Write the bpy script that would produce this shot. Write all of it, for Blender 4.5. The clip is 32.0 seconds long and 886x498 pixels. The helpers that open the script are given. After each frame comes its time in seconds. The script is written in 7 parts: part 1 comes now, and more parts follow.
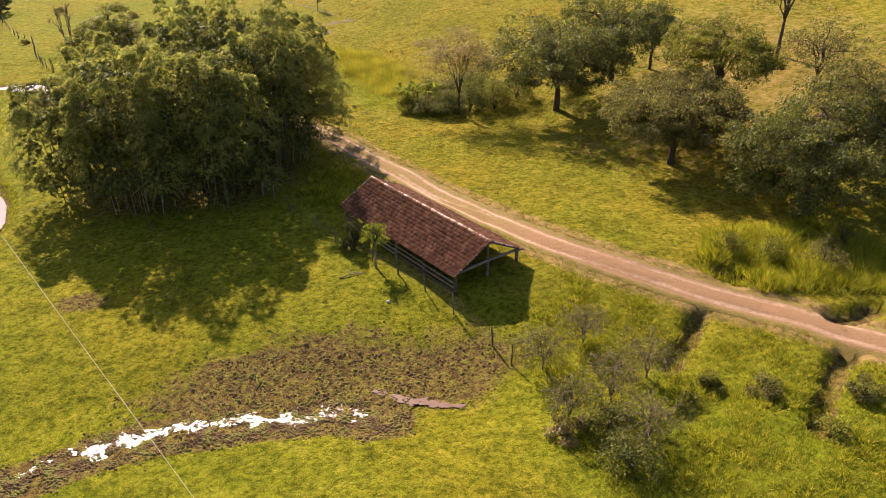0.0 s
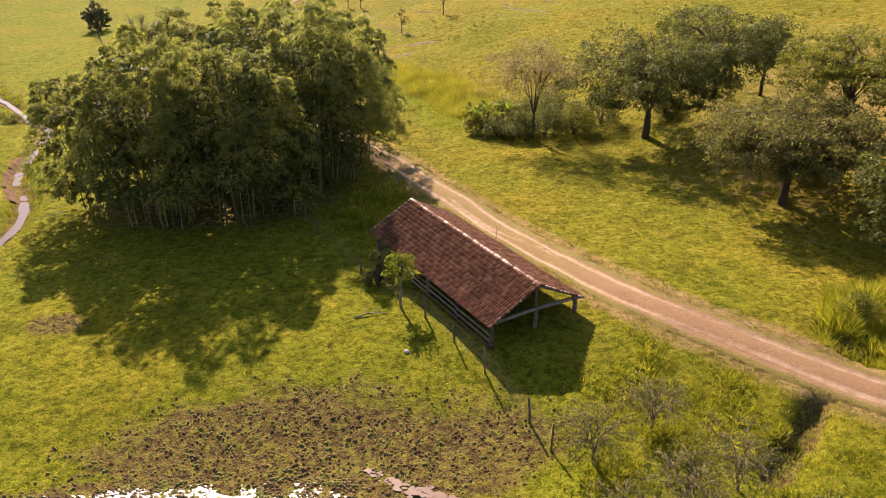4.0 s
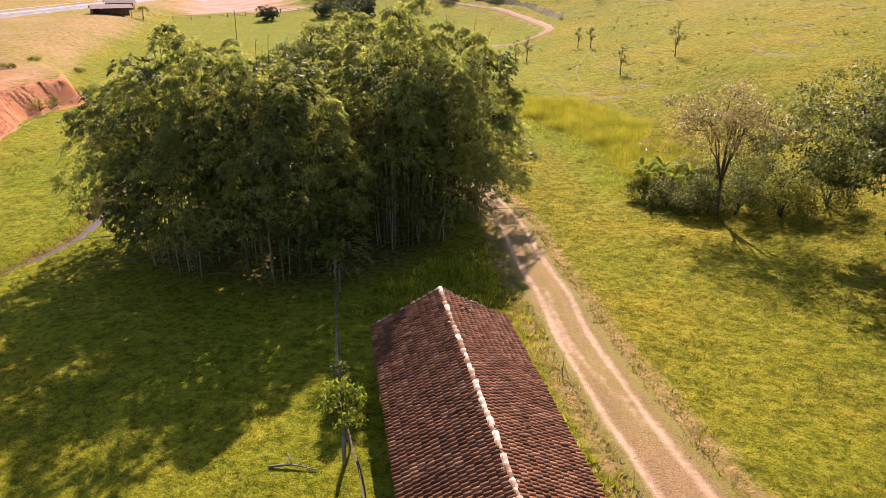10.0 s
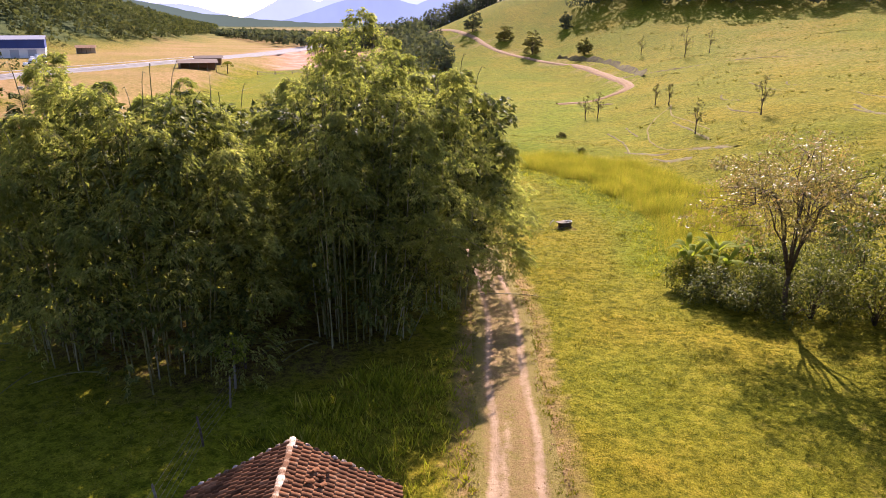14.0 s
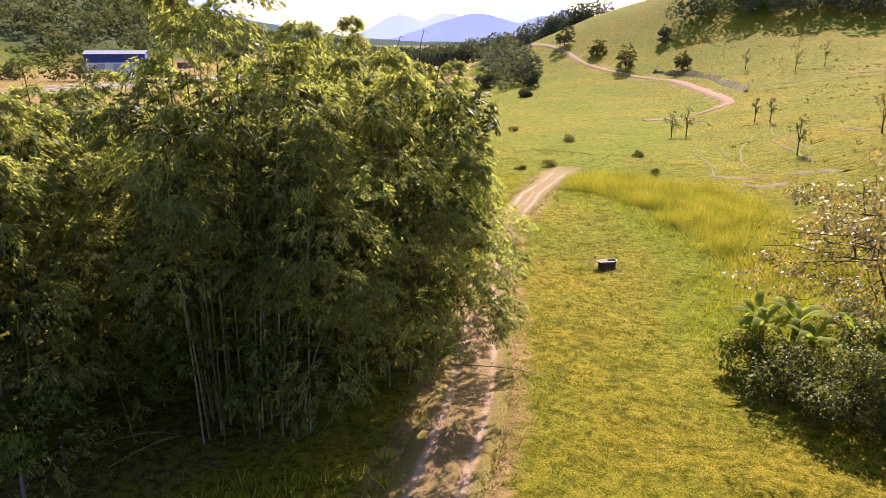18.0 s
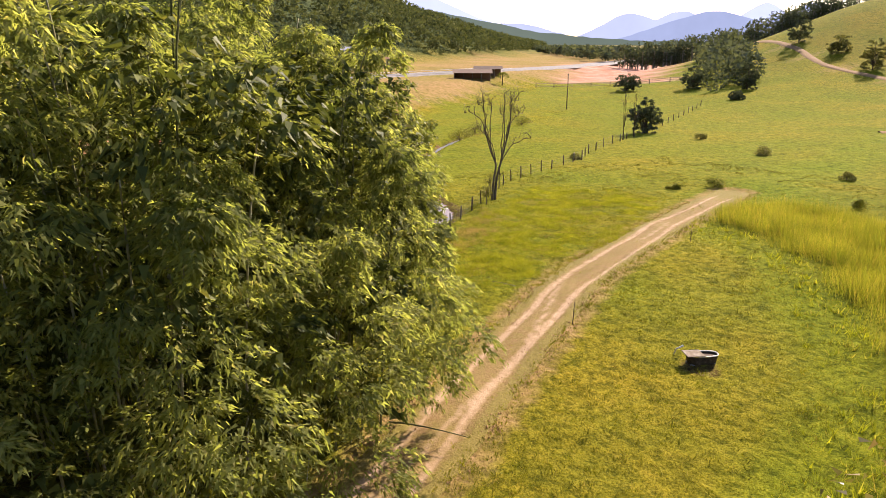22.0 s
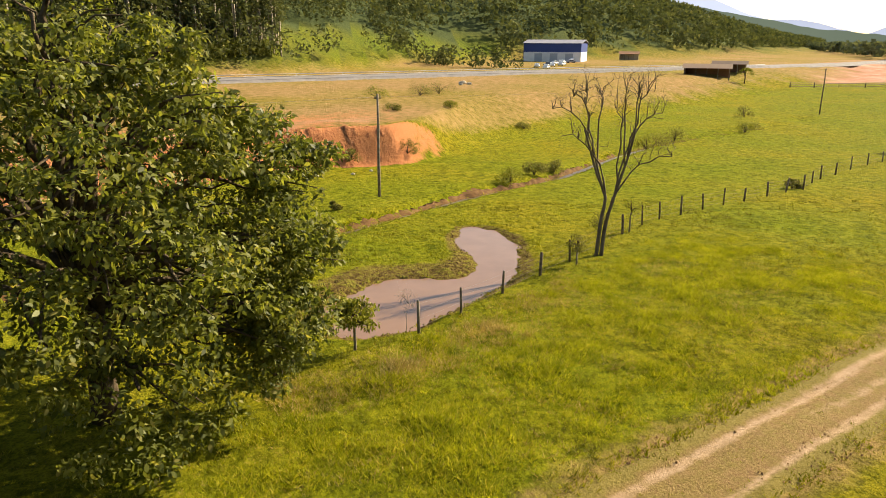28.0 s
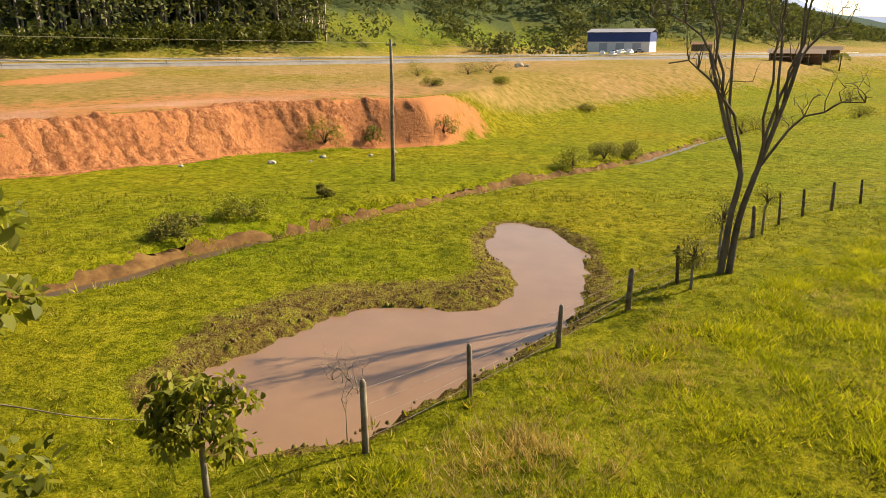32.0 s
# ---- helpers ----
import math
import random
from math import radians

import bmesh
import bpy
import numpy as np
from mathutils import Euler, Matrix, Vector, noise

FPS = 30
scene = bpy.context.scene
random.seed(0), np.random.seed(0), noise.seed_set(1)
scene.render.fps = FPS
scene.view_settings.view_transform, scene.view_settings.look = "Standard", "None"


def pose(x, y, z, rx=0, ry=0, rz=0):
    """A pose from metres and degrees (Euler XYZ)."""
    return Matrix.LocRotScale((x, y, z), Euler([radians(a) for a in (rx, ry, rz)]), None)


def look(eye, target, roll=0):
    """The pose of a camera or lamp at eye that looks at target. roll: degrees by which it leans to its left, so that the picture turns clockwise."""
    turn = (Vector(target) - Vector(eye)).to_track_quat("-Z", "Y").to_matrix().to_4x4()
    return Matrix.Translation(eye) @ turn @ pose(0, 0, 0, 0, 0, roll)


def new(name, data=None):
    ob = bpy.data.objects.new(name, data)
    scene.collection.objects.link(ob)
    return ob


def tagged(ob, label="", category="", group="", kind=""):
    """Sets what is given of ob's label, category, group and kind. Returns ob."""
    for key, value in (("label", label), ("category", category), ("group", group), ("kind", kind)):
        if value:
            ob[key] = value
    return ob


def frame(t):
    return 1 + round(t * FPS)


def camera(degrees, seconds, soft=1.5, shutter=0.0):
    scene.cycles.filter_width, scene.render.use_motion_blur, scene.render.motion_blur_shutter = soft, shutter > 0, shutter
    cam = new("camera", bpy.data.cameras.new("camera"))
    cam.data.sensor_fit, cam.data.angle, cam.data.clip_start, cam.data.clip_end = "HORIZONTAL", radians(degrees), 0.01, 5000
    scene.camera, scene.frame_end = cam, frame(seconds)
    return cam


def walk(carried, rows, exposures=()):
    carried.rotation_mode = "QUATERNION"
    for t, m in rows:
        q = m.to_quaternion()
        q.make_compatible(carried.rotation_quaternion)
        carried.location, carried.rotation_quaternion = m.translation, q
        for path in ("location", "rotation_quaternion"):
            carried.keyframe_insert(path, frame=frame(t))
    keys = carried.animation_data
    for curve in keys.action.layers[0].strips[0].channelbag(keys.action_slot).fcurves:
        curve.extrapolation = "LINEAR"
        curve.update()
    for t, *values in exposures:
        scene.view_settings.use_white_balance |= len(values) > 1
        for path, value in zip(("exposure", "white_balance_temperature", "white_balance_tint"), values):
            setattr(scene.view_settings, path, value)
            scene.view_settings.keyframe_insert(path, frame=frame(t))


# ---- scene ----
cam = camera(63.0, 32.0, soft=0.6)
METRES, EYE, TILT, LEAN, TURN = 125.0, 26.25, -28.0, 0.0, 0.0
ROWS = [
    (0.0, 0.0, 0.0, 0.0, -0.0, 0.0, 0.0),
    (0.5, 0.0029, 0.0099, -0.001, 0.85, 0.37, -0.47),
    (1.0, 0.0056, 0.0197, -0.0021, 1.7, 0.74, -0.94),
    (1.5, 0.0082, 0.0295, -0.003, 2.57, 1.1, -1.41),
    (2.0, 0.0109, 0.0394, -0.0038, 3.47, 1.42, -1.88),
    (2.5, 0.0139, 0.0494, -0.0035, 4.36, 1.75, -2.35),
    (3.0, 0.0167, 0.0595, -0.0016, 5.27, 2.04, -2.84),
    (3.5, 0.0196, 0.0698, 0.0004, 6.17, 2.34, -3.32),
    (5.5, 0.0346, 0.1149, 0.0103, 9.87, 3.53, -5.21),
    (6.0, 0.0392, 0.127, 0.0136, 10.85, 3.81, -5.71),
    (6.5, 0.0438, 0.1392, 0.017, 12.23, 4.01, -6.46),
    (7.0, 0.0487, 0.1517, 0.0207, 14.72, 4.1, -7.77),
    (7.5, 0.0538, 0.1645, 0.0248, 17.19, 4.09, -9.06),
    (8.0, 0.0585, 0.1776, 0.0289, 19.21, 4.13, -10.07),
    (8.5, 0.0628, 0.191, 0.0333, 21.23, 4.09, -11.04),
    (9.0, 0.0666, 0.2047, 0.0378, 23.26, 3.92, -12.02),
    (9.5, 0.0699, 0.2187, 0.0421, 25.11, 3.52, -12.85),
    (10.0, 0.0724, 0.2329, 0.0467, 26.18, 3.24, -13.38),
    (10.5, 0.0741, 0.2469, 0.0516, 27.06, 3.02, -13.74),
    (11.0, 0.0753, 0.2607, 0.0561, 27.93, 2.82, -14.14),
    (11.5, 0.0758, 0.2745, 0.0608, 28.81, 2.57, -14.51),
    (12.0, 0.0762, 0.2881, 0.0653, 29.75, 2.35, -14.84),
    (12.5, 0.0761, 0.3015, 0.0698, 30.65, 2.22, -15.23),
    (13.0, 0.0751, 0.3146, 0.0746, 31.52, 2.5, -15.66),
    (13.5, 0.074, 0.3272, 0.079, 32.44, 4.13, -16.05),
    (14.0, 0.0724, 0.3394, 0.0836, 33.34, 5.87, -16.46),
    (14.5, 0.0706, 0.3517, 0.0875, 34.27, 6.94, -16.77),
    (16.5, 0.0608, 0.4012, 0.1037, 38.05, 5.82, -18.3),
    (17.0, 0.058, 0.4144, 0.1088, 39.06, 5.51, -18.64),
    (17.5, 0.0552, 0.4281, 0.1141, 40.09, 5.19, -18.98),
    (18.0, 0.0524, 0.4425, 0.1199, 41.11, 4.87, -19.32),
    (18.5, 0.0491, 0.4573, 0.126, 42.16, 4.53, -19.62),
    (19.0, 0.0451, 0.473, 0.1325, 43.22, 4.16, -19.94),
    (19.5, 0.0402, 0.4893, 0.1394, 45.34, 3.41, -20.73),
    (20.0, 0.035, 0.5066, 0.1473, 49.08, 2.01, -22.02),
    (20.5, 0.0295, 0.5244, 0.1555, 52.24, 0.77, -23.0),
    (21.0, 0.0238, 0.5423, 0.1635, 54.3, -0.03, -23.59),
    (21.5, 0.0176, 0.5598, 0.1713, 56.27, -0.82, -24.03),
    (22.0, 0.0109, 0.577, 0.1786, 58.88, -1.83, -24.61),
    (22.5, 0.0037, 0.5936, 0.1859, 61.56, -2.95, -25.2),
    (23.0, -0.0045, 0.6095, 0.193, 64.23, -4.14, -25.79),
    (23.5, -0.0129, 0.6251, 0.1998, 66.74, -5.23, -26.21),
    (24.0, -0.0221, 0.6403, 0.2065, 68.9, -6.19, -26.55),
    (24.5, -0.0327, 0.6558, 0.2127, 70.38, -6.84, -26.7),
    (25.0, -0.0451, 0.6705, 0.2188, 71.79, -7.53, -26.93),
    (25.5, -0.0589, 0.6843, 0.2243, 73.16, -8.14, -27.12),
    (26.0, -0.0734, 0.6972, 0.2295, 74.58, -8.78, -27.29),
    (26.5, -0.0892, 0.7092, 0.2334, 75.95, -9.41, -27.45),
    (28.5, -0.1653, 0.7446, 0.2401, 81.53, -12.06, -27.94),
    (29.0, -0.1853, 0.7522, 0.2383, 82.8, -12.63, -27.98),
    (29.5, -0.2043, 0.7593, 0.2349, 84.0, -13.2, -28.03),
    (30.0, -0.2213, 0.7648, 0.2321, 84.71, -13.53, -28.05),
    (30.5, -0.2362, 0.7691, 0.23, 84.9, -13.64, -28.01),
    (31.0, -0.2495, 0.7731, 0.2277, 85.06, -13.74, -27.99),
    (31.5, -0.2604, 0.7765, 0.2257, 85.27, -13.85, -27.95),
    (32.0, -0.269, 0.7794, 0.2243, 85.47, -13.92, -27.95),
]
walk(cam, [(t, pose(0, 0, EYE, TILT, LEAN, TURN) @ pose(METRES * x, METRES * y, METRES * z, 90 + pitch, roll, yaw)) for t, x, y, z, yaw, pitch, roll in ROWS],
     exposures=[(0, 1.58, 6250, 34), (8, 1.74, 6100, 31), (13, 1.74, 5850, 33), (17, 1.82, 5750, 33), (20, 1.76, 5850, 29), (23, 1.55, 6400, 18), (26, 1.5, 6800, 10), (32, 1.46, 7300, 7)])

# ---- light ----
SUN_EL, SUN_AZ = 34.0, 26.0  # degrees; azimuth to the left of +y
to_sun = Vector((-math.sin(radians(SUN_AZ)) * math.cos(radians(SUN_EL)), math.cos(radians(SUN_AZ)) * math.cos(radians(SUN_EL)), math.sin(radians(SUN_EL))))
sun = new("sun", bpy.data.lights.new("sun", "SUN"))
sun.data.energy, sun.data.angle, sun.data.color = 5.0, radians(0.6), (1.0, 0.87, 0.66)
sun.matrix_world = look(to_sun * 300, (0, 0, 0))
world = bpy.data.worlds.new("sky")
scene.world = world
world.use_nodes = True
wn = world.node_tree.nodes
sky = wn.new("ShaderNodeTexSky")
sky.sky_type, sky.sun_disc = "NISHITA", False
sky.sun_elevation, sky.sun_rotation = radians(SUN_EL), radians(-SUN_AZ)
sky.air_density, sky.dust_density = 1.0, 1.2
wn["Background"].inputs["Strength"].default_value = 0.08
world.node_tree.links.new(sky.outputs["Color"], wn["Background"].inputs["Color"])

# ---- small tools ----
rng = np.random.default_rng(7)


def nmesh(name, V, F, smooth=False):
    """A mesh from arrays: vertices (n, 3) and faces (m, k)."""
    me = bpy.data.meshes.new(name)
    V, F = np.asarray(V, np.float32), np.asarray(F, np.int32)
    m, k = F.shape
    me.vertices.add(len(V))
    me.vertices.foreach_set("co", V.ravel())
    me.loops.add(m * k)
    me.loops.foreach_set("vertex_index", F.ravel())
    me.polygons.add(m)
    me.polygons.foreach_set("loop_start", np.arange(m, dtype=np.int32) * k)
    me.update(calc_edges=True)
    if smooth:
        me.polygons.foreach_set("use_smooth", np.ones(m, bool))
    return me


def merge(bits):
    Vs, Fs, n = [], [], 0
    for V, F in bits:
        Vs.append(V)
        Fs.append(np.asarray(F) + n)
        n += len(V)
    return np.concatenate(Vs), np.concatenate(Fs)


def part(name, mesh, material, parent=None, label="", at=None):
    """One mesh object, under a thing or a part."""
    if isinstance(mesh, bmesh.types.BMesh):
        me = bpy.data.meshes.new(name)
        mesh.to_mesh(me)
        mesh.free()
        mesh = me
    if material is not None and not mesh.materials:
        mesh.materials.append(material)
    ob = new(name, mesh)
    if parent is not None:
        ob.parent = parent
    if at is not None:
        ob.matrix_local = at
    if label:
        ob["label"] = label
    return ob


def tube(pts, radii, n=7, close=True):
    """A tapered tube along points, as arrays of vertices and quads."""
    pts = np.asarray(pts, float)
    radii = np.broadcast_to(np.asarray(radii, float), len(pts))
    tan = np.gradient(pts, axis=0)
    tan /= np.linalg.norm(tan, axis=1)[:, None] + 1e-9
    ref = np.where(np.abs(tan[:, 2:3]) > 0.9, [[1.0, 0, 0]], [[0, 0, 1.0]])
    a = np.cross(tan, ref)
    a /= np.linalg.norm(a, axis=1)[:, None] + 1e-9
    b = np.cross(tan, a)
    t = np.arange(n) * 2 * np.pi / n
    V = pts[:, None] + radii[:, None, None] * (np.cos(t)[None, :, None] * a[:, None] + np.sin(t)[None, :, None] * b[:, None])
    i, j = np.meshgrid(np.arange(len(pts) - 1), np.arange(n), indexing="ij")
    F = np.stack([i * n + j, i * n + (j + 1) % n, (i + 1) * n + (j + 1) % n, (i + 1) * n + j], -1).reshape(-1, 4)
    V = V.reshape(-1, 3)
    if close:
        k = len(pts) * n
        V = np.concatenate([V, pts[-1:] + tan[-1:] * radii[-1] * 0.3, pts[:1] - tan[:1] * radii[0] * 0.1])
        top = (len(pts) - 1) * n
        F = np.concatenate([F, [[top + q, top + (q + 1) % n, k, k] for q in range(n)], [[(q + 1) % n, q, k + 1, k + 1] for q in range(n)]])
    return V, F


def box(x0, x1, y0, y1, z0, z1, bevel=0.0):
    bm = bmesh.new()
    bmesh.ops.create_cube(bm, size=1)
    for v in bm.verts:
        v.co = Vector((x0 if v.co.x < 0 else x1, y0 if v.co.y < 0 else y1, z0 if v.co.z < 0 else z1))
    if bevel:
        bmesh.ops.bevel(bm, geom=bm.edges[:], offset=bevel, segments=1, affect="EDGES")
    return bm


def tris_from(V, F):
    """Quads with a doubled last corner turned to plain faces through bmesh-free triangles."""
    F = np.asarray(F)
    T = np.concatenate([F[:, [0, 1, 2]], F[F[:, 2] != F[:, 3]][:, [0, 2, 3]]])
    return V, T


def tube_mesh(name, bits, smooth=True):
    V, F = tris_from(*merge(bits))
    return nmesh(name, V, F, smooth)


def unit(v):
    return v / (np.linalg.norm(v, axis=-1, keepdims=True) + 1e-9)


def leaf_cards(c, d, length, width, fold=0.25, gen=rng, plain=False):
    """Folded kite leaves: centres, directions, lengths and widths to vertices and quads."""
    n = len(c)
    side = unit(np.cross(d, unit(gen.normal(size=(n, 3)) * 0.6 + [0, 0, 1.0])))
    up = np.cross(side, d)
    length, width = np.broadcast_to(length, n)[:, None], np.broadcast_to(width, n)[:, None]
    base, tip = c - d * length * 0.5, c + d * length * 0.5 - up * length * 0.12
    if plain:
        V = np.stack([base - side * width * 0.5, tip, base + side * width * 0.5], 1).reshape(-1, 3)
        return V, np.arange(n * 3).reshape(n, 3)
    mid = c - d * length * 0.08 + up * width * fold
    V = np.stack([base, mid - side * width * 0.5, tip, mid + side * width * 0.5], 1).reshape(-1, 3)
    return V, np.arange(n * 4).reshape(n, 4)


def oval_leaves(c, d, length, width, gen=rng):
    """Six-cornered oval leaves with a drooping tip."""
    n = len(c)
    side = unit(np.cross(d, unit(gen.normal(size=(n, 3)) * 0.6 + [0, 0, 1.0])))
    up = np.cross(side, d)
    L, W = length[:, None], (length * width)[:, None]
    V = np.stack([c - d * L * 0.5, c - d * L * 0.16 - side * W * 0.5 + up * W * 0.16, c + d * L * 0.2 - side * W * 0.42 + up * W * 0.12, c + d * L * 0.5 - up * L * 0.1, c + d * L * 0.2 + side * W * 0.42 + up * W * 0.12, c - d * L * 0.16 + side * W * 0.5 + up * W * 0.16], 1).reshape(-1, 3)
    return V, np.arange(n * 6).reshape(n, 6)


def ball(n, gen=rng, lo=0.0):
    v = unit(gen.normal(size=(n, 3)))
    return v * (lo + (1 - lo) * gen.random((n, 1)) ** (1 / 3))


def sm(a, b, x):
    t = np.clip((x - a) / (b - a), 0, 1)
    return t * t * (3 - 2 * t)


def hash2(i, j, s):
    h = np.sin(i * 127.1 + j * 311.7 + s * 74.7) * 43758.5453
    return h - np.floor(h)


def vnoise(x, y, s=0):
    """Smooth value noise from -1 to 1, over arrays."""
    i, j = np.floor(x), np.floor(y)
    u, v = x - i, y - j
    u, v = u * u * (3 - 2 * u), v * v * (3 - 2 * v)
    a = hash2(i, j, s) * (1 - u) + hash2(i + 1, j, s) * u
    b = hash2(i, j + 1, s) * (1 - u) + hash2(i + 1, j + 1, s) * u
    return 2 * (a * (1 - v) + b * v) - 1


def catmull(pts, step, closed=False):
    """Points at even steps on a smooth curve through the given ones."""
    p = np.asarray(pts, float)
    q = np.concatenate([p[-1:], p, p[:2]]) if closed else np.concatenate([2 * p[:1] - p[1:2], p, 2 * p[-1:] - p[-2:-1]])
    out = []
    for k in range(len(q) - 3):
        a, b, c, d = q[k:k + 4]
        m = max(2, int(np.linalg.norm(c - b) / step))
        t = (np.arange(m) / m)[:, None]
        out.append(0.5 * (2 * b + (c - a) * t + (2 * a - 5 * b + 4 * c - d) * t**2 + (3 * b - a - 3 * c + d) * t**3))
    if not closed:
        out.append(q[-2:-1])
    return np.concatenate(out)


def line_dist(x, y, pts):
    """Distance to a polyline, and the signed distance (plus: to its left)."""
    x, y = np.asarray(x, float), np.asarray(y, float)
    best, sign = np.full(x.shape, 1e9), np.ones(x.shape)
    for (ax, ay), (bx, by) in zip(pts[:-1], pts[1:]):
        dx, dy = bx - ax, by - ay
        t = np.clip(((x - ax) * dx + (y - ay) * dy) / (dx * dx + dy * dy), 0, 1)
        d = np.hypot(x - ax - t * dx, y - ay - t * dy)
        near = d < best
        best = np.where(near, d, best)
        sign = np.where(near, np.where(dx * (y - ay) - dy * (x - ax) >= 0, 1, -1), sign)
    return best, best * sign


def inside(x, y, poly):
    c = np.zeros(np.shape(x), bool)
    for (ax, ay), (bx, by) in zip(poly, np.roll(poly, -1, axis=0)):
        cross = ((ay > y) != (by > y)) & (x < (bx - ax) * (y - ay) / (by - ay + 1e-12) + ax)
        c ^= cross
    return c


# ---- the plan ----
ROAD = [(60, 12), (40, 26), (26.2, 35.1), (22, 38.3), (15.8, 41.9), (8.9, 47), (4, 53.2), (-3.4, 63.6), (-6.5, 68), (-11.5, 75.6), (-18.3, 84.1), (-23.6, 90.4), (-27.5, 95.6), (-31.8, 101.6), (-37.4, 112), (-42, 121), (-46, 129.5), (-48, 133.5)]
HILL_ROAD = [(-76, 203), (-70.5, 209), (-67, 215), (-66.4, 222), (-69.5, 229.5), (-87.3, 253), (-108.9, 276.4), (-128.9, 285), (-154.9, 298.2), (-183.8, 320.5), (-230, 350)]
FENCE = [(-32, 84), (-40, 93.5), (-44.8, 98.3), (-47, 100.6), (-50, 103.2), (-52.6, 105.8), (-56.3, 109.9), (-63.2, 115.7), (-68.7, 123), (-72.5, 130.5), (-76.4, 137.2), (-83, 144), (-95.8, 162.3), (-130, 215), (-150, 240)]
POND = [(-65.2, 103.9), (-64.5, 105.8), (-61.8, 106.7), (-58, 106.1), (-54.6, 105.1), (-52, 103.7), (-50.4, 102.3), (-48.3, 100.6), (-46.7, 98.9), (-46.1, 97.4), (-46.6, 95.8), (-47.8, 94.5), (-49.4, 93.9), (-51.4, 94.7), (-53.3, 96.2), (-54.8, 98.3), (-54.7, 100.2), (-54.4, 101.4), (-55.8, 102.7), (-58.2, 103.3), (-61.2, 102.8)]
STREAM = [(-34, 28), (-36, 42), (-38, 52), (-39.5, 58), (-43, 64), (-48.5, 70.5), (-54, 82), (-57.1, 88), (-62.4, 91.7), (-66.7, 96.1), (-73, 101.8), (-79, 107), (-88, 116.8), (-97, 124), (-109, 133.3), (-118, 143), (-127, 157), (-150, 190)]
PUDDLE = [(-23, 24.4), (-19.7, 27.2), (-17.5, 28.8), (-14.9, 29.9), (-11.9, 30.5), (-8.9, 31), (-5.8, 31.3), (-3.2, 30.4)]
GULLIES = [[(16.4, 38.8), (15.4, 37.0), (14.4, 35.6), (13.4, 34.0)], [(23.8, 34.4), (22.4, 33.0), (20.8, 30.8), (19.2, 28.2)], [(27.5, 39.0), (26.0, 38.3), (24.8, 38.2)], [(20.3, 42.6), (19.4, 43.4), (18.6, 44.6)]]
CLIFF = [(-50, 20), (-66, 54), (-79, 75), (-86.4, 83.2), (-93, 89.1), (-97, 96.4), (-99, 103.6), (-122, 121.5), (-147, 143), (-215, 220), (-300, 330)]
HIGHWAY = [(-90, -95), (-130, -25), (-165, 33), (-196, 90), (-227, 147), (-262, 215), (-330, 340), (-480, 560)]
WOODS = [(-95, -120), (-150, -20), (-190, 40), (-225, 85), (-290, 120), (-370, 170), (-400, 240), (-520, 400), (-800, 640), (-2600, 2000)]
POND_Z = -2.72
road_c, stream_c, pond_c, puddle_c = catmull(ROAD, 0.7), catmull(STREAM, 1.2), catmull(POND, 0.5, True), catmull(PUDDLE, 0.6)


def gauss(x, y, cx, cy, rx, ry, deg=0):
    a = radians(deg)
    u, v = (x - cx) * math.cos(a) + (y - cy) * math.sin(a), -(x - cx) * math.sin(a) + (y - cy) * math.cos(a)
    return np.exp(-(u / rx) ** 2 - (v / ry) ** 2)


def lay(x, y):
    """The lie of the land, with no small relief."""
    z = 0.66 + 0.0373 * np.maximum(x, -110) - 0.0076 * np.clip(y, 0, 220)
    z = z + 0.8 * gauss(x, y, 10, 48, 12, 9) - 0.55 * gauss(x, y, -16, 95, 16, 16) - 1.3 * gauss(x, y, -8, 32.5, 22, 6, 8)
    d = 0.85 * (x + 5) + 0.53 * (y - 105)
    z = z + 15.6 * (1 - np.exp(-np.maximum(d, 0) / 60)) + 60 * sm(60, 420, d)
    z = z + 34 * gauss(x, y, -130, 430, 120, 120) + 15 * gauss(x, y, -195, 400, 55, 70)
    return z


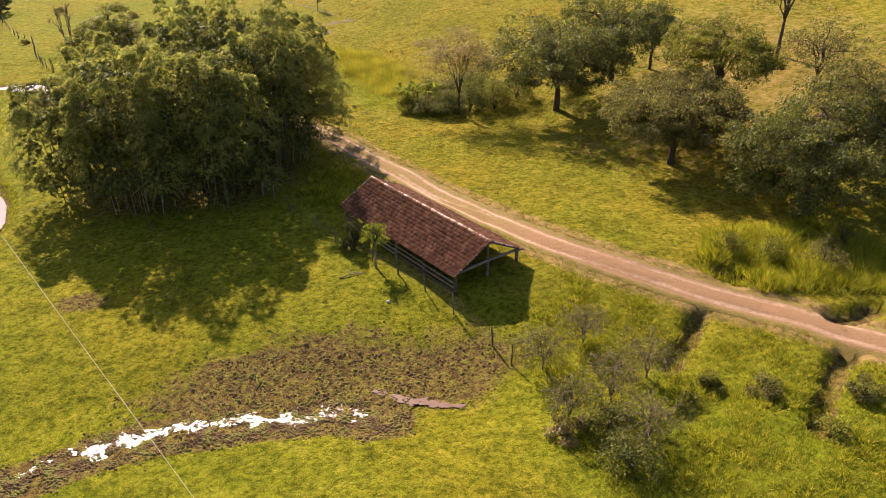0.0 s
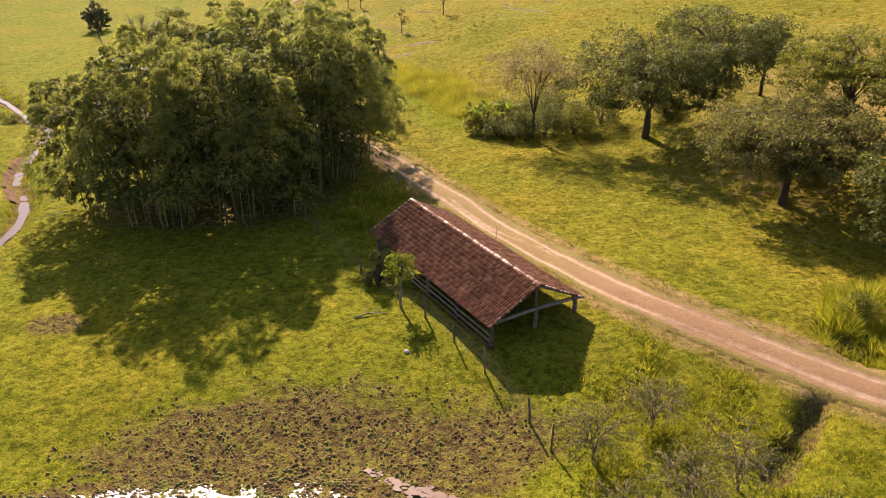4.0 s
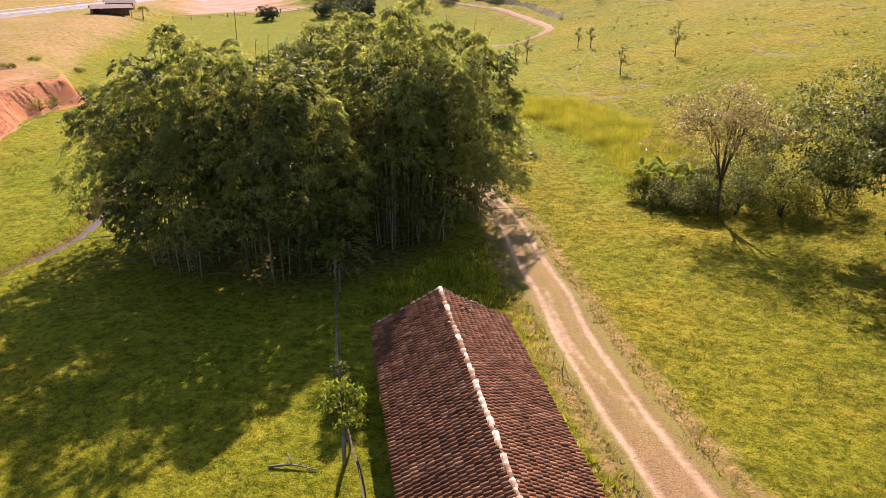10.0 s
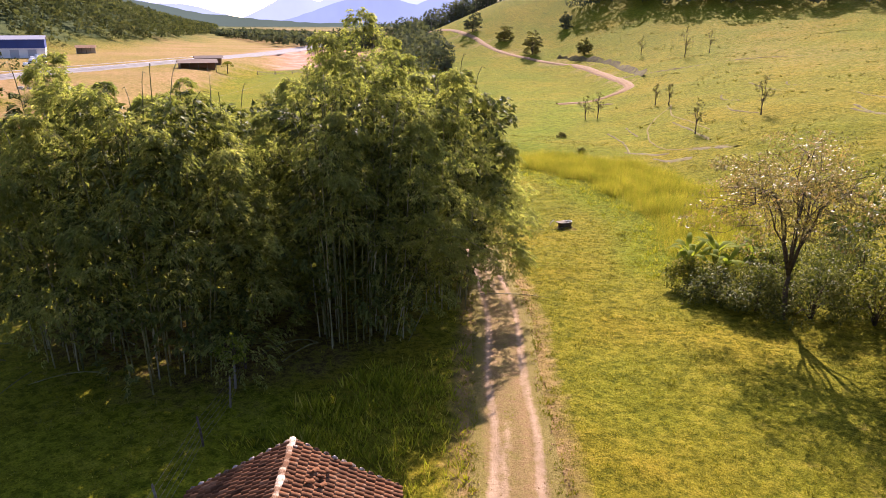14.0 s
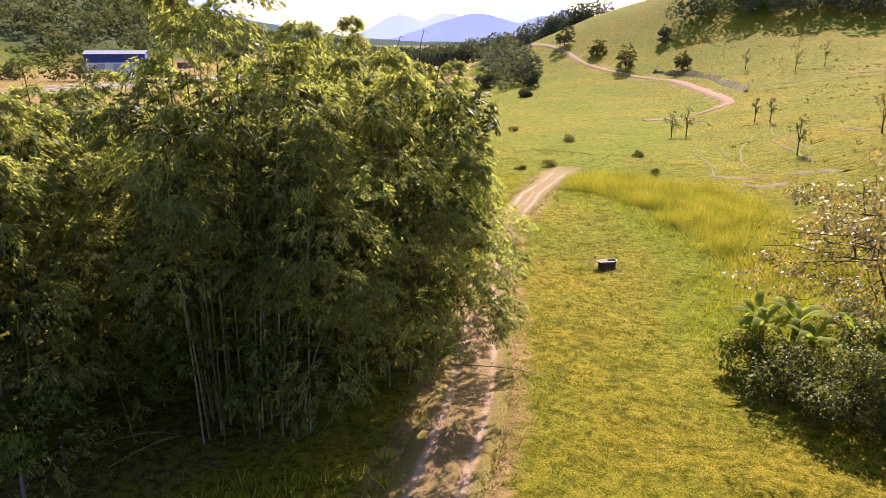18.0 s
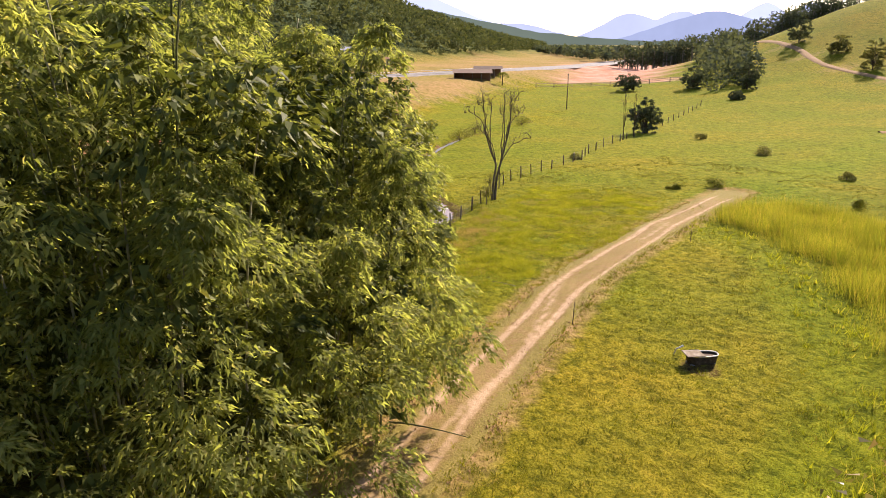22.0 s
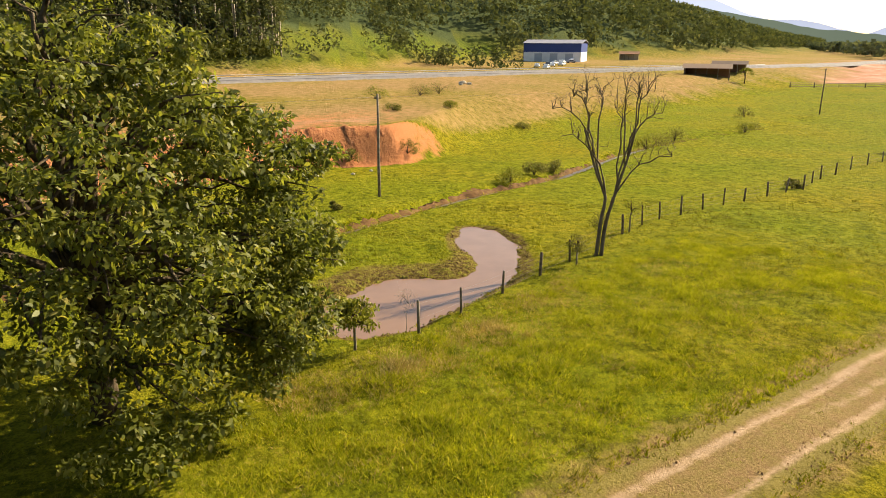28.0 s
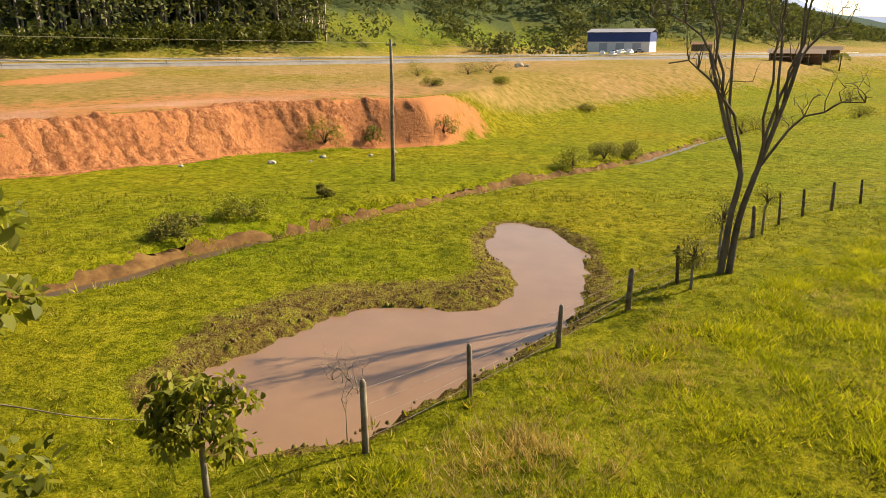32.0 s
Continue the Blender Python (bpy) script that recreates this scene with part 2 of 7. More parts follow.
def height(x, y):
    x, y = np.asarray(x, float), np.asarray(y, float)
    z = lay(x, y)
    # the meadow below the fence, round the pond
    side = line_dist(x, y, FENCE)[1]
    meadow = sm(-0.2, 2.6, side) * sm(80, 92, y)
    z = z - 0.15 * meadow
    z = z + (POND_Z + 0.12 - z) * meadow * gauss(x, y, -55, 101, 14, 12)
    # ditch of the stream
    sd = line_dist(x, y, stream_c[::2])[0]
    z = z - 0.75 * (1 - sm(0.5, 1.6, sd))
    # cut terrace and the bank up to the highway
    cl = line_dist(x, y, CLIFF)[1]
    wide = 3.4 + 12 * sm(102, 122, y) + 6 * sm(70, 50, y)
    top = 0.15 + 0.008 * np.clip(cl, 0, 90)
    along = -x * 0.62 + y * 0.78
    z = np.where(cl > -2, z + (top - z) * sm(0, 1, (cl - 0.35 * vnoise(along / 4.3, cl / 9.0, 62) * sm(106, 100, y)) / wide), z)
    # gullies washed out of the road bank
    for g in GULLIES:
        gd = line_dist(x, y, g)[0]
        z = z - 0.7 * (1 - sm(0.25, 0.95, gd + 0.25 * vnoise(x / 0.8, y / 0.8, 63)))
    # wooded hills past the highway
    w = line_dist(x, y, WOODS)[1]
    z = z + np.where(w > 0, (46 + 88 * sm(760, 200, y)) * (1 - np.exp(-np.maximum(w, 0) / 260)), 0)
    # pond and puddle beds
    pd = line_dist(x, y, np.concatenate([pond_c, pond_c[:1]]))[0]
    shore = np.where(inside(x, y, pond_c), -pd, pd)
    slope = POND_Z + np.clip(0.28 * shore, -0.4, 0.3)
    z = np.where(shore < 0, np.minimum(z, slope), z)
    z = np.where((shore >= 0) & (shore < 2.2), np.maximum(z, slope) * (1 - sm(0.4, 2.2, shore)) + np.maximum(z, POND_Z + 0.04) * sm(0.4, 2.2, shore), z)
    return z


def relief(x, y):
    """Small humps, tussocks and hoof marks."""
    rd = line_dist(x, y, road_c[::3])[0]
    calm = sm(1.6, 4, rd)
    r = 0.07 * vnoise(x / 3.1, y / 3.1, 1) + 0.045 * calm * vnoise(x / 0.9, y / 0.9, 2)
    mud = mud_mask(x, y)
    r = r + mud * (0.07 * vnoise(x / 0.55, y / 0.55, 3) + 0.06 * vnoise(x / 1.4, y / 1.4, 7))
    bank = gauss(x, y, -41, 102, 14, 11) + gauss(x, y, 16, 28, 14, 11)
    r = r + np.clip(bank, 0, 1) * calm * (0.12 * vnoise(x / 1.7, y / 1.7, 5) + 0.06 * vnoise(x / 0.7, y / 0.7, 6))
    hill = sm(4, 20, 0.85 * (x + 5) + 0.53 * (y - 105))
    return r + hill * 0.5 * vnoise(x / 14 + y / 40, y / 9 - x / 30, 4)


def mud_mask(x, y):
    m = gauss(x, y, -6.5, 35.0, 11, 4.2, 4) * (1.15 + 0.5 * vnoise(x / 2.6, y / 1.7, 12))
    m = np.maximum(m, 1.3 * (1 - sm(0.6, 2.6, line_dist(x, y, puddle_c[::2])[0])))
    pd = line_dist(x, y, np.concatenate([pond_c, pond_c[:1]]))[0]
    west = gauss(x, y, -54, 98.5, 5, 6)
    m = np.maximum(m, (1 - sm(0.1, 0.7 + 5.0 * west + 0.5 * vnoise(x / 1.5, y / 1.5, 8), pd)) * sm(-0.3, 0.8, line_dist(x, y, FENCE)[1]))
    m = np.maximum(m, 0.9 * gauss(x, y, -25, 42.5, 2.2, 1.6))
    m = np.maximum(m, 1.2 * gauss(x, y, -18.6, 97.4, 0.9, 0.8))
    sd = line_dist(x, y, stream_c[::2])[0]
    return np.clip(np.maximum(m, 0.9 * (1 - sm(0.5, 1.3, sd))), 0, 1)


def ground_z(x, y):
    x, y = np.asarray(x, float), np.asarray(y, float)
    return height(x, y) + relief(x, y)


def gz(x, y):
    return float(ground_z(np.array([x]), np.array([y]))[0])

# ---- materials ----
def material(name, rough=0.9):
    m = bpy.data.materials.new(name)
    m.use_nodes = True
    b = m.node_tree.nodes["Principled BSDF"]
    b.inputs["Roughness"].default_value = rough
    b.inputs["Specular IOR Level"].default_value = 0.08
    return m, m.node_tree.nodes, m.node_tree.links, b


def ramp(nodes, stops):
    r = nodes.new("ShaderNodeValToRGB")
    e = r.color_ramp.elements
    while len(e) < len(stops):
        e.new(0.5)
    for el, (p, c) in zip(e, stops):
        el.position, el.color = p, (*c, 1)
    return r


def noise_node(nodes, links, scale, detail=4, rough=0.6, vec=None, space="Object"):
    n = nodes.new("ShaderNodeTexNoise")
    n.inputs["Scale"].default_value, n.inputs["Detail"].default_value, n.inputs["Roughness"].default_value = scale, detail, rough
    if vec is None:
        vec = nodes.new("ShaderNodeTexCoord").outputs[space]
    links.new(vec, n.inputs["Vector"])
    return n


def mixc(nodes, links, fac, a, b, kind="MIX"):
    m = nodes.new("ShaderNodeMix")
    m.data_type, m.blend_type = "RGBA", kind
    for sock, v in ((m.inputs[0], fac), (m.inputs[6], a), (m.inputs[7], b)):
        if isinstance(v, (int, float)):
            sock.default_value = v
        elif isinstance(v, tuple):
            sock.default_value = (*v, 1)
        else:
            links.new(v, sock)
    return m.outputs[2]


def bump(nodes, links, b, height_socket, strength=0.5, dist=0.05):
    n = nodes.new("ShaderNodeBump")
    n.inputs["Strength"].default_value, n.inputs["Distance"].default_value = strength, dist
    links.new(height_socket, n.inputs["Height"])
    links.new(n.outputs["Normal"], b.inputs["Normal"])


def mottled(name, stops, scale=3.0, rough=0.9, bump_scale=20.0, bump_dist=0.02, bump_strength=0.6, detail=6, random_shift=0.0, space="Object", island=False):
    """A surface of one stuff: a ramp over noise, with fine relief."""
    m, nodes, links, b = material(name, rough)
    n = noise_node(nodes, links, scale, detail, 0.65, space=space)
    r = ramp(nodes, stops)
    fac = n.outputs["Fac"]
    if random_shift:
        info = nodes.new("ShaderNodeNewGeometry" if island else "ShaderNodeObjectInfo")
        k = nodes.new("ShaderNodeMath")
        k.operation = "MULTIPLY_ADD"
        k.inputs[1].default_value = random_shift
        links.new(info.outputs["Random Per Island" if island else "Random"], k.inputs[0])
        links.new(fac, k.inputs[2])
        s = nodes.new("ShaderNodeMath")
        s.operation = "SUBTRACT"
        s.inputs[1].default_value = random_shift / 2
        links.new(k.outputs[0], s.inputs[0])
        fac = s.outputs[0]
    links.new(fac, r.inputs["Fac"])
    links.new(r.outputs["Color"], b.inputs["Base Color"])
    f = noise_node(nodes, links, bump_scale, 5, 0.7, space=space)
    bump(nodes, links, b, f.outputs["Fac"], bump_strength, bump_dist)
    return m


def foliage(name, dark, light, dry, rough=0.45, trans=0.35, dry_amount=0.12, scale=0.45, spec=0.2, glow=1.5):
    """Leaves: each with its own tint, thin enough to let light through."""
    m, nodes, links, b = material(name, rough)
    g = nodes.new("ShaderNodeNewGeometry")
    n = noise_node(nodes, links, scale, 3, 0.6)
    r = ramp(nodes, [(0.0, dark), (1 - dry_amount, light), (1.0, dry)])
    links.new(g.outputs["Random Per Island"], r.inputs["Fac"])
    r2 = ramp(nodes, [(0.3, (0.6, 0.65, 0.55)), (0.7, (1.3, 1.25, 1.15))])
    links.new(n.outputs["Fac"], r2.inputs["Fac"])
    col = mixc(nodes, links, 1.0, r.outputs["Color"], r2.outputs["Color"], "MULTIPLY")
    links.new(col, b.inputs["Base Color"])
    b.inputs["Specular IOR Level"].default_value = spec
    t = nodes.new("ShaderNodeBsdfTranslucent")
    tc = mixc(nodes, links, 1.0, col, (glow, glow, 0.5 * glow), "MULTIPLY")
    links.new(tc, t.inputs["Color"])
    mx = nodes.new("ShaderNodeMixShader")
    mx.inputs[0].default_value = trans
    links.new(b.outputs[0], mx.inputs[1])
    links.new(t.outputs[0], mx.inputs[2])
    links.new(mx.outputs[0], nodes["Material Output"].inputs["Surface"])
    return m


def mixf(nodes, links, a, b):
    """The mean of two values, pulled apart."""
    s = nodes.new("ShaderNodeMath")
    s.operation = "ADD"
    links.new(a, s.inputs[0])
    links.new(b, s.inputs[1])
    k = nodes.new("ShaderNodeMath")
    k.operation = "MULTIPLY_ADD"
    k.inputs[1].default_value, k.inputs[2].default_value = 0.7, -0.2
    links.new(s.outputs[0], k.inputs[0])
    return k.outputs[0]


def attr(nodes, name):
    a = nodes.new("ShaderNodeAttribute")
    a.attribute_name = name
    return a.outputs["Fac"]


def ragged(nodes, links, mask, noise_socket, soft=0.18):
    """A mask with its edge broken up by noise."""
    k = nodes.new("ShaderNodeMath")
    k.operation = "MULTIPLY_ADD"
    k.inputs[1].default_value, k.inputs[2].default_value = 0.9, -0.45
    links.new(noise_socket, k.inputs[0])
    a = nodes.new("ShaderNodeMath")
    a.operation = "ADD"
    links.new(mask, a.inputs[0])
    links.new(k.outputs[0], a.inputs[1])
    r = nodes.new("ShaderNodeMapRange")
    r.inputs["From Min"].default_value, r.inputs["From Max"].default_value = 0.5 - soft, 0.5 + soft
    links.new(a.outputs[0], r.inputs["Value"])
    return r.outputs["Result"]


def ground_material():
    m, nodes, links, b = material("pasture", 0.95)
    b.inputs["Specular IOR Level"].default_value = 0.02
    pos = nodes.new("ShaderNodeTexCoord").outputs["Object"]
    wide = noise_node(nodes, links, 0.06, 4, 0.6, pos)
    mid = noise_node(nodes, links, 0.9, 5, 0.65, pos)
    fine = noise_node(nodes, links, 11.0, 6, 0.75, pos)
    g1 = ramp(nodes, [(0.28, (0.09, 0.09, 0.007)), (0.5, (0.155, 0.142, 0.009)), (0.72, (0.215, 0.182, 0.017))])
    links.new(mid.outputs["Fac"], g1.inputs["Fac"])
    g2 = ramp(nodes, [(0.3, (0.82, 0.95, 0.78)), (0.5, (1.0, 1.0, 1.0)), (0.7, (1.25, 1.06, 1.1))])
    links.new(wide.outputs["Fac"], g2.inputs["Fac"])
    g3 = ramp(nodes, [(0.3, (0.28, 0.31, 0.27)), (0.5, (1.0, 1.0, 1.0)), (0.72, (1.6, 1.48, 1.35))])
    links.new(fine.outputs["Fac"], g3.inputs["Fac"])
    grass = mixc(nodes, links, 1.0, g1.outputs["Color"], g2.outputs["Color"], "MULTIPLY")
    grass = mixc(nodes, links, 1.0, grass, g3.outputs["Color"], "MULTIPLY")
    lump = noise_node(nodes, links, 2.6, 3, 0.6, pos)
    g4 = ramp(nodes, [(0.38, (0.58, 0.63, 0.55)), (0.5, (1.0, 1.0, 1.0)), (0.62, (1.16, 1.13, 1.1))])
    links.new(lump.outputs["Fac"], g4.inputs["Fac"])
    grass = mixc(nodes, links, 1.0, grass, g4.outputs["Color"], "MULTIPLY")
    lush = mixc(nodes, links, 1.0, grass, (0.86, 1.06, 0.7), "MULTIPLY")
    col = mixc(nodes, links, attr(nodes, "lush"), grass, lush)
    dryc = ramp(nodes, [(0.3, (0.18, 0.122, 0.045)), (0.55, (0.262, 0.165, 0.07)), (0.75, (0.33, 0.205, 0.105))])
    links.new(mid.outputs["Fac"], dryc.inputs["Fac"])
    col = mixc(nodes, links, ragged(nodes, links, attr(nodes, "dry"), mid.outputs["Fac"], 0.3), col, dryc.outputs["Color"])
    redc = ramp(nodes, [(0.3, (0.281, 0.105, 0.039)), (0.5, (0.39, 0.156, 0.0663)), (0.72, (0.484, 0.234, 0.117))])
    links.new(fine.outputs["Fac"], redc.inputs["Fac"])
    col = mixc(nodes, links, ragged(nodes, links, attr(nodes, "red"), mid.outputs["Fac"], 0.15), col, redc.outputs["Color"])
    fieldc = ramp(nodes, [(0.3, (0.281, 0.133, 0.078)), (0.5, (0.367, 0.195, 0.133)), (0.7, (0.452, 0.281, 0.211))])
    links.new(noise_node(nodes, links, 0.12, 4, 0.6, pos).outputs["Fac"], fieldc.inputs["Fac"])
    col = mixc(nodes, links, attr(nodes, "field"), col, fieldc.outputs["Color"])
    mudc = ramp(nodes, [(0.32, (0.035, 0.022, 0.008)), (0.44, (0.085, 0.056, 0.018)), (0.52, (0.13, 0.095, 0.025)), (0.6, (0.16, 0.145, 0.02))])
    links.new(mixf(nodes, links, fine.outputs["Fac"], lump.outputs["Fac"]), mudc.inputs["Fac"])
    col = mixc(nodes, links, ragged(nodes, links, attr(nodes, "mud"), mid.outputs["Fac"], 0.14), col, mudc.outputs["Color"])
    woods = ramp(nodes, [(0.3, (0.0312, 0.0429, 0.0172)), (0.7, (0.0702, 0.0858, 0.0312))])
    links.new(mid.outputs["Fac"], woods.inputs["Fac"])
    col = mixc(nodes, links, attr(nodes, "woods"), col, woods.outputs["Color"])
    links.new(col, b.inputs["Base Color"])
    hs = nodes.new("ShaderNodeMath")
    hs.operation = "MULTIPLY_ADD"
    hs.inputs[1].default_value = 1.5
    links.new(lump.outputs["Fac"], hs.inputs[0])
    links.new(fine.outputs["Fac"], hs.inputs[2])
    bump(nodes, links, b, hs.outputs[0], 1.0, 0.13)
    return m


M_GROUND = ground_material()
M_BAMBOO = foliage("bamboo leaves", (0.12, 0.13, 0.038), (0.19, 0.2, 0.062), (0.29, 0.255, 0.11), dry_amount=0.12, rough=0.7, trans=0.56, spec=0.08, glow=2.1)
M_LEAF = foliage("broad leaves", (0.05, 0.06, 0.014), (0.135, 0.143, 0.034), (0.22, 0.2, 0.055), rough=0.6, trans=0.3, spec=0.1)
M_LEAF2 = foliage("light leaves", (0.09, 0.1, 0.014), (0.2, 0.195, 0.03), (0.28, 0.23, 0.06), trans=0.35, rough=0.6, spec=0.08)
M_OLIVE = foliage("olive leaves", (0.08, 0.08, 0.024), (0.18, 0.165, 0.055), (0.27, 0.22, 0.09), trans=0.35, rough=0.65, spec=0.05)
M_RUST = foliage("sparse rusty leaves", (0.11, 0.09, 0.028), (0.2, 0.165, 0.06), (0.32, 0.2, 0.1), trans=0.35, dry_amount=0.4)
M_BANANA = foliage("banana leaves", (0.1, 0.13, 0.014), (0.22, 0.25, 0.03), (0.3, 0.26, 0.08), rough=0.75, trans=0.45, spec=0.03)
M_GRASS = foliage("grass blades", (0.115, 0.115, 0.009), (0.245, 0.225, 0.018), (0.34, 0.265, 0.06), spec=0.03, rough=0.7, trans=0.3, dry_amount=0.14, scale=0.7)
M_LUSH = foliage("lush grass blades", (0.11, 0.128, 0.009), (0.31, 0.305, 0.018), (0.42, 0.33, 0.07), spec=0.04, rough=0.6, trans=0.4, dry_amount=0.18, scale=1.2)
M_REED = foliage("reeds", (0.115, 0.13, 0.012), (0.24, 0.232, 0.024), (0.35, 0.25, 0.06), rough=0.6, trans=0.42, dry_amount=0.3)
M_STRAW = foliage("straw", (0.19, 0.13, 0.045), (0.35, 0.25, 0.1), (0.42, 0.31, 0.15), rough=0.8, trans=0.25, dry_amount=0.4)
# forest leaves lightened and greyed, with some haze mixed into the colour
M_FOREST = foliage("haze-greyed forest leaves", (0.062, 0.07, 0.034), (0.108, 0.116, 0.052), (0.14, 0.132, 0.06), trans=0.2, scale=0.05, rough=0.9, spec=0.0)
# far woodland leaves: colour paled and blued in place of haze
M_HAZE_WOOD = foliage("haze-tinted woodland leaves", (0.07, 0.08, 0.055), (0.11, 0.12, 0.078), (0.13, 0.13, 0.085), trans=0.2, scale=0.05, rough=0.9, spec=0.0)
M_BARK = mottled("bark", [(0.3, (0.041, 0.0287, 0.018)), (0.6, (0.0984, 0.0738, 0.0492)), (0.8, (0.164, 0.139, 0.107))], 5, 0.95, 30, 0.03)
M_CULM = mottled("bamboo culm", [(0.3, (0.0574, 0.0615, 0.0164)), (0.55, (0.164, 0.148, 0.0574)), (0.8, (0.279, 0.254, 0.164))], 2.5, 0.5, 12, 0.01, 0.2, random_shift=0.4)
M_WOOD = mottled("weathered wood", [(0.3, (0.0738, 0.0533, 0.0369)), (0.55, (0.164, 0.127, 0.0902)), (0.8, (0.271, 0.23, 0.18))], 4, 0.9, 40, 0.01, random_shift=0.3)
TILE_TONES = [(0.2, (0.05, 0.023, 0.011)), (0.45, (0.118, 0.05, 0.022)), (0.62, (0.175, 0.076, 0.033)), (0.85, (0.28, 0.16, 0.09))]
M_TILE = mottled("fired clay roof tile", TILE_TONES, 5, 0.9, 40, 0.008, 0.4, random_shift=0.32)
M_MORTAR = mottled("pale lime mortar", [(0.36, (0.1, 0.05, 0.026)), (0.52, (0.2, 0.135, 0.09)), (0.7, (0.42, 0.35, 0.28))], 6.0, 0.95, 30, 0.02, random_shift=0.4)
M_CONCRETE = mottled("grey weathered concrete", [(0.3, (0.0984, 0.0902, 0.082)), (0.7, (0.246, 0.23, 0.205))], 6, 0.9, 40, 0.01)

# ---- ground ----
def lines(fine_lo, fine_hi, step, far_lo, far_hi):
    a = list(np.arange(fine_lo, fine_hi + step / 2, step))
    s, v = step, fine_hi
    while v < far_hi:
        s = min(s * 1.09, 140)
        v += s
        a.append(v)
    s, v = step, fine_lo
    while v > far_lo:
        s = min(s * 1.09, 140)
        v -= s
        a.insert(0, v)
    return np.array(a)


gx, gy = lines(-104, 34, 0.48, -3600, 2600), lines(22, 146, 0.48, -1500, 4200)
X, Y = np.meshgrid(gx, gy, indexing="ij")
far = sm(1200, 3000, np.hypot(X, Y))
Z = np.where(far < 1, ground_z(X, Y) * (1 - far) + 10 * far, 10.0)
rdist = line_dist(X, Y, road_c[::2])[0]
Z = Z - 0.1 * (1 - sm(1.2, 2.2, rdist))
nx, ny = len(gx), len(gy)
i, j = np.meshgrid(np.arange(nx - 1), np.arange(ny - 1), indexing="ij")
F = np.stack([i * ny + j, (i + 1) * ny + j, (i + 1) * ny + j + 1, i * ny + j + 1], -1).reshape(-1, 4)
me = nmesh("ground", np.stack([X, Y, Z], -1).reshape(-1, 3), F, True)


def put_mask(mesh, name, values):
    a = mesh.attributes.new(name, "FLOAT", "POINT")
    a.data.foreach_set("value", np.ascontiguousarray(values.ravel(), np.float32))


cliff_s = line_dist(X, Y, CLIFF)[1]
high_s = line_dist(X, Y, HIGHWAY)[1]
wood_s = line_dist(X, Y, WOODS)[1]
cut = sm(-0.3, 0.6, cliff_s) * (1 - sm(3.2, 4.6, cliff_s)) * sm(113, 102, Y + 2 * vnoise(X / 4, Y / 4, 59))
spill = 0.75 * sm(3, 5, cliff_s) * (1 - sm(12, 30, cliff_s)) * sm(125, 90, Y)
field = np.where(inside(X, Y, np.array([(-243, 258), (-196, 268), (-250, 330), (-390, 490), (-430, 470), (-330, 330)])), 1.0, 0.0)
ramp_cut = gauss(X, Y, -136, 57, 17, 6)
put_mask(me, "red", np.clip(np.maximum.reduce([cut, spill * 0.7, ramp_cut * 1.2, *[0.25 * (1 - sm(0.4, 1.1, line_dist(X, Y, g)[0])) for g in GULLIES]]), 0, 1))
put_mask(me, "dry", np.clip(sm(2.5, 6, cliff_s) * (1 - sm(0, 8, wood_s)) * (0.62 + 0.25 * vnoise(X / 17, Y / 17, 9)) + 0.62 * (1 - sm(1.8, 3.2, rdist)) + 0.4 * gauss(X, Y, 32, 78, 22, 26) + 0.5 * (1 - sm(1.2, 3.0, np.abs(line_dist(X, Y, HILL_ROAD)[0]))) + 0.24 * sm(12, 45, 0.85 * (X + 5) + 0.53 * (Y - 105)) * (0.6 + 0.6 * vnoise(X / 23, Y / 23, 5)), 0, 1))
# the gullies also take the dark mud colour, painting shade into their pits
put_mask(me, "mud", np.where(np.hypot(X + 20, Y - 70) < 160, np.maximum.reduce([mud_mask(X, Y), 0.9 * gauss(X, Y, -20, 66, 7.5, 10), 0.9 * gauss(X, Y, -27, 62, 8, 6), *[0.85 * (1 - sm(0.3, 1.0, line_dist(X, Y, g)[0])) for g in GULLIES]]), 0))
sand = 0.75 * sm(4.4, 5.6, cliff_s) * (1 - sm(8, 13, cliff_s)) * sm(104, 94, Y) * sm(-0.25, 0.3, vnoise(X / 6, Y / 6, 58))
put_mask(me, "field", np.maximum(field, sand))
lush = np.maximum.reduce([0.9 * gauss(X, Y, 14, 28, 16, 9), 0.8 * (1 - sm(1, 4, line_dist(X, Y, [(-38, 118), (-26, 113), (-13, 101), (-8, 90)])[0])), 0.55 * gauss(X, Y, -10, 47, 16, 8), 0.5 * sm(0, 5, line_dist(X, Y, FENCE)[1]) * (1 - sm(0, 3, cliff_s)), 0.85 * gauss(X, Y, -41, 102, 13, 12), 0.9 * (1 - sm(2.5, 9, line_dist(X, Y, [(-46, 131), (-52, 150), (-62, 178), (-75, 206), (-70, 224)])[0])), 0.5 * (1 - sm(15, 45, line_dist(X, Y, [(-60, 140), (-110, 220), (-150, 260)])[0]))])
GLADE = np.array([(-236, 80), (-256, 72), (-318, 106), (-356, 134), (-384, 162), (-392, 186), (-356, 178), (-318, 128), (-306, 121), (-286, 112)])
put_mask(me, "lush", np.clip(np.maximum(lush, inside(X, Y, GLADE)), 0, 1))
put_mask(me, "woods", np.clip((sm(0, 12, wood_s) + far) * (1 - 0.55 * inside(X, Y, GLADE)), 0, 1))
ground = tagged(part("ground", me, M_GROUND), "green and yellowish pasture with mud and red earth", "ground", kind="structure")


def flat_water(name, outline, z, mat, label):
    bm = bmesh.new()
    f = bm.faces.new([bm.verts.new((p[0], p[1], z)) for p in outline])
    bmesh.ops.triangulate(bm, faces=[f])
    ob = part(name, bm, mat)
    return tagged(ob, label, "water", kind="structure")


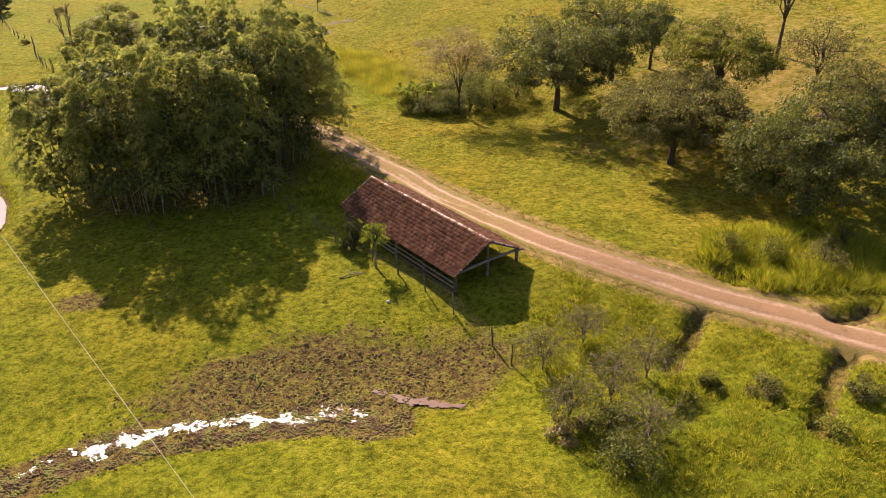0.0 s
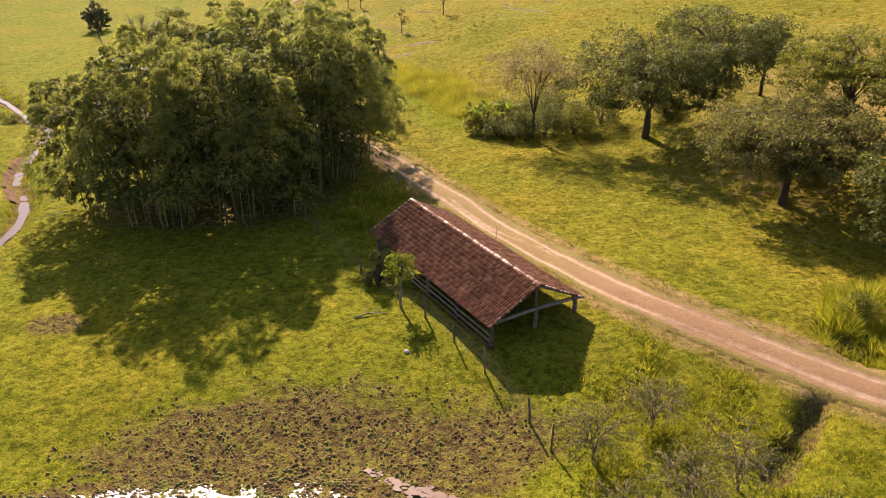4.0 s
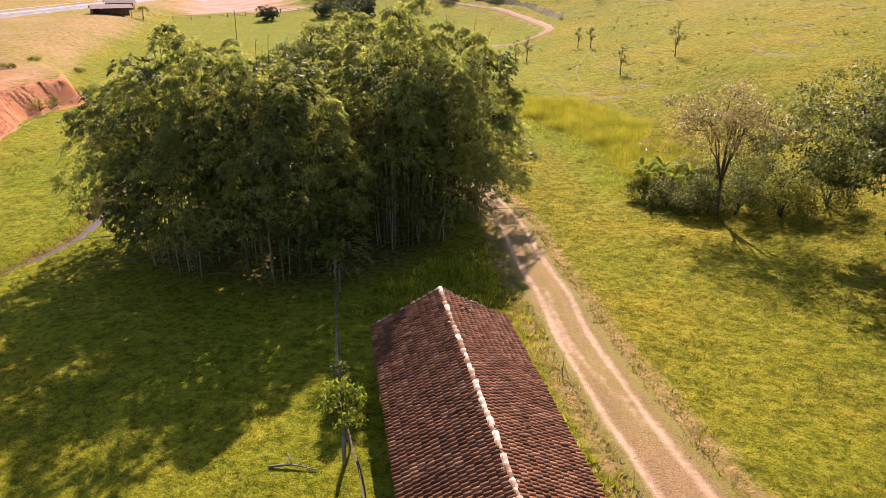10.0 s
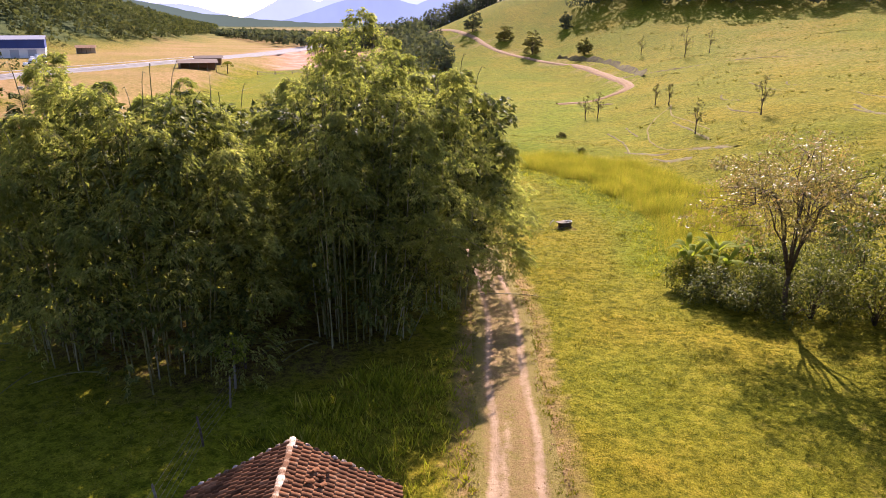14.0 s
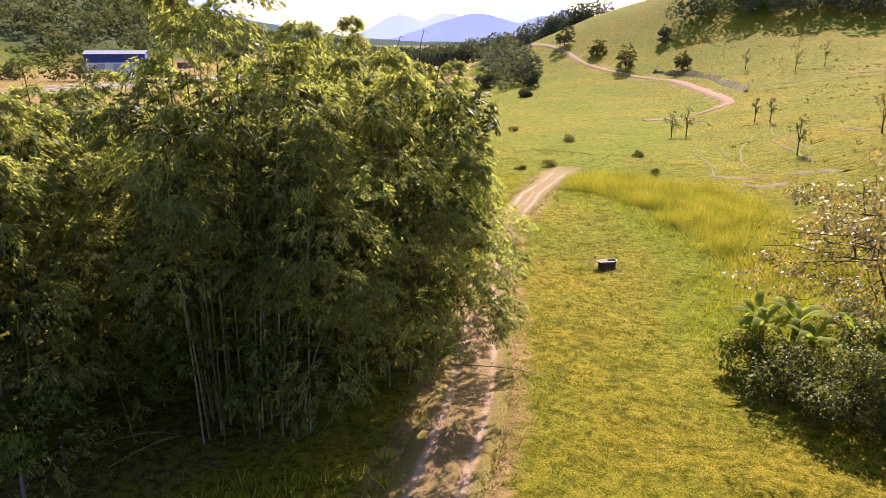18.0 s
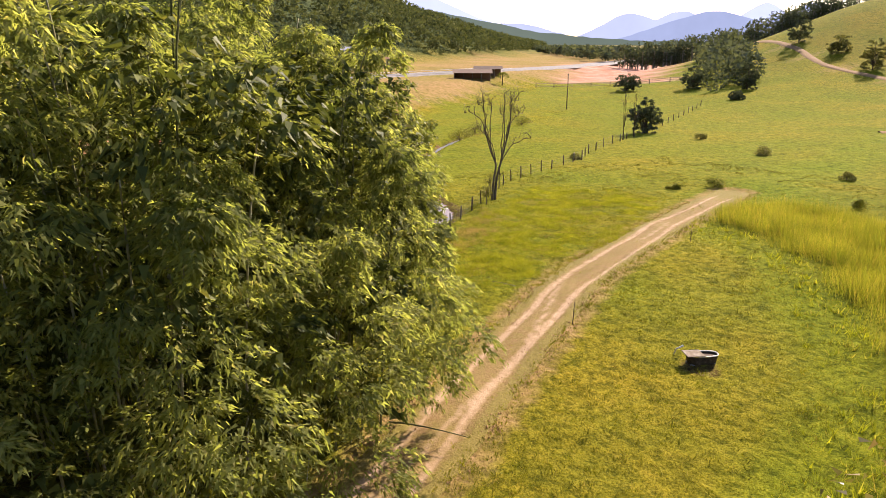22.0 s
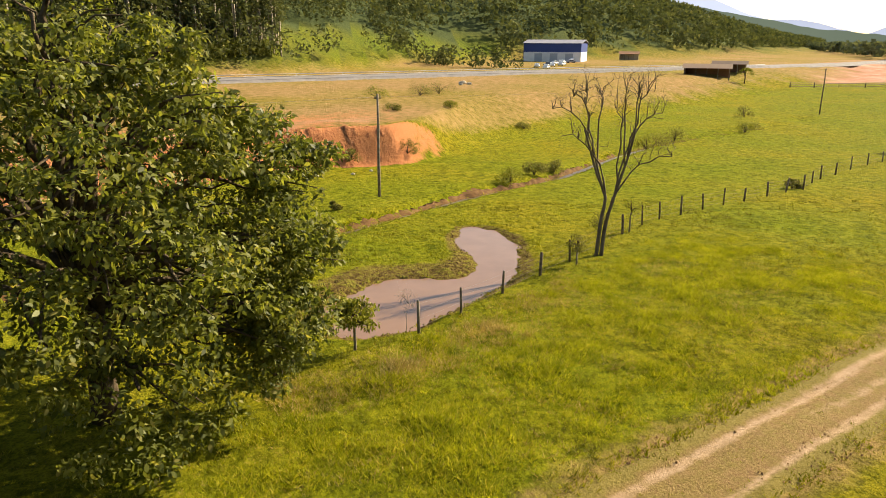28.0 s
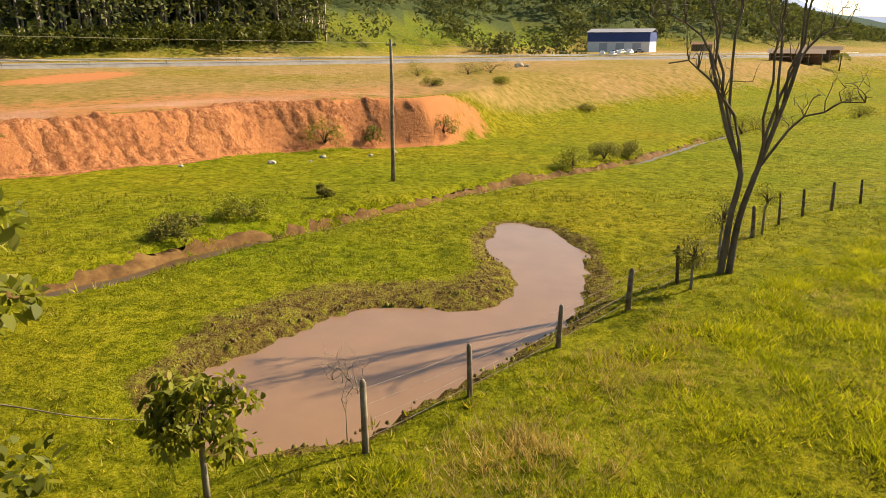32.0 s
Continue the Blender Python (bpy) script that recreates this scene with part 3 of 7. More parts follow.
def muddy_water(name, col, rough, spec=0.3, ripple=5.0, depth=0.01, strength=0.15):
    m, nodes, links, b = material(name, rough)
    n = noise_node(nodes, links, 0.6, 4)
    r = ramp(nodes, [(0.3, tuple(c * 0.85 for c in col)), (0.7, col)])
    links.new(n.outputs["Fac"], r.inputs["Fac"])
    links.new(r.outputs["Color"], b.inputs["Base Color"])
    b.inputs["Specular IOR Level"].default_value = spec
    f = noise_node(nodes, links, ripple, 3)
    bump(nodes, links, b, f.outputs["Fac"], strength, depth)
    return m


M_POND = muddy_water("silty pond water", (0.185, 0.108, 0.064), 0.2, 0.2)
M_STREAM = muddy_water("stream water", (0.07, 0.04, 0.02), 0.3, 0.08)
pond_t = unit(np.roll(pond_c, -1, 0) - np.roll(pond_c, 1, 0))
pond_out = np.stack([pond_t[:, 1], -pond_t[:, 0]], -1)
pond_out = pond_out if inside(pond_c[:1, 0] + 0.2 * pond_out[:1, 0], pond_c[:1, 1] + 0.2 * pond_out[:1, 1], pond_c)[0] == False else -pond_out
wob = 0.12 * vnoise(pond_c[:, 0] * 1.7, pond_c[:, 1] * 1.7, 11)[:, None] * unit(pond_c - pond_c.mean(0))
flat_water("pond", pond_c + wob + pond_out * 0.55, POND_Z, M_POND, "still pond of pinkish brown silty water")


def ribbon(centre, across, zfun, name, wob_amp=0.0):
    """A strip along a line; across: distances to its left; zfun(x, y, s) its height."""
    c = np.asarray(centre)
    t = unit(np.gradient(c, axis=0))
    nrm = np.stack([-t[:, 1], t[:, 0]], -1)
    s = np.broadcast_to(np.asarray(across, float), (len(c), len(across))).copy()
    if wob_amp:
        along = np.cumsum(np.r_[0, np.linalg.norm(np.diff(c, axis=0), axis=1)])
        for k in (0, -1):
            s[:, k] *= 1 + wob_amp * (vnoise(along / 1.1, along * 0 + k, 21) + 0.6 * vnoise(along / 0.37, along * 0 + k, 22))
    x, y = c[:, None, 0] + s * nrm[:, None, 0], c[:, None, 1] + s * nrm[:, None, 1]
    V = np.stack([x, y, zfun(x, y, s)], -1).reshape(-1, 3)
    k = len(across)
    i, j = np.meshgrid(np.arange(len(c) - 1), np.arange(k - 1), indexing="ij")
    F = np.stack([i * k + j, i * k + j + 1, (i + 1) * k + j + 1, (i + 1) * k + j], -1).reshape(-1, 4)[:, ::-1]
    me = nmesh(name, V, F, True)
    put_mask(me, "across", s)
    return me


stream_me = ribbon(stream_c, [-0.36, 0, 0.36], lambda x, y, s: height(x, y) * 0 + (lay(stream_c[:, 0], stream_c[:, 1]) - 0.72)[:, None], "stream", 0.4)
tagged(part("stream", stream_me, M_STREAM), "narrow brown stream in a grassy ditch", "stream", kind="structure")
M_PUDDLE = muddy_water("shallow puddle water", (0.16, 0.11, 0.075), 0.22, 0.8, 8.0, 0.05, 0.6)
M_SILT = muddy_water("silty standing water", (0.16, 0.1, 0.06), 0.45, 0.1)


def pools(line, count, across, rmax, seed):
    """Many small ragged pools between hoof marks, as one sheet of broken water."""
    gen = np.random.default_rng(seed)
    k = gen.integers(0, len(line), count)
    taper = np.sin(np.pi * np.clip(k / len(line), 0.04, 0.96)) ** 0.6
    off = gen.normal(0, 1, (count, 2)) * [0.4, across] * taper[:, None]
    P = line[k] + off
    keep = vnoise(P[:, 0] / 0.9, P[:, 1] / 0.9, 77) > -0.35
    P, k, taper, off = P[keep], k[keep], taper[keep], off[keep]
    n, m = len(P), 8
    r = rmax * gen.uniform(0.12, 1.0, n) ** 1.6 * np.exp(-(off[:, 1] / across) ** 2 * 0.4) * (0.4 + 0.6 * taper)
    a = np.arange(m) * 2 * np.pi / m + gen.uniform(0, 6, (n, 1))
    rad = r[:, None] * gen.uniform(0.55, 1.3, (n, m))
    z = height(line[k, 0], line[k, 1]) + 0.03 + gen.uniform(0, 0.014, n)
    V = np.stack([P[:, :1] + 1.5 * rad * np.cos(a), P[:, 1:] + 0.8 * rad * np.sin(a), np.repeat(z[:, None], m, 1)], -1).reshape(-1, 3)
    return nmesh("puddle", V, np.arange(n * m).reshape(n, m))


tagged(part("puddle", pools(puddle_c, 3400, 0.6, 0.2, 741), M_PUDDLE), "glinting shallow water broken up by trampled mud", "water", kind="structure")
side_c = catmull([(-3.9, 33.4), (-2.9, 33.0), (-1.9, 32.4), (-0.4, 31.9), (0.8, 31.6)], 0.5)
tagged(part("puddle", pools(side_c, 260, 0.2, 0.24, 742), M_SILT), "pinkish silty puddle in trampled mud", "water", kind="structure")


# ---- dirt road with two wheel tracks ----
def road_material():
    m, nodes, links, b = material("packed dirt road", 0.95)
    b.inputs["Specular IOR Level"].default_value = 0.1
    pos = nodes.new("ShaderNodeTexCoord").outputs["Object"]
    mid, fine = noise_node(nodes, links, 2.2, 7, 0.72, pos), noise_node(nodes, links, 11, 6, 0.75, pos)
    dirt = ramp(nodes, [(0.25, (0.12, 0.07, 0.03)), (0.5, (0.22, 0.13, 0.058)), (0.75, (0.32, 0.205, 0.105))])
    links.new(fine.outputs["Fac"], dirt.inputs["Fac"])
    track = ramp(nodes, [(0.25, (0.28, 0.18, 0.098)), (0.75, (0.4, 0.28, 0.175))])
    links.new(mid.outputs["Fac"], track.inputs["Fac"])
    verge = ramp(nodes, [(0.3, (0.117, 0.0897, 0.0195)), (0.5, (0.172, 0.133, 0.0312)), (0.7, (0.234, 0.179, 0.0468))])
    links.new(fine.outputs["Fac"], verge.inputs["Fac"])
    col = mixc(nodes, links, ragged(nodes, links, attr(nodes, "bare"), mid.outputs["Fac"], 0.2), verge.outputs["Color"], dirt.outputs["Color"])
    col = mixc(nodes, links, ragged(nodes, links, attr(nodes, "track"), mid.outputs["Fac"], 0.25), col, track.outputs["Color"])
    links.new(col, b.inputs["Base Color"])
    bump(nodes, links, b, fine.outputs["Fac"], 1.0, 0.09)
    return m


acr = np.array([-2.1, -1.6, -1.25, -1.0, -0.8, -0.6, -0.4, -0.15, 0.15, 0.4, 0.6, 0.8, 1.0, 1.25, 1.6, 2.1])


def road_z(x, y, s):
    edge = sm(1.3, 2.1, np.abs(s))
    rut = np.exp(-((np.abs(s) - 0.8) / 0.24) ** 2)
    return height(x, y) + 0.07 * vnoise(x / 3.1, y / 3.1, 1) + 0.03 - 0.07 * rut + 0.03 * vnoise(x / 0.5, y / 0.5, 31) - 0.2 * edge


road_me = ribbon(road_c, acr, road_z, "road", 0.22)
n_road = len(road_c)
S = np.broadcast_to(acr, (n_road, len(acr)))
run_len = np.cumsum(np.r_[0, np.linalg.norm(np.diff(road_c, axis=0), axis=1)])[:, None]
SW = np.abs(S - 0.22 * vnoise(run_len / 7.0, run_len * 0, 35)) - 0.1 * vnoise(run_len / 11.0, run_len * 0, 36)
braid = 0.75 * np.exp(-((S - 0.1 - 0.75 * vnoise(run_len / 13.0, run_len * 0, 37)) / 0.2) ** 2) * sm(-0.1, 0.5, vnoise(run_len / 9.0, run_len * 0 + 4, 38))
RX, RY = np.array([v.co.x for v in road_me.vertices]).reshape(S.shape), np.array([v.co.y for v in road_me.vertices]).reshape(S.shape)
near_shed = sm(54, 44, RY)
fade = sm(133, 127, RY)
put_mask(road_me, "track", np.maximum(np.exp(-((SW - 0.8) / 0.2) ** 2), braid) * (0.85 + 0.2 * vnoise(RX / 4, RY / 4, 33)) * (1 - 0.2 * near_shed) * fade)
put_mask(road_me, "bare", (1 - sm(0.8, 1.55, np.abs(S)) + 0.05) * (0.42 + 0.4 * near_shed + 0.12 * np.exp(-((np.abs(S) - 0.8) / 0.5) ** 2)) * fade)
tagged(part("road", road_me, road_material()), "orange dirt track with two pale wheel ruts", "road", kind="structure")

# the dirt road up the far hill, with its cut bank, and pale cattle trails
hill_c = catmull(HILL_ROAD, 2.5)
hill_me = ribbon(hill_c, [-1.7, -1.1, -0.5, 0.5, 1.1, 1.7], lambda x, y, s: ground_z(x, y) + 0.25 - 0.7 * sm(0.9, 1.7, np.abs(s)), "hill_road", 0.15)
put_mask(hill_me, "track", 0.12 + 0 * np.zeros(len(hill_me.vertices)))
put_mask(hill_me, "bare", 0.9 + 0 * np.zeros(len(hill_me.vertices)))
tagged(part("hill_road", hill_me, bpy.data.materials["packed dirt road"]), "pale dirt road winding up the far hill", "road", kind="structure")
M_EARTH = mottled("dark eroded earth", [(0.3, (0.06, 0.045, 0.02)), (0.5, (0.13, 0.1, 0.035)), (0.7, (0.17, 0.15, 0.03))], 0.8, 0.95, 6, 0.06)
cut_c = catmull([(-72, 236), (-84, 252), (-97, 268), (-110, 279), (-126, 287.5)], 2.0) + np.array([3.4, 1.5])
cut_me = ribbon(cut_c, [-1.1, -0.4, 0.3, 1.0], lambda x, y, s: ground_z(x, y) + 0.2 - 0.8 * s + 0.3 * vnoise(x / 1.3, y / 1.3, 71), "cut_bank", 0.4)
tagged(part("cut_bank", cut_me, M_EARTH), "dark eroded cut bank above the hill road", "bank", kind="structure")
for trail in ([(-40.5, 182), (-39, 172), (-36.6, 161.5), (-34, 155), (-31.2, 149), (-25.4, 141), (-17, 139)], [(-41, 184), (-36, 171), (-30.3, 162.6), (-23.5, 152)]):
    tc = catmull(trail, 1.0)
    tme = ribbon(tc, [-0.16, -0.06, 0.06, 0.16], lambda x, y, s: ground_z(x, y) + 0.05 - 0.1 * sm(0.06, 0.16, np.abs(s)), "trail", 0.5)
    put_mask(tme, "track", 0.05 + 0 * np.zeros(len(tme.vertices)))
    put_mask(tme, "bare", 0.3 + 0 * np.zeros(len(tme.vertices)))
    tagged(part("trail", tme, bpy.data.materials["packed dirt road"]), "narrow pale cattle trail on the slope", "trail", kind="structure")
for k, sc in enumerate(([(-31, 139), (-28, 138.6), (-24.5, 138.6)], [(-22, 139), (-18.5, 138.8), (-15.5, 137.6)], [(-25, 134.6), (-22.5, 134.2), (-20, 134.4)])):
    s_c = catmull(sc, 0.7)
    sme = ribbon(s_c, [-0.7, -0.25, 0.25, 0.7], lambda x, y, s: ground_z(x, y) + 0.05 - 0.12 * s / 0.7 + 0.1 * vnoise(x / 0.8, y / 0.8, 72) - 0.25 * (np.abs(s) > 0.5), "scar", 0.8)
    tagged(part("scar", sme, M_EARTH), "dark eroded scar on the grassy slope", "bank", kind="structure")


# the old track across the slope and the steps that the cattle tread along the contours
ledge_lines = [[(-77, 239), (-66, 243), (-52, 246), (-38, 247), (-22, 245)], [(-72, 205), (-66, 203), (-60, 200)]]
lgen = np.random.default_rng(77)
for q in range(16):
    lx, ly = lgen.uniform(-40, 10), lgen.uniform(145, 205)
    half = lgen.uniform(5, 13)
    ledge_lines.append([(lx + 0.53 * half, ly - 0.85 * half), (lx + lgen.normal(0, 0.8), ly + lgen.normal(0, 0.8)), (lx - 0.53 * half, ly + 0.85 * half)])
for k, line in enumerate(ledge_lines):
    l_c = catmull(line, 0.8)
    wide = 0.55 if k < 2 else 0.28
    lme = ribbon(l_c, [-wide, -wide * 0.35, wide * 0.35, wide], lambda x, y, s: ground_z(x, y) + 0.06 + 0.1 * vnoise(x / 0.9, y / 0.9, 73) - 0.22 * (np.abs(s) > wide * 0.5), "ledge", 0.7)
    tagged(part("ledge", lme, M_EARTH), "dark trodden ledge along the grassy slope", "bank", kind="structure")


def cut_face():
    """The steep face of raw red earth, furrowed by rills."""
    line = catmull([p for p in CLIFF if 50 < p[1] < 104], 0.22)
    acc = np.linspace(-0.35, 4.6, 26)

    def face_z(x, y, s):
        run = np.cumsum(np.r_[0, np.linalg.norm(np.diff(line, axis=0), axis=1)])[:, None] + 0.45 * s
        rill = np.abs(vnoise(run / 0.7, s * 0.12, 81)) ** 0.55
        body = sm(0.1, 0.9, s) * (1 - sm(3.4, 4.4, s))
        crumble = 0.22 * vnoise(x / 0.5, y / 0.5, 82) + 0.13 * vnoise(x / 0.22, y / 0.22, 83)
        return height(x, y) + 0.06 + body * (0.62 * sm(-0.25, 0.35, vnoise(run / 9.0, s * 0.1, 87)) * (rill - 0.45) + crumble + 0.15 * vnoise(x / 1.9, y / 1.9, 84)) - 0.25 * sm(3.9, 4.6, s) - 0.25 * (1 - sm(-0.35, 0.0, s)) - 0.75 * sm(97.5, 103.4, y + 1.5 * vnoise(x / 1.2, y / 1.2, 88))

    m = mottled("raw red earth", [(0.3, (0.15, 0.055, 0.024)), (0.5, (0.3, 0.118, 0.05)), (0.7, (0.43, 0.2, 0.098))], 3.2, 0.95, 7, 0.2, 1.0)
    tagged(part("cut_face", ribbon(line, acc, face_z, "cut_face", 0.1), m), "furrowed face of raw red earth", "bank", kind="structure")


cut_face()
M_BROWN_BANK = mottled("damp brown bank earth", [(0.3, (0.05, 0.028, 0.012)), (0.5, (0.105, 0.056, 0.022)), (0.62, (0.14, 0.078, 0.03)), (0.75, (0.12, 0.115, 0.022))], 1.6, 0.95, 8, 0.05)
bank_line = catmull([p for p in STREAM if 60 < p[1] < 140], 0.35)
bank_me = ribbon(bank_line, [0.3, 0.45, 0.62, 0.82, 1.05, 1.35], lambda x, y, s: ground_z(x, y) + 0.16 * sm(0.45, 0.8, s) + 0.16 * vnoise(x / 0.45, y / 0.45, 85) * sm(0.4, 0.7, s) + 0.12 * vnoise(x / 2.2, y / 2.2, 86) - 0.3 * sm(0.9, 1.35, s), "stream_bank", 0.5)
tagged(part("stream_bank", bank_me, M_BROWN_BANK), "crumbling brown earth bank of the stream", "bank", kind="structure")

# ---- the tiled shed ----
SHED = pose(-1.28, 49.13, 0.0, 0, 0, -51.5)  # x runs along the ridge to the open gable, y to the road
SZ = 0.42
HALF, WIDE, EAVE, RIDGE = 7.3, 3.18, 2.05, 3.74


def shed():
    thing = new("shed")
    thing.matrix_world = SHED
    tagged(thing, "open timber cattle shed with a brown clay tile roof", "shed")
    slope = math.atan2(RIDGE - EAVE, WIDE)
    run = math.hypot(RIDGE - EAVE, WIDE)
    # posts
    for sgn in (-1, 1):
        for k, a in enumerate(np.linspace(-HALF + 0.5, HALF - 0.35, 5)):
            g = shed_ground(a, sgn * (WIDE - 0.35))
            V = [(a, sgn * (WIDE - 0.35), g - 0.2), (a + 0.03, sgn * (WIDE - 0.36), g + 0.9), (a, sgn * (WIDE - 0.33), EAVE + 0.02)]
            part("post", tube_mesh("post", [tube(V, [0.13, 0.12, 0.11], 8)]), M_WOOD, thing)
    for a in (-HALF + 0.5, 0, HALF - 0.35):
        part("king_post", tube_mesh("king_post", [tube([(a, 0.05, EAVE - 0.1), (a, 0, RIDGE - 0.12)], [0.09, 0.08], 7)]), M_WOOD, thing)
    part("centre_post", tube_mesh("centre_post", [tube([(HALF - 0.4, 0.1, 0.2), (HALF - 0.38, 0.1, EAVE)], [0.13, 0.11], 8)]), M_WOOD, thing)
    # plates, ties, ridge beam, rafters
    for sgn in (-1, 1):
        part("wall_plate", tube_mesh("wall_plate", [tube([(-HALF + 0.1, sgn * (WIDE - 0.3), EAVE + 0.05), (0, sgn * (WIDE - 0.3), EAVE + 0.02), (HALF - 0.1, sgn * (WIDE - 0.3), EAVE + 0.06)], 0.09, 7)]), M_WOOD, thing)
    for a in np.linspace(-HALF + 0.5, HALF - 0.35, 5):
        part("tie_beam", tube_mesh("tie_beam", [tube([(a, -WIDE + 0.2, EAVE - 0.02), (a, 0, EAVE + 0.06), (a, WIDE - 0.2, EAVE - 0.01)], [0.1, 0.11, 0.1], 7)]), M_WOOD, thing)
    part("ridge_beam", tube_mesh("ridge_beam", [tube([(-HALF + 0.05, 0, RIDGE - 0.17), (HALF - 0.05, 0, RIDGE - 0.17)], 0.08, 7)]), M_WOOD, thing)
    for a in np.linspace(-HALF + 0.15, HALF - 0.15, 13):
        for sgn in (-1, 1):
            part("rafter", tube_mesh("rafter", [tube([(a, 0, RIDGE - 0.13), (a, sgn * (WIDE - 0.05), EAVE - 0.02)], 0.045, 6)]), M_WOOD, thing)
    # battens under the tiles
    for sgn in (-1, 1):
        for q in np.arange(0.12, run, 0.3):
            y, z = sgn * (q * math.cos(slope)), RIDGE - q * math.sin(slope) - 0.05
            part("batten", box(-HALF, HALF, y - 0.025, y + 0.025, z - 0.02, z + 0.015), M_WOOD, thing)
    # rails of the pen on the meadow side and across the back
    for q, z in enumerate((0.75, 1.1, 1.45)):
        for a0, a1 in zip(np.linspace(-HALF + 0.5, HALF - 0.35, 5)[:-1], np.linspace(-HALF + 0.5, HALF - 0.35, 5)[1:]):
            dz = 0.04 * math.sin(q * 7 + a0 * 3)
            part("rail", box(a0 - 0.05, a1 + 0.05, -WIDE + 0.17, -WIDE + 0.21, z + dz - 0.07, z + dz + 0.07, 0.006), M_WOOD, thing)
        part("rail", box(-HALF + 0.36, -HALF + 0.4, -WIDE + 0.3, WIDE - 0.3, z - 0.07, z + 0.07, 0.006), M_WOOD, thing)
    for z in (0.7, 1.15):
        part("rail", box(-HALF + 0.5, 0.5, WIDE - 0.21, WIDE - 0.17, z - 0.07, z + 0.07, 0.006), M_WOOD, thing)
    return thing, slope, run


def shed_ground(a, b):
    p = SHED @ Vector((a, b, 0))
    return gz(p.x, p.y)


the_shed, roof_slope, roof_run = shed()


def tile_mesh():
    """One curved barrel tile, wide end down the slope (+y), 12 segments of clay with a lip."""
    prof = [(math.cos(t), math.sin(t)) for t in np.linspace(0.12, math.pi - 0.12, 6)]
    V, F = [], []
    for y, r, zz in ((-0.19, 0.082, 0.0), (0.19, 0.1, 0.012)):
        V += [(c * r, y, s * r * 0.8 + zz) for c, s in prof]
    V += [(c * 0.083, 0.19, s * 0.083 * 0.8 + 0.004) for c, s in prof]
    for k in range(5):
        F.append((k, k + 1, 7 + k, 6 + k))
        F.append((6 + k, 7 + k, 13 + k, 12 + k))
    return nmesh("tile", np.array(V), np.array(F)[:, ::-1], False)


def tile_roof():
    gen = np.random.default_rng(3)
    base = tile_mesh()
    base.materials.append(M_TILE)
    BV = np.array([v.co[:] for v in base.vertices])
    BF = np.array([p.vertices[:] for p in base.polygons])
    pitch, course = 0.205, 0.302
    ncol, nrow = int(2 * HALF / pitch), 12
    for sgn in (-1, 1):
        # dark sheet below the tiles stands in for the shaded gaps between them
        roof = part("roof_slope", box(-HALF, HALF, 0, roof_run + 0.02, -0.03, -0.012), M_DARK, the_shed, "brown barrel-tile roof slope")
        roof.matrix_local = Matrix.Translation((0, 0, RIDGE)) @ Euler((0, 0, 0 if sgn > 0 else math.pi)).to_matrix().to_4x4() @ pose(0, 0, 0, -math.degrees(roof_slope))
        joined = []
        for c in range(ncol):
            for r in range(nrow):
                a = -HALF + pitch * (c + 0.5)
                sag = -0.05 * math.sin(math.pi * (r + 0.5) / nrow) * (0.6 + 0.4 * math.sin(a * 0.9 + sgn))
                jig = gen.normal(0, 1, 6)
                loose = gen.random() < 0.012
                m = pose(a + 0.006 * jig[0], course * (r + 0.5) + 0.008 * jig[1] + (0.08 if loose else 0), sag + 0.004 * jig[2] + (0.05 if loose else 0), 4.6 + 0.6 * jig[3], 2.0 * jig[4], 1.2 * jig[5] + (18 if loose else 0))
                if sgn > 0 and -HALF <= a < -HALF + 5.0:
                    ob = part("tile", base, None, roof)
                    ob.matrix_local = m
                else:
                    R = np.array(m)
                    joined.append((BV @ R[:3, :3].T + R[:3, 3], BF))
        V, F = merge(joined)
        rest = part("tile_field", nmesh("tile_field", V, F), M_TILE_FIELD, roof)
        rest["kind"] = "stuff"
    # ridge caps bedded in mortar
    cap = tile_mesh()
    cap.materials.append(M_MORTAR)
    n = 38
    for k in range(n):
        a = -HALF + 2 * HALF * (k + 0.5) / n
        j = gen.normal(0, 1, 4)
        ob = part("ridge_cap", cap, None, the_shed, "pale mortared ridge tile" if k == 0 else "")
        ob.matrix_local = pose(a, 0.01 * j[0], RIDGE + 0.0 + 0.008 * j[1] - 0.02 * math.sin(math.pi * k / n), 0, -3 + j[2], 90 + 3 * j[3]) @ Matrix.Diagonal((1.05 + 0.12 * j[1], 1.1, 1.1, 1))
    # lumps of mortar along the verge and ridge
    for k in range(26):
        a = gen.uniform(-HALF, HALF)
        sgn = -1 if gen.random() < 0.6 else 1
        lump = bmesh.new()
        bmesh.ops.create_icosphere(lump, subdivisions=2, radius=0.07)
        for v in lump.verts:
            v.co *= 1 + 0.35 * noise.noise(v.co * 14 + Vector((k, 0, 0)))
            v.co.z *= 0.6
        ob = part("mortar_lump", lump, M_MORTAR, the_shed)
        ob.matrix_local = pose(a, sgn * 0.13, RIDGE - 0.03 + 0.0, 0, 0, gen.uniform(0, 180))
    # mortar that beds the verge tiles of both gables
    for end in (-1, 1):
        for sgn in (-1, 1):
            for q in np.arange(0.2, roof_run, 0.3):
                lump = bmesh.new()
                bmesh.ops.create_icosphere(lump, subdivisions=1, radius=0.075)
                for v in lump.verts:
                    v.co *= 1 + 0.4 * noise.noise(v.co * 14 + Vector((q * 7, end, sgn)))
                    v.co.y *= 1.5
                ob = part("verge_mortar", lump, M_MORTAR, the_shed)
                ob.matrix_local = pose(end * (HALF - 0.03), sgn * q * math.cos(roof_slope), RIDGE - q * math.sin(roof_slope) + 0.03, -sgn * math.degrees(roof_slope), 0, gen.uniform(-12, 12))
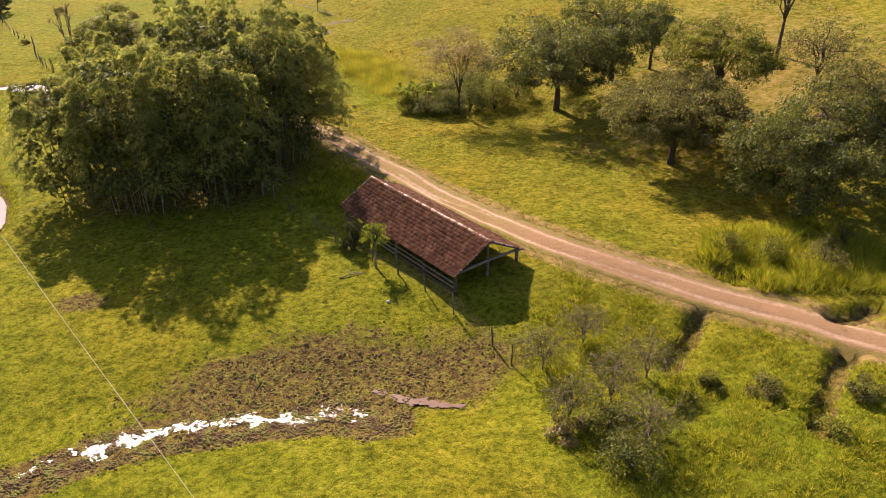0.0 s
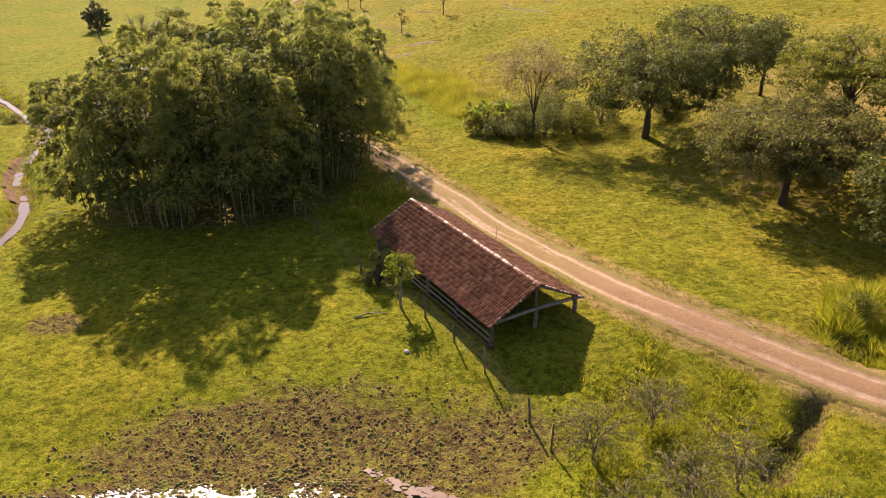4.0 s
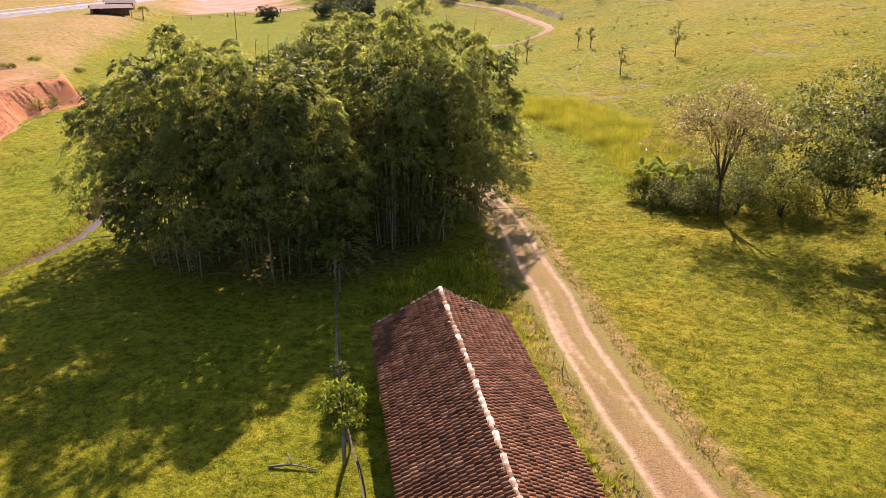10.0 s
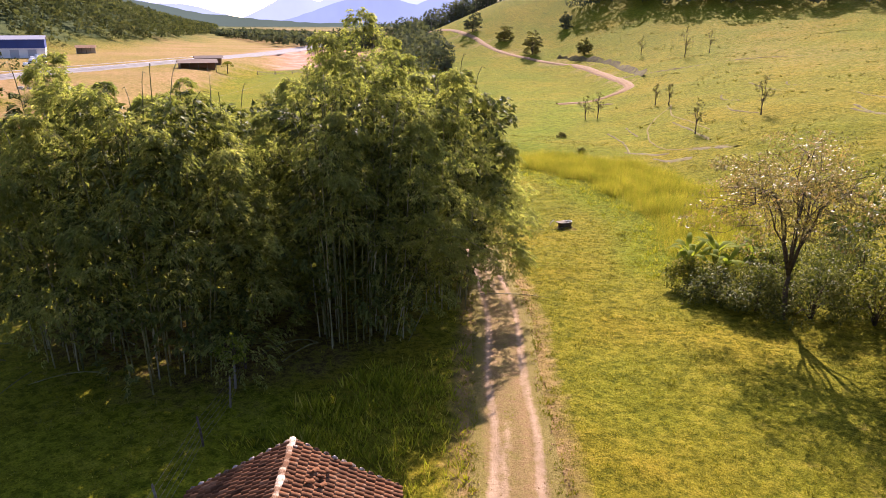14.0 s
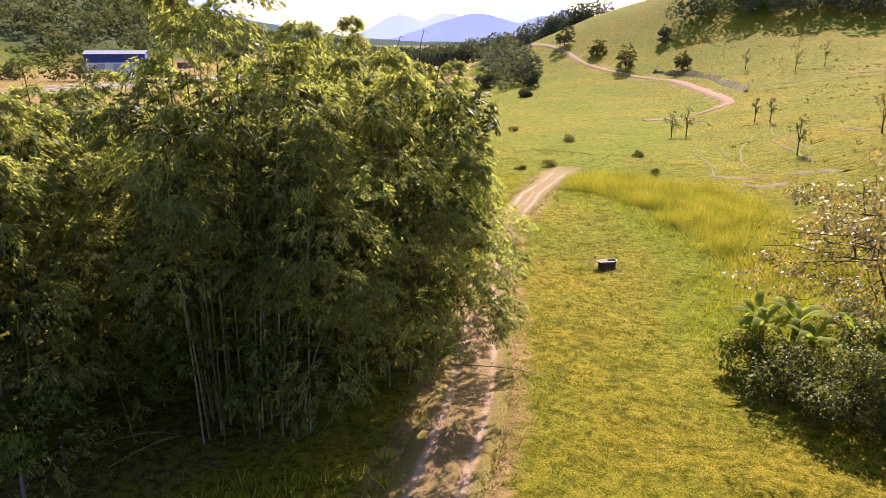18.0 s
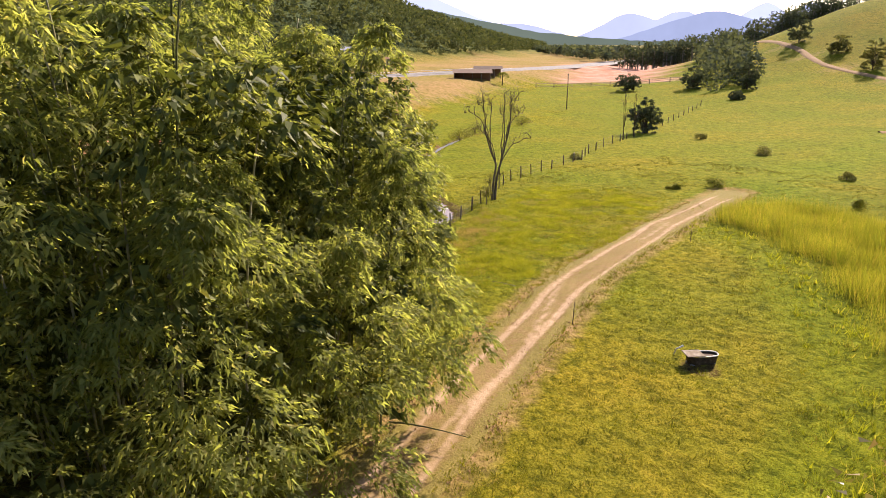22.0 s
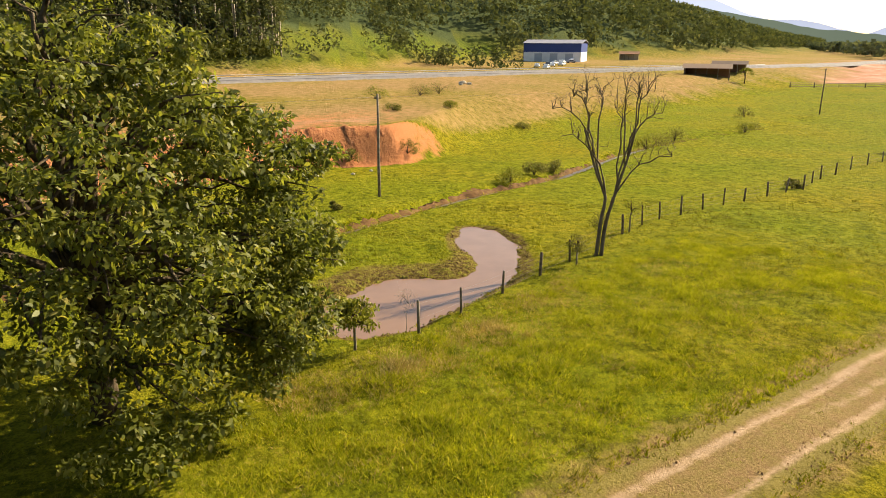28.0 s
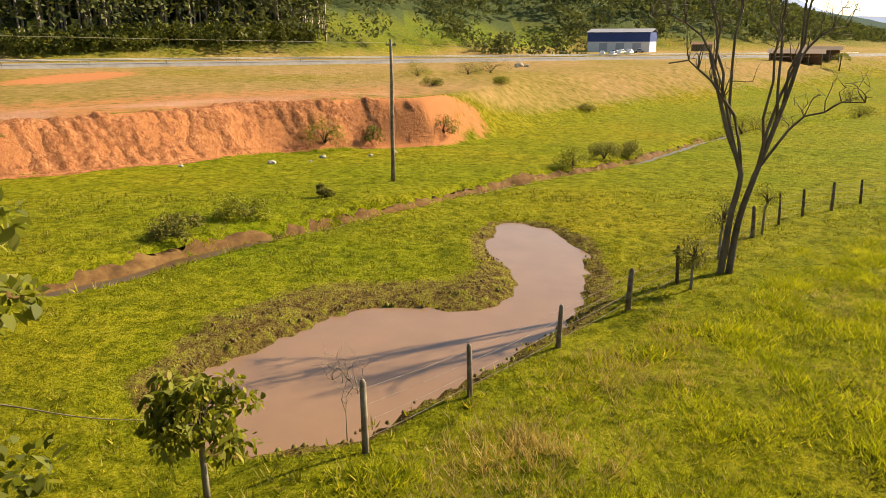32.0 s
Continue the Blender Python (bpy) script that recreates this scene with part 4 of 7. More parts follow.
    # broken tiles lying on the road side
    for a, q in ((-6.2, 0.9), (-6.05, 1.15), (-5.7, 1.2), (-5.6, 0.8), (-3.4, 1.3), (2.8, 1.6), (-6.4, 1.3)):
        ob = part("broken_tile", base, None, the_shed)
        ob.matrix_local = Matrix.Translation((a, q * math.cos(roof_slope), RIDGE - q * math.sin(roof_slope) + 0.1)) @ pose(0, 0, 0, -math.degrees(roof_slope) + 6, 10, gen.uniform(20, 160)) @ Matrix.Scale(0.8, 4)


# dark colour of that sheet: shade of the tile gaps painted in
M_DARK = mottled("painted shade under tiles", [(0.3, (0.02, 0.012, 0.008)), (0.7, (0.06, 0.035, 0.022))], 4, 0.95, 20, 0.01)


def tile_field_material():
    m, nodes, links, b = material("old clay tiles", 0.9)
    g = nodes.new("ShaderNodeNewGeometry")
    n = noise_node(nodes, links, 1.2, 6, 0.7)
    k = nodes.new("ShaderNodeMath")
    k.operation = "MULTIPLY_ADD"
    k.inputs[1].default_value, k.inputs[2].default_value = 0.32, -0.16
    links.new(g.outputs["Random Per Island"], k.inputs[0])
    a = nodes.new("ShaderNodeMath")
    links.new(k.outputs[0], a.inputs[0])
    links.new(n.outputs["Fac"], a.inputs[1])
    r = ramp(nodes, TILE_TONES)
    links.new(a.outputs[0], r.inputs["Fac"])
    links.new(r.outputs["Color"], b.inputs["Base Color"])
    f = noise_node(nodes, links, 40, 4)
    bump(nodes, links, b, f.outputs["Fac"], 0.4, 0.008)
    return m


M_TILE_FIELD = tile_field_material()
tile_roof()

# ---- bamboo and trees ----
M_TWIG = mottled("grey twigs", [(0.3, (0.07, 0.05, 0.03)), (0.7, (0.2, 0.155, 0.1))], 2, 0.9, 10, 0.01)
def arc(base, tip, lift, n=9, wob=0.0, gen=rng):
    """A curve from base to tip that first rises and then bends over."""
    base, tip = np.asarray(base, float), np.asarray(tip, float)
    ctrl = base + (tip - base) * [0.3, 0.3, 1.0] + [0, 0, lift]
    t = np.linspace(0, 1, n)[:, None]
    p = (1 - t) ** 2 * base + 2 * t * (1 - t) * ctrl + t**2 * tip
    if wob:
        p[1:-1] += gen.normal(0, wob, (n - 2, 3))
    return p


def plume_leaves(centres, radius, per, gen, length, width, droop=0.9, flat=0.8, lo=0.35, oval=False, plain=False):
    """Sprays of leaves round each centre."""
    n = len(centres)
    o = ball(n * per, gen, lo)
    rad = np.repeat(np.broadcast_to(radius, n), per)[:, None]
    c = np.repeat(centres, per, axis=0) + o * rad * [1, 1, flat]
    d = unit(o * 0.8 + gen.normal(0, 0.55, o.shape) + [0, 0, -droop])
    L = length * gen.uniform(0.6, 1.3, len(c))
    return oval_leaves(c, d, L, width, gen) if oval else leaf_cards(c, d, L, L * width, gen=gen, plain=plain)


# clumps of the grove: x, y, top, spread, number of culms, openness of the foot
CLUMPS = [(-20.5, 60.2, 15.2, 5.0, 22, 1), (-26.5, 58.5, 15.2, 5.4, 22, 1), (-33.0, 61.5, 12.4, 5.4, 20, 0.7), (-25, 66.5, 14.2, 5.4, 16, 1), (-16.5, 68.6, 15.6, 5.0, 34, 1), (-16.2, 75.4, 15.5, 5.2, 24, 0.2), (-24, 76.5, 15.2, 5.2, 16, 0.6), (-32.4, 70, 13.0, 5.2, 16, 0.6), (-20.8, 81.0, 14.4, 4.4, 20, 0), (-29, 80.5, 14.4, 5.0, 16, 0), (-26.8, 83.2, 13.8, 3.4, 14, 0)]


def heads_of(k, gen):
    """Leafy heads of one clump: places and sizes of its domed plumes, stacked down each group of culms."""
    cx, cy, top, spread, culms, bare = CLUMPS[k]
    P, R = [], []
    n = 12
    for q in range(n):
        a = 2.4 * q + gen.uniform(-0.35, 0.35)
        f = math.sqrt((q + 0.5) / n)
        rr = spread * f * 0.9
        px, py = rr * math.cos(a), rr * math.sin(a)
        # heads that stand inside a neighbour keep only their tops
        hid = any(((cx + px - o[0]) ** 2 + (cy + py - o[1]) ** 2) < (0.8 * o[3]) ** 2 for m, o in enumerate(CLUMPS) if m != k)
        h = top * (1.0 - (0.2 if hid else 0.44) * f**2.4) * gen.uniform(0.8, 1.06)
        # where two clumps meet, one of them leaves room for the other
        if any(((cx + px - o[0]) ** 2 + (cy + py - o[1]) ** 2) < (0.8 * o[3]) ** 2 for o in CLUMPS[:k]) and gen.random() < 0.7:
            continue
        shade = math.sin(a) * -0.8 + math.cos(a) * (0.25 if k == 4 else -0.1)
        low = h * (0.55 + 0.1 * gen.normal()) if (f < 0.55 or hid) else h * (0.2 + 0.08 * gen.normal()) * (1 if shade > 0.1 else 0.6)
        if k == 4 and shade > 0.35:
            low = h * gen.uniform(0.56, 0.74)
        elif k in (0, 1, 3) and shade > 0.2:
            low = max(low, h * gen.uniform(0.3, 0.46))
        z, size = h, 0.6 * gen.uniform(0.8, 1.25)
        full = gen.uniform(1.35, 2.0)
        turn = a
        while z > max(low, 1.1):
            lean = 0.1 * (h - z) * f
            step = 0.45 * min(size, 1.2)
            P.append((px + lean * math.cos(a) + step * math.cos(turn), py + lean * math.sin(a) + step * math.sin(turn), z))
            R.append(size * gen.uniform(0.85, 1.15))
            turn += gen.uniform(1.6, 2.8)
            z -= size * gen.uniform(0.9, 1.25) + 0.25
            size = min(size * 1.75, full)
    return np.array(P), np.array(R)


def plume(cents, sizes, gen, sprays=66, per=21, leaf=0.168, width=0.36):
    """Leafy heads: fans of narrow leaves on twigs that spread from each head and nod at the ends."""
    n = len(cents)
    u = gen.normal(size=(n, sprays, 3))
    u[..., 2] = np.where(gen.random((n, sprays)) < 0.8, np.abs(u[..., 2]), u[..., 2] * 0.6)
    u = unit(u)
    out = np.concatenate([unit(cents[:, :2] + 0.01), np.zeros((n, 1))], 1)
    u = unit(u + 0.3 * out[:, None])
    R = sizes[:, None, None]
    foot = cents[:, None] + u * R * gen.uniform(0.62, 0.98, (n, sprays, 1)) * [1, 1, 0.75]
    axis = unit(u * [1, 1, 0.35] + gen.normal(0, 0.25, u.shape) + [0, 0, -0.12])
    q = gen.uniform(0, 1, (n, sprays, per, 1))
    run = 0.2 + 0.2 * R[:, :, None]
    side = unit(np.cross(axis, [0, 0, 1.0]))[:, :, None]
    fan = gen.choice([-1.0, 1.0], q.shape) * gen.uniform(0.35, 1.0, q.shape)
    c = foot[:, :, None] + axis[:, :, None] * q * run + side * fan * (0.13 * (1.1 - 0.5 * q)) + [0, 0, -1.0] * q**2 * run * 0.45 + gen.normal(0, 0.045, (n, sprays, per, 3))
    d = unit(axis[:, :, None] * 0.9 + side * fan * 0.8 + [0, 0, -0.2] + [0, 0, -0.6] * q + gen.normal(0, 0.24, (n, sprays, per, 3)))
    L = leaf * gen.uniform(0.6, 1.35, n * sprays * per)
    return leaf_cards(c.reshape(-1, 3), d.reshape(-1, 3), L, L * width, gen=gen, plain=True)


def bamboo_grove():
    for k, (cx, cy, top, spread, culms, bare) in enumerate(CLUMPS):
        gen = np.random.default_rng(200 + k)
        thing = new("bamboo_clump")
        thing.location = (cx, cy, gz(cx, cy))
        tagged(thing, "tall feathery bamboo clump with arching leafy culms", "bamboo", "bamboo grove")
        for q in range(culms):
            a = 2.4 * q + gen.uniform(-0.4, 0.4)
            rr = spread * math.sqrt((q + 0.5) / culms) * 0.92
            h = top * (1.0 - 0.3 * (rr / spread) ** 2) * gen.uniform(0.86, 1.0)
            b = np.array([0.5 * rr * math.cos(a), 0.5 * rr * math.sin(a), -0.2]) + np.r_[gen.normal(0, 0.3, 2), 0]
            tip = np.array([rr * math.cos(a), rr * math.sin(a), h])
            p = arc(b, tip, h * 0.1, 9)
            part("culm", tube_mesh("culm", [tube(p, np.linspace(0.04, 0.012, 9), 5, False)]), M_CULM, thing)
        P, R = heads_of(k, gen)
        V, F = plume(P, R, gen)
        V[:, 2] = np.maximum(V[:, 2], 0.15)
        part("crown", nmesh("crown", V, F), M_BAMBOO, thing)
        # dense inside of the clump: leaves added to block sun, darker coloured as shade
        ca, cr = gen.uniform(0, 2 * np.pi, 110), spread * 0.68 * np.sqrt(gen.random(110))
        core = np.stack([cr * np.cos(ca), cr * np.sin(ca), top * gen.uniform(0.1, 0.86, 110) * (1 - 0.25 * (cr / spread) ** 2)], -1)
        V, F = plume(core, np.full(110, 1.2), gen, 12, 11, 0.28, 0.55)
        V[:, 2] = np.maximum(V[:, 2], 0.15)
        part("inner_leaves", nmesh("inner_leaves", V, F), M_LEAF, thing, "added inner leaves coloured dark for shade")
        # a few bare or broken culms that stick out
        for q in range(3):
            a = gen.uniform(0, 2 * np.pi)
            b = np.array([spread * 0.6 * math.cos(a), spread * 0.6 * math.sin(a), 0.6])
            e = b + np.array([math.cos(a), math.sin(a), gen.uniform(-0.1, 0.25)]) * gen.uniform(2.5, 4.5)
            part("fallen_culm", tube_mesh("fallen_culm", [tube(arc(b, e, 0.3, 6), np.linspace(0.04, 0.015, 6), 5)]), M_CULM, thing)
        # culms that lean out over the lane
        for x, y, z in OVERHANG.get(k, []):
            tip = np.array([x - cx, y - cy, z])
            p = arc((tip[0] * 0.35, tip[1] * 0.35, 0.3), tip, 2.2, 9)
            part("leaning_culm", tube_mesh("leaning_culm", [tube(p, np.linspace(0.04, 0.012, 9), 5, False)]), M_CULM, thing)
            V, F = plume(p[4:] + gen.normal(0, 0.2, (5, 3)), np.linspace(1.0, 0.6, 5), gen, 18, 15)
            part("spray", nmesh("spray", V, F), M_BAMBOO, thing)


OVERHANG = {4: [(-9.6, 70.6, 5.6), (-10.2, 68.4, 7.0), (-10.1, 72.6, 6.6), (-10.8, 69.5, 5.0), (-10.4, 71.4, 3.4), (-11.8, 72.0, 4.2), (-12.4, 67.6, 6.4), (-10.6, 70.0, 9.4)], 5: [(-10.4, 73.6, 3.6), (-10.6, 75.4, 5.2), (-11.2, 77.4, 3.4), (-11.2, 74.6, 7.4), (-12.6, 79.2, 5.4), (-11.6, 76.4, 9.0)], 8: [(-17.6, 83.4, 3.0), (-19.6, 85.4, 3.4), (-17.4, 81.6, 5.6), (-20.6, 85.2, 6.2)], 10: [(-24.6, 87.4, 2.6), (-27.6, 88.0, 3.2), (-23.4, 86.6, 5.0)]}
bamboo_grove()


def tree(name, label, category, x, y, trunk_top, trunk_r, lobes, leaf_mat, leaf_len=0.16, leaf_w=0.5, per_lobe=60, subs=16, seed=1, bark=None, lean=(0, 0), group="", flat=0.75, bare=0, oval=False):
    """A tree with a tapered trunk, a limb to each lobe of its crown, twigs and leaves. Lobes: x, y, z, radius from the foot."""
    gen = np.random.default_rng(seed)
    bark = bark or M_BARK
    thing = new(name)
    thing.location = (x, y, gz(x, y))
    tagged(thing, label, category, group)
    tt = np.array([lean[0], lean[1], trunk_top], float)
    p = arc((0, 0, -0.25), tt, 0.1, 7, 0.03, gen)
    part("trunk", tube_mesh("trunk", [tube(p, np.linspace(trunk_r * 1.25, trunk_r * 0.7, 7), 8)]), bark, thing)
    cents, rads = [], []
    for lx, ly, lz, r in lobes:
        tip = np.array([lx, ly, lz + 0.2 * r])
        limb = arc(tt - [0, 0, 0.15], tip, 0.25 * r, 7, 0.06 * r, gen)
        bits = [tube(limb, np.linspace(trunk_r * 0.55, trunk_r * 0.12, 7), 6)]
        for q in range(5 + bare):
            s = limb[int(gen.integers(2, 6))]
            e = np.array([lx, ly, lz]) + ball(1, gen, 0.5)[0] * r * [0.95, 0.95, flat]
            bits.append(tube(arc(s, e, 0.1 * r, 5, 0.04 * r, gen), np.linspace(trunk_r * 0.18, 0.012, 5), 5))
        part("limb", tube_mesh("limb", bits), bark, thing)
        o = unit(gen.normal(size=(subs, 3)) + [0, 0, 0.15]) * gen.uniform(0.5, 1.0, (subs, 1))
        cents.append(np.array([lx, ly, lz]) + o * r * [1, 1, flat])
        rads.append(gen.uniform(0.22, 0.37, subs) * r)
    if leaf_mat is not None:
        V, F = plume_leaves(np.concatenate(cents), np.concatenate(rads), per_lobe if oval else int(per_lobe * 1.2), gen, leaf_len, leaf_w, 0.35, 0.55, 0.2, oval, True)
        part("crown", nmesh("crown", V, F), leaf_mat, thing)
    return thing


def lobes_for(width, low, high, n, seed, squash=1.0):
    """A ring of crown lobes round a tall middle one."""
    gen = np.random.default_rng(seed)
    out = [(0, 0, high - width * 0.22, width * 0.27)]
    for k in range(n):
        a = 2 * math.pi * k / n + gen.uniform(-0.3, 0.3)
        rr = width * gen.uniform(0.24, 0.34)
        out.append((rr * math.cos(a), rr * math.sin(a) * squash, low + (high - low) * gen.uniform(0.3, 0.62), width * gen.uniform(0.19, 0.27)))
    return out


M_MANGO = foliage("glossy dark leaves", (0.068, 0.08, 0.018), (0.175, 0.182, 0.04), (0.27, 0.23, 0.07), rough=0.5, trans=0.45)
# the dense dark tree beside the bamboo
mango_lobes = [(0.3, 0, 12.2, 2.2)]
for mz, mr, mn, m0 in ((2.9, 4.7, 7, 0.5), (5.6, 5.2, 9, 0.0), (8.4, 4.5, 8, 0.4), (10.8, 2.6, 5, 0.2)):
    for mk in range(mn):
        ma = m0 + 2 * math.pi * mk / mn
        # the low boughs are missing on the side of the bamboo, where the trunk shows
        if mz < 3 and -2.2 < math.atan2(math.sin(ma), math.cos(ma)) < -0.2:
            continue
        mango_lobes.append((mr * math.cos(ma), mr * math.sin(ma), mz + 0.5 * math.sin(5 * ma + mz), 2.05 + 0.25 * math.sin(3 * ma)))
mango_lobes += [(-0.5, 6.0, 5.0, 1.7), (-1.6, 5.7, 7.4, 1.7), (-0.6, 5.4, 2.7, 1.6), (1.4, 5.6, 3.6, 1.6)]
tree("mango_tree", "dense dark-leaved broad tree beside the bamboo", "tree", -39.5, 88.2, 3.6, 0.38, mango_lobes, M_MANGO, 0.2, 0.47, 82, 30, 6, oval=True)
# trees of the far pasture edge
tree("spreading_tree", "spreading shade tree with a dark leafy crown", "tree", 13.1, 81.4, 2.6, 0.32, lobes_for(16.5, 2.6, 11.2, 11, 11) + [(-3.5, -1, 4.2, 2.2), (3, -2, 4.4, 2.2)], M_LEAF, 0.26, 0.5, 85, 22, 12)
tree("spreading_tree", "forked dark shade tree on the pasture edge", "tree", 20, 85.5, 2.6, 0.3, lobes_for(15.0, 2.4, 10.8, 10, 13), M_LEAF, 0.26, 0.5, 80, 22, 14)
tree("spreading_tree", "umbrella-crowned tree with olive green leaves", "tree", 21.6, 64.4, 2.4, 0.28, lobes_for(13.5, 3.0, 8.4, 11, 15) + [(-3.8, 0, 3.9, 2.0), (3.8, -1, 4.0, 2.0), (0, -3.6, 4.0, 2.0)], M_OLIVE, 0.26, 0.5, 85, 22, 16, flat=0.62)
tree("small_tree", "small dark round-crowned tree", "tree", 25, 87.5, 2.4, 0.16, lobes_for(8.5, 2.4, 8.0, 6, 17), M_LEAF, 0.24, 0.5, 70, 16, 18)
tree("spreading_tree", "bright green rounded tree on the slope", "tree", 27.5, 71.5, 3.4, 0.24, lobes_for(11.5, 3.4, 10.4, 8, 19), M_LEAF2, 0.26, 0.5, 85, 22, 20)
tree("thin_tree", "thin sparse grey-green tree", "tree", 38.3, 83.6, 4.0, 0.18, lobes_for(9, 3.4, 10.5, 7, 21), M_OLIVE, 0.22, 0.5, 24, 14, 22, bare=3)
tree("thin_tree", "thin sparse tree with an olive crown", "tree", 36.7, 70.6, 3.0, 0.16, lobes_for(9, 2.6, 9.5, 7, 23), M_OLIVE, 0.22, 0.5, 30, 14, 24, bare=3)
tree("spreading_tree", "large dark tree at the pasture corner", "tree", 29.5, 54.0, 1.8, 0.3, lobes_for(13.5, 0.8, 10.0, 9, 25) + [(-4, 1, 2.0, 2.3), (-2, -3.5, 2.0, 2.2)], M_LEAF, 0.26, 0.5, 90, 24, 26)
tree("spreading_tree", "large grey-green tree at the pasture corner", "tree", 36.5, 57.5, 2.0, 0.3, lobes_for(14, 1.0, 11.0, 9, 27), M_OLIVE, 0.26, 0.5, 75, 24, 28)
tree("rusty_tree", "half-bare tree with rusty brown leaves", "tree", 1.9, 83.4, 2.6, 0.13, lobes_for(11, 3.6, 10.8, 8, 29), M_RUST, 0.17, 0.5, 60, 20, 30, bare=4)


def bush(name, label, x, y, w, h, mat, seed, leaf_len=0.16, leaf_w=0.45, n=1400, group="", droop=0.3):
    gen = np.random.default_rng(seed)
    thing = new(name)
    thing.location = (x, y, gz(x, y))
    tagged(thing, label, "bush", group)
    k = max(6, int(w * 5))
    o = ball(k, gen, 0.5)
    o[:, 2] = np.abs(o[:, 2])
    c = o * [w * 0.42, w * 0.42, h * 0.8] + [0, 0, h * 0.12]
    bits = [tube(arc((0, 0, -0.1), q, 0.15 * h, 5), np.linspace(0.035, 0.01, 5) * (0.5 + 0.2 * h), 5) for q in c[:14]]
    part("branchwork", tube_mesh("branchwork", bits), M_BARK, thing)
    V, F = plume_leaves(c, gen.uniform(0.16, 0.26, k) * min(w, 2.2 * h), max(8, n // k), gen, leaf_len, leaf_w, droop, 0.8, 0.1)
    part("foliage", nmesh("foliage", V, F), mat, thing)
    return thing


for k, (x, y, w, h) in enumerate([(-4.2, 86.0, 3.6, 1.8), (-2.0, 84.6, 3.8, 2.2), (0.4, 83.9, 4.0, 2.8), (3.2, 84.2, 4.6, 3.2), (6.2, 84.8, 4.6, 3.0), (1.0, 87.0, 5.0, 3.6), (5.0, 88.0, 5.6, 4.2), (9.0, 87.0, 5.0, 3.4), (-1.8, 91, 4.5, 2.6), (3.0, 92.5, 5, 3.0), (15.5, 86.5, 4, 1.8), (32.5, 59, 4, 2.2), (24.5, 68, 3.4, 1.6)]):
    bush("bush", "dark tangled bush at the marsh edge", x, y, w, h, M_LEAF if k % 4 else M_LEAF2, 60 + k, 0.2, n=3400, group="marsh bushes")

for k, (x, y, h, w) in enumerate([(5.9, 34.4, 3.0, 4.0), (8.6, 36.6, 2.6, 3.6), (9.1, 30.8, 3.4, 4.6), (6.6, 29.4, 2.6, 3.6), (11.6, 33.0, 2.8, 4.0), (10.2, 27.4, 3.0, 4.0)]):
    tree("twiggy_shrub", "thin grey twiggy shrub with sparse leaves", "shrub", x, y, 0.4, 0.06, lobes_for(w, 0.9, h, 6, 500 + k, 1.0), M_OLIVE, 0.14, 0.45, 16, 12, 510 + k, bark=M_TWIG, group="road bank shrubs", bare=6)
bush("bush", "dark green bush on the road bank", 9.0, 25.6, 3.0, 2.0, M_LEAF, 520, n=2200)
bush("bush", "dark green bush under the twiggy shrubs", 8.6, 28.6, 2.6, 1.6, M_LEAF, 521, n=1600)
bush("fern_patch", "rusty brown dry ferns on the bank", 6.4, 28.2, 2.6, 0.8, M_RUST, 522, n=1200)
for k, (x, y, w, h) in enumerate([(17.5, 31.3, 2.2, 1.0), (14.8, 31.8, 1.6, 0.9), (19.4, 27.6, 2.4, 1.0), (22.5, 30.5, 2.0, 0.9), (12.8, 30.2, 2.2, 0.8), (23, 45.5, 3.0, 2.0), (26.5, 44, 3.4, 2.2), (20.5, 46, 2.6, 1.6), (29, 46.5, 3.4, 2.4)]):
    bush("bush", "leafy green bush in the long grass", x, y, w, h, M_LEAF2 if k % 3 else M_OLIVE, 530 + k, 0.16, n=1200, group="road bank bushes")

# ---- grass, reeds and field plants ----
def blades(n_name, label, x, y, z, tall, per, mat, gen, lean=0.45, width=0.13, category="grass", wide=0.22):
    """Tufts of blades at the places given, as one object."""
    n = len(x)
    a = gen.uniform(0, 2 * np.pi, (n, per))
    d = unit(np.stack([np.cos(a) * lean, np.sin(a) * lean, np.ones((n, per))], -1) + gen.normal(0, 0.18, (n, per, 3)))
    L = np.repeat(tall, per) * gen.uniform(0.6, 1.25, n * per)
    off = np.stack([np.cos(a), np.sin(a), 0 * a], -1) * (tall[:, None, None] * wide)
    c = (np.stack([x, y, z], -1)[:, None] + off).reshape(-1, 3) + d.reshape(-1, 3) * L[:, None] * 0.42
    V, F = leaf_cards(c, d.reshape(-1, 3), L, np.maximum(L * width, 0.014), 0.15, gen, True)
    ob = part(n_name, nmesh(n_name, V, F), mat)
    return tagged(ob, label, category, kind="stuff")


def scatter(n, x0, x1, y0, y1, gen):
    return gen.uniform(x0, x1, n), gen.uniform(y0, y1, n)


shed_inv = np.array(SHED.inverted())


def free(x, y, road_gap=1.25):
    ok = line_dist(x, y, road_c[::3])[0] > road_gap
    ok &= ~inside(x, y, pond_c) & (line_dist(x, y, stream_c[::2])[0] > 0.7)
    a, b = shed_inv[0, 0] * x + shed_inv[0, 1] * y + shed_inv[0, 3], shed_inv[1, 0] * x + shed_inv[1, 1] * y + shed_inv[1, 3]
    return ok & ~((np.abs(a) < HALF - 0.3) & (np.abs(b) < WIDE - 0.4))


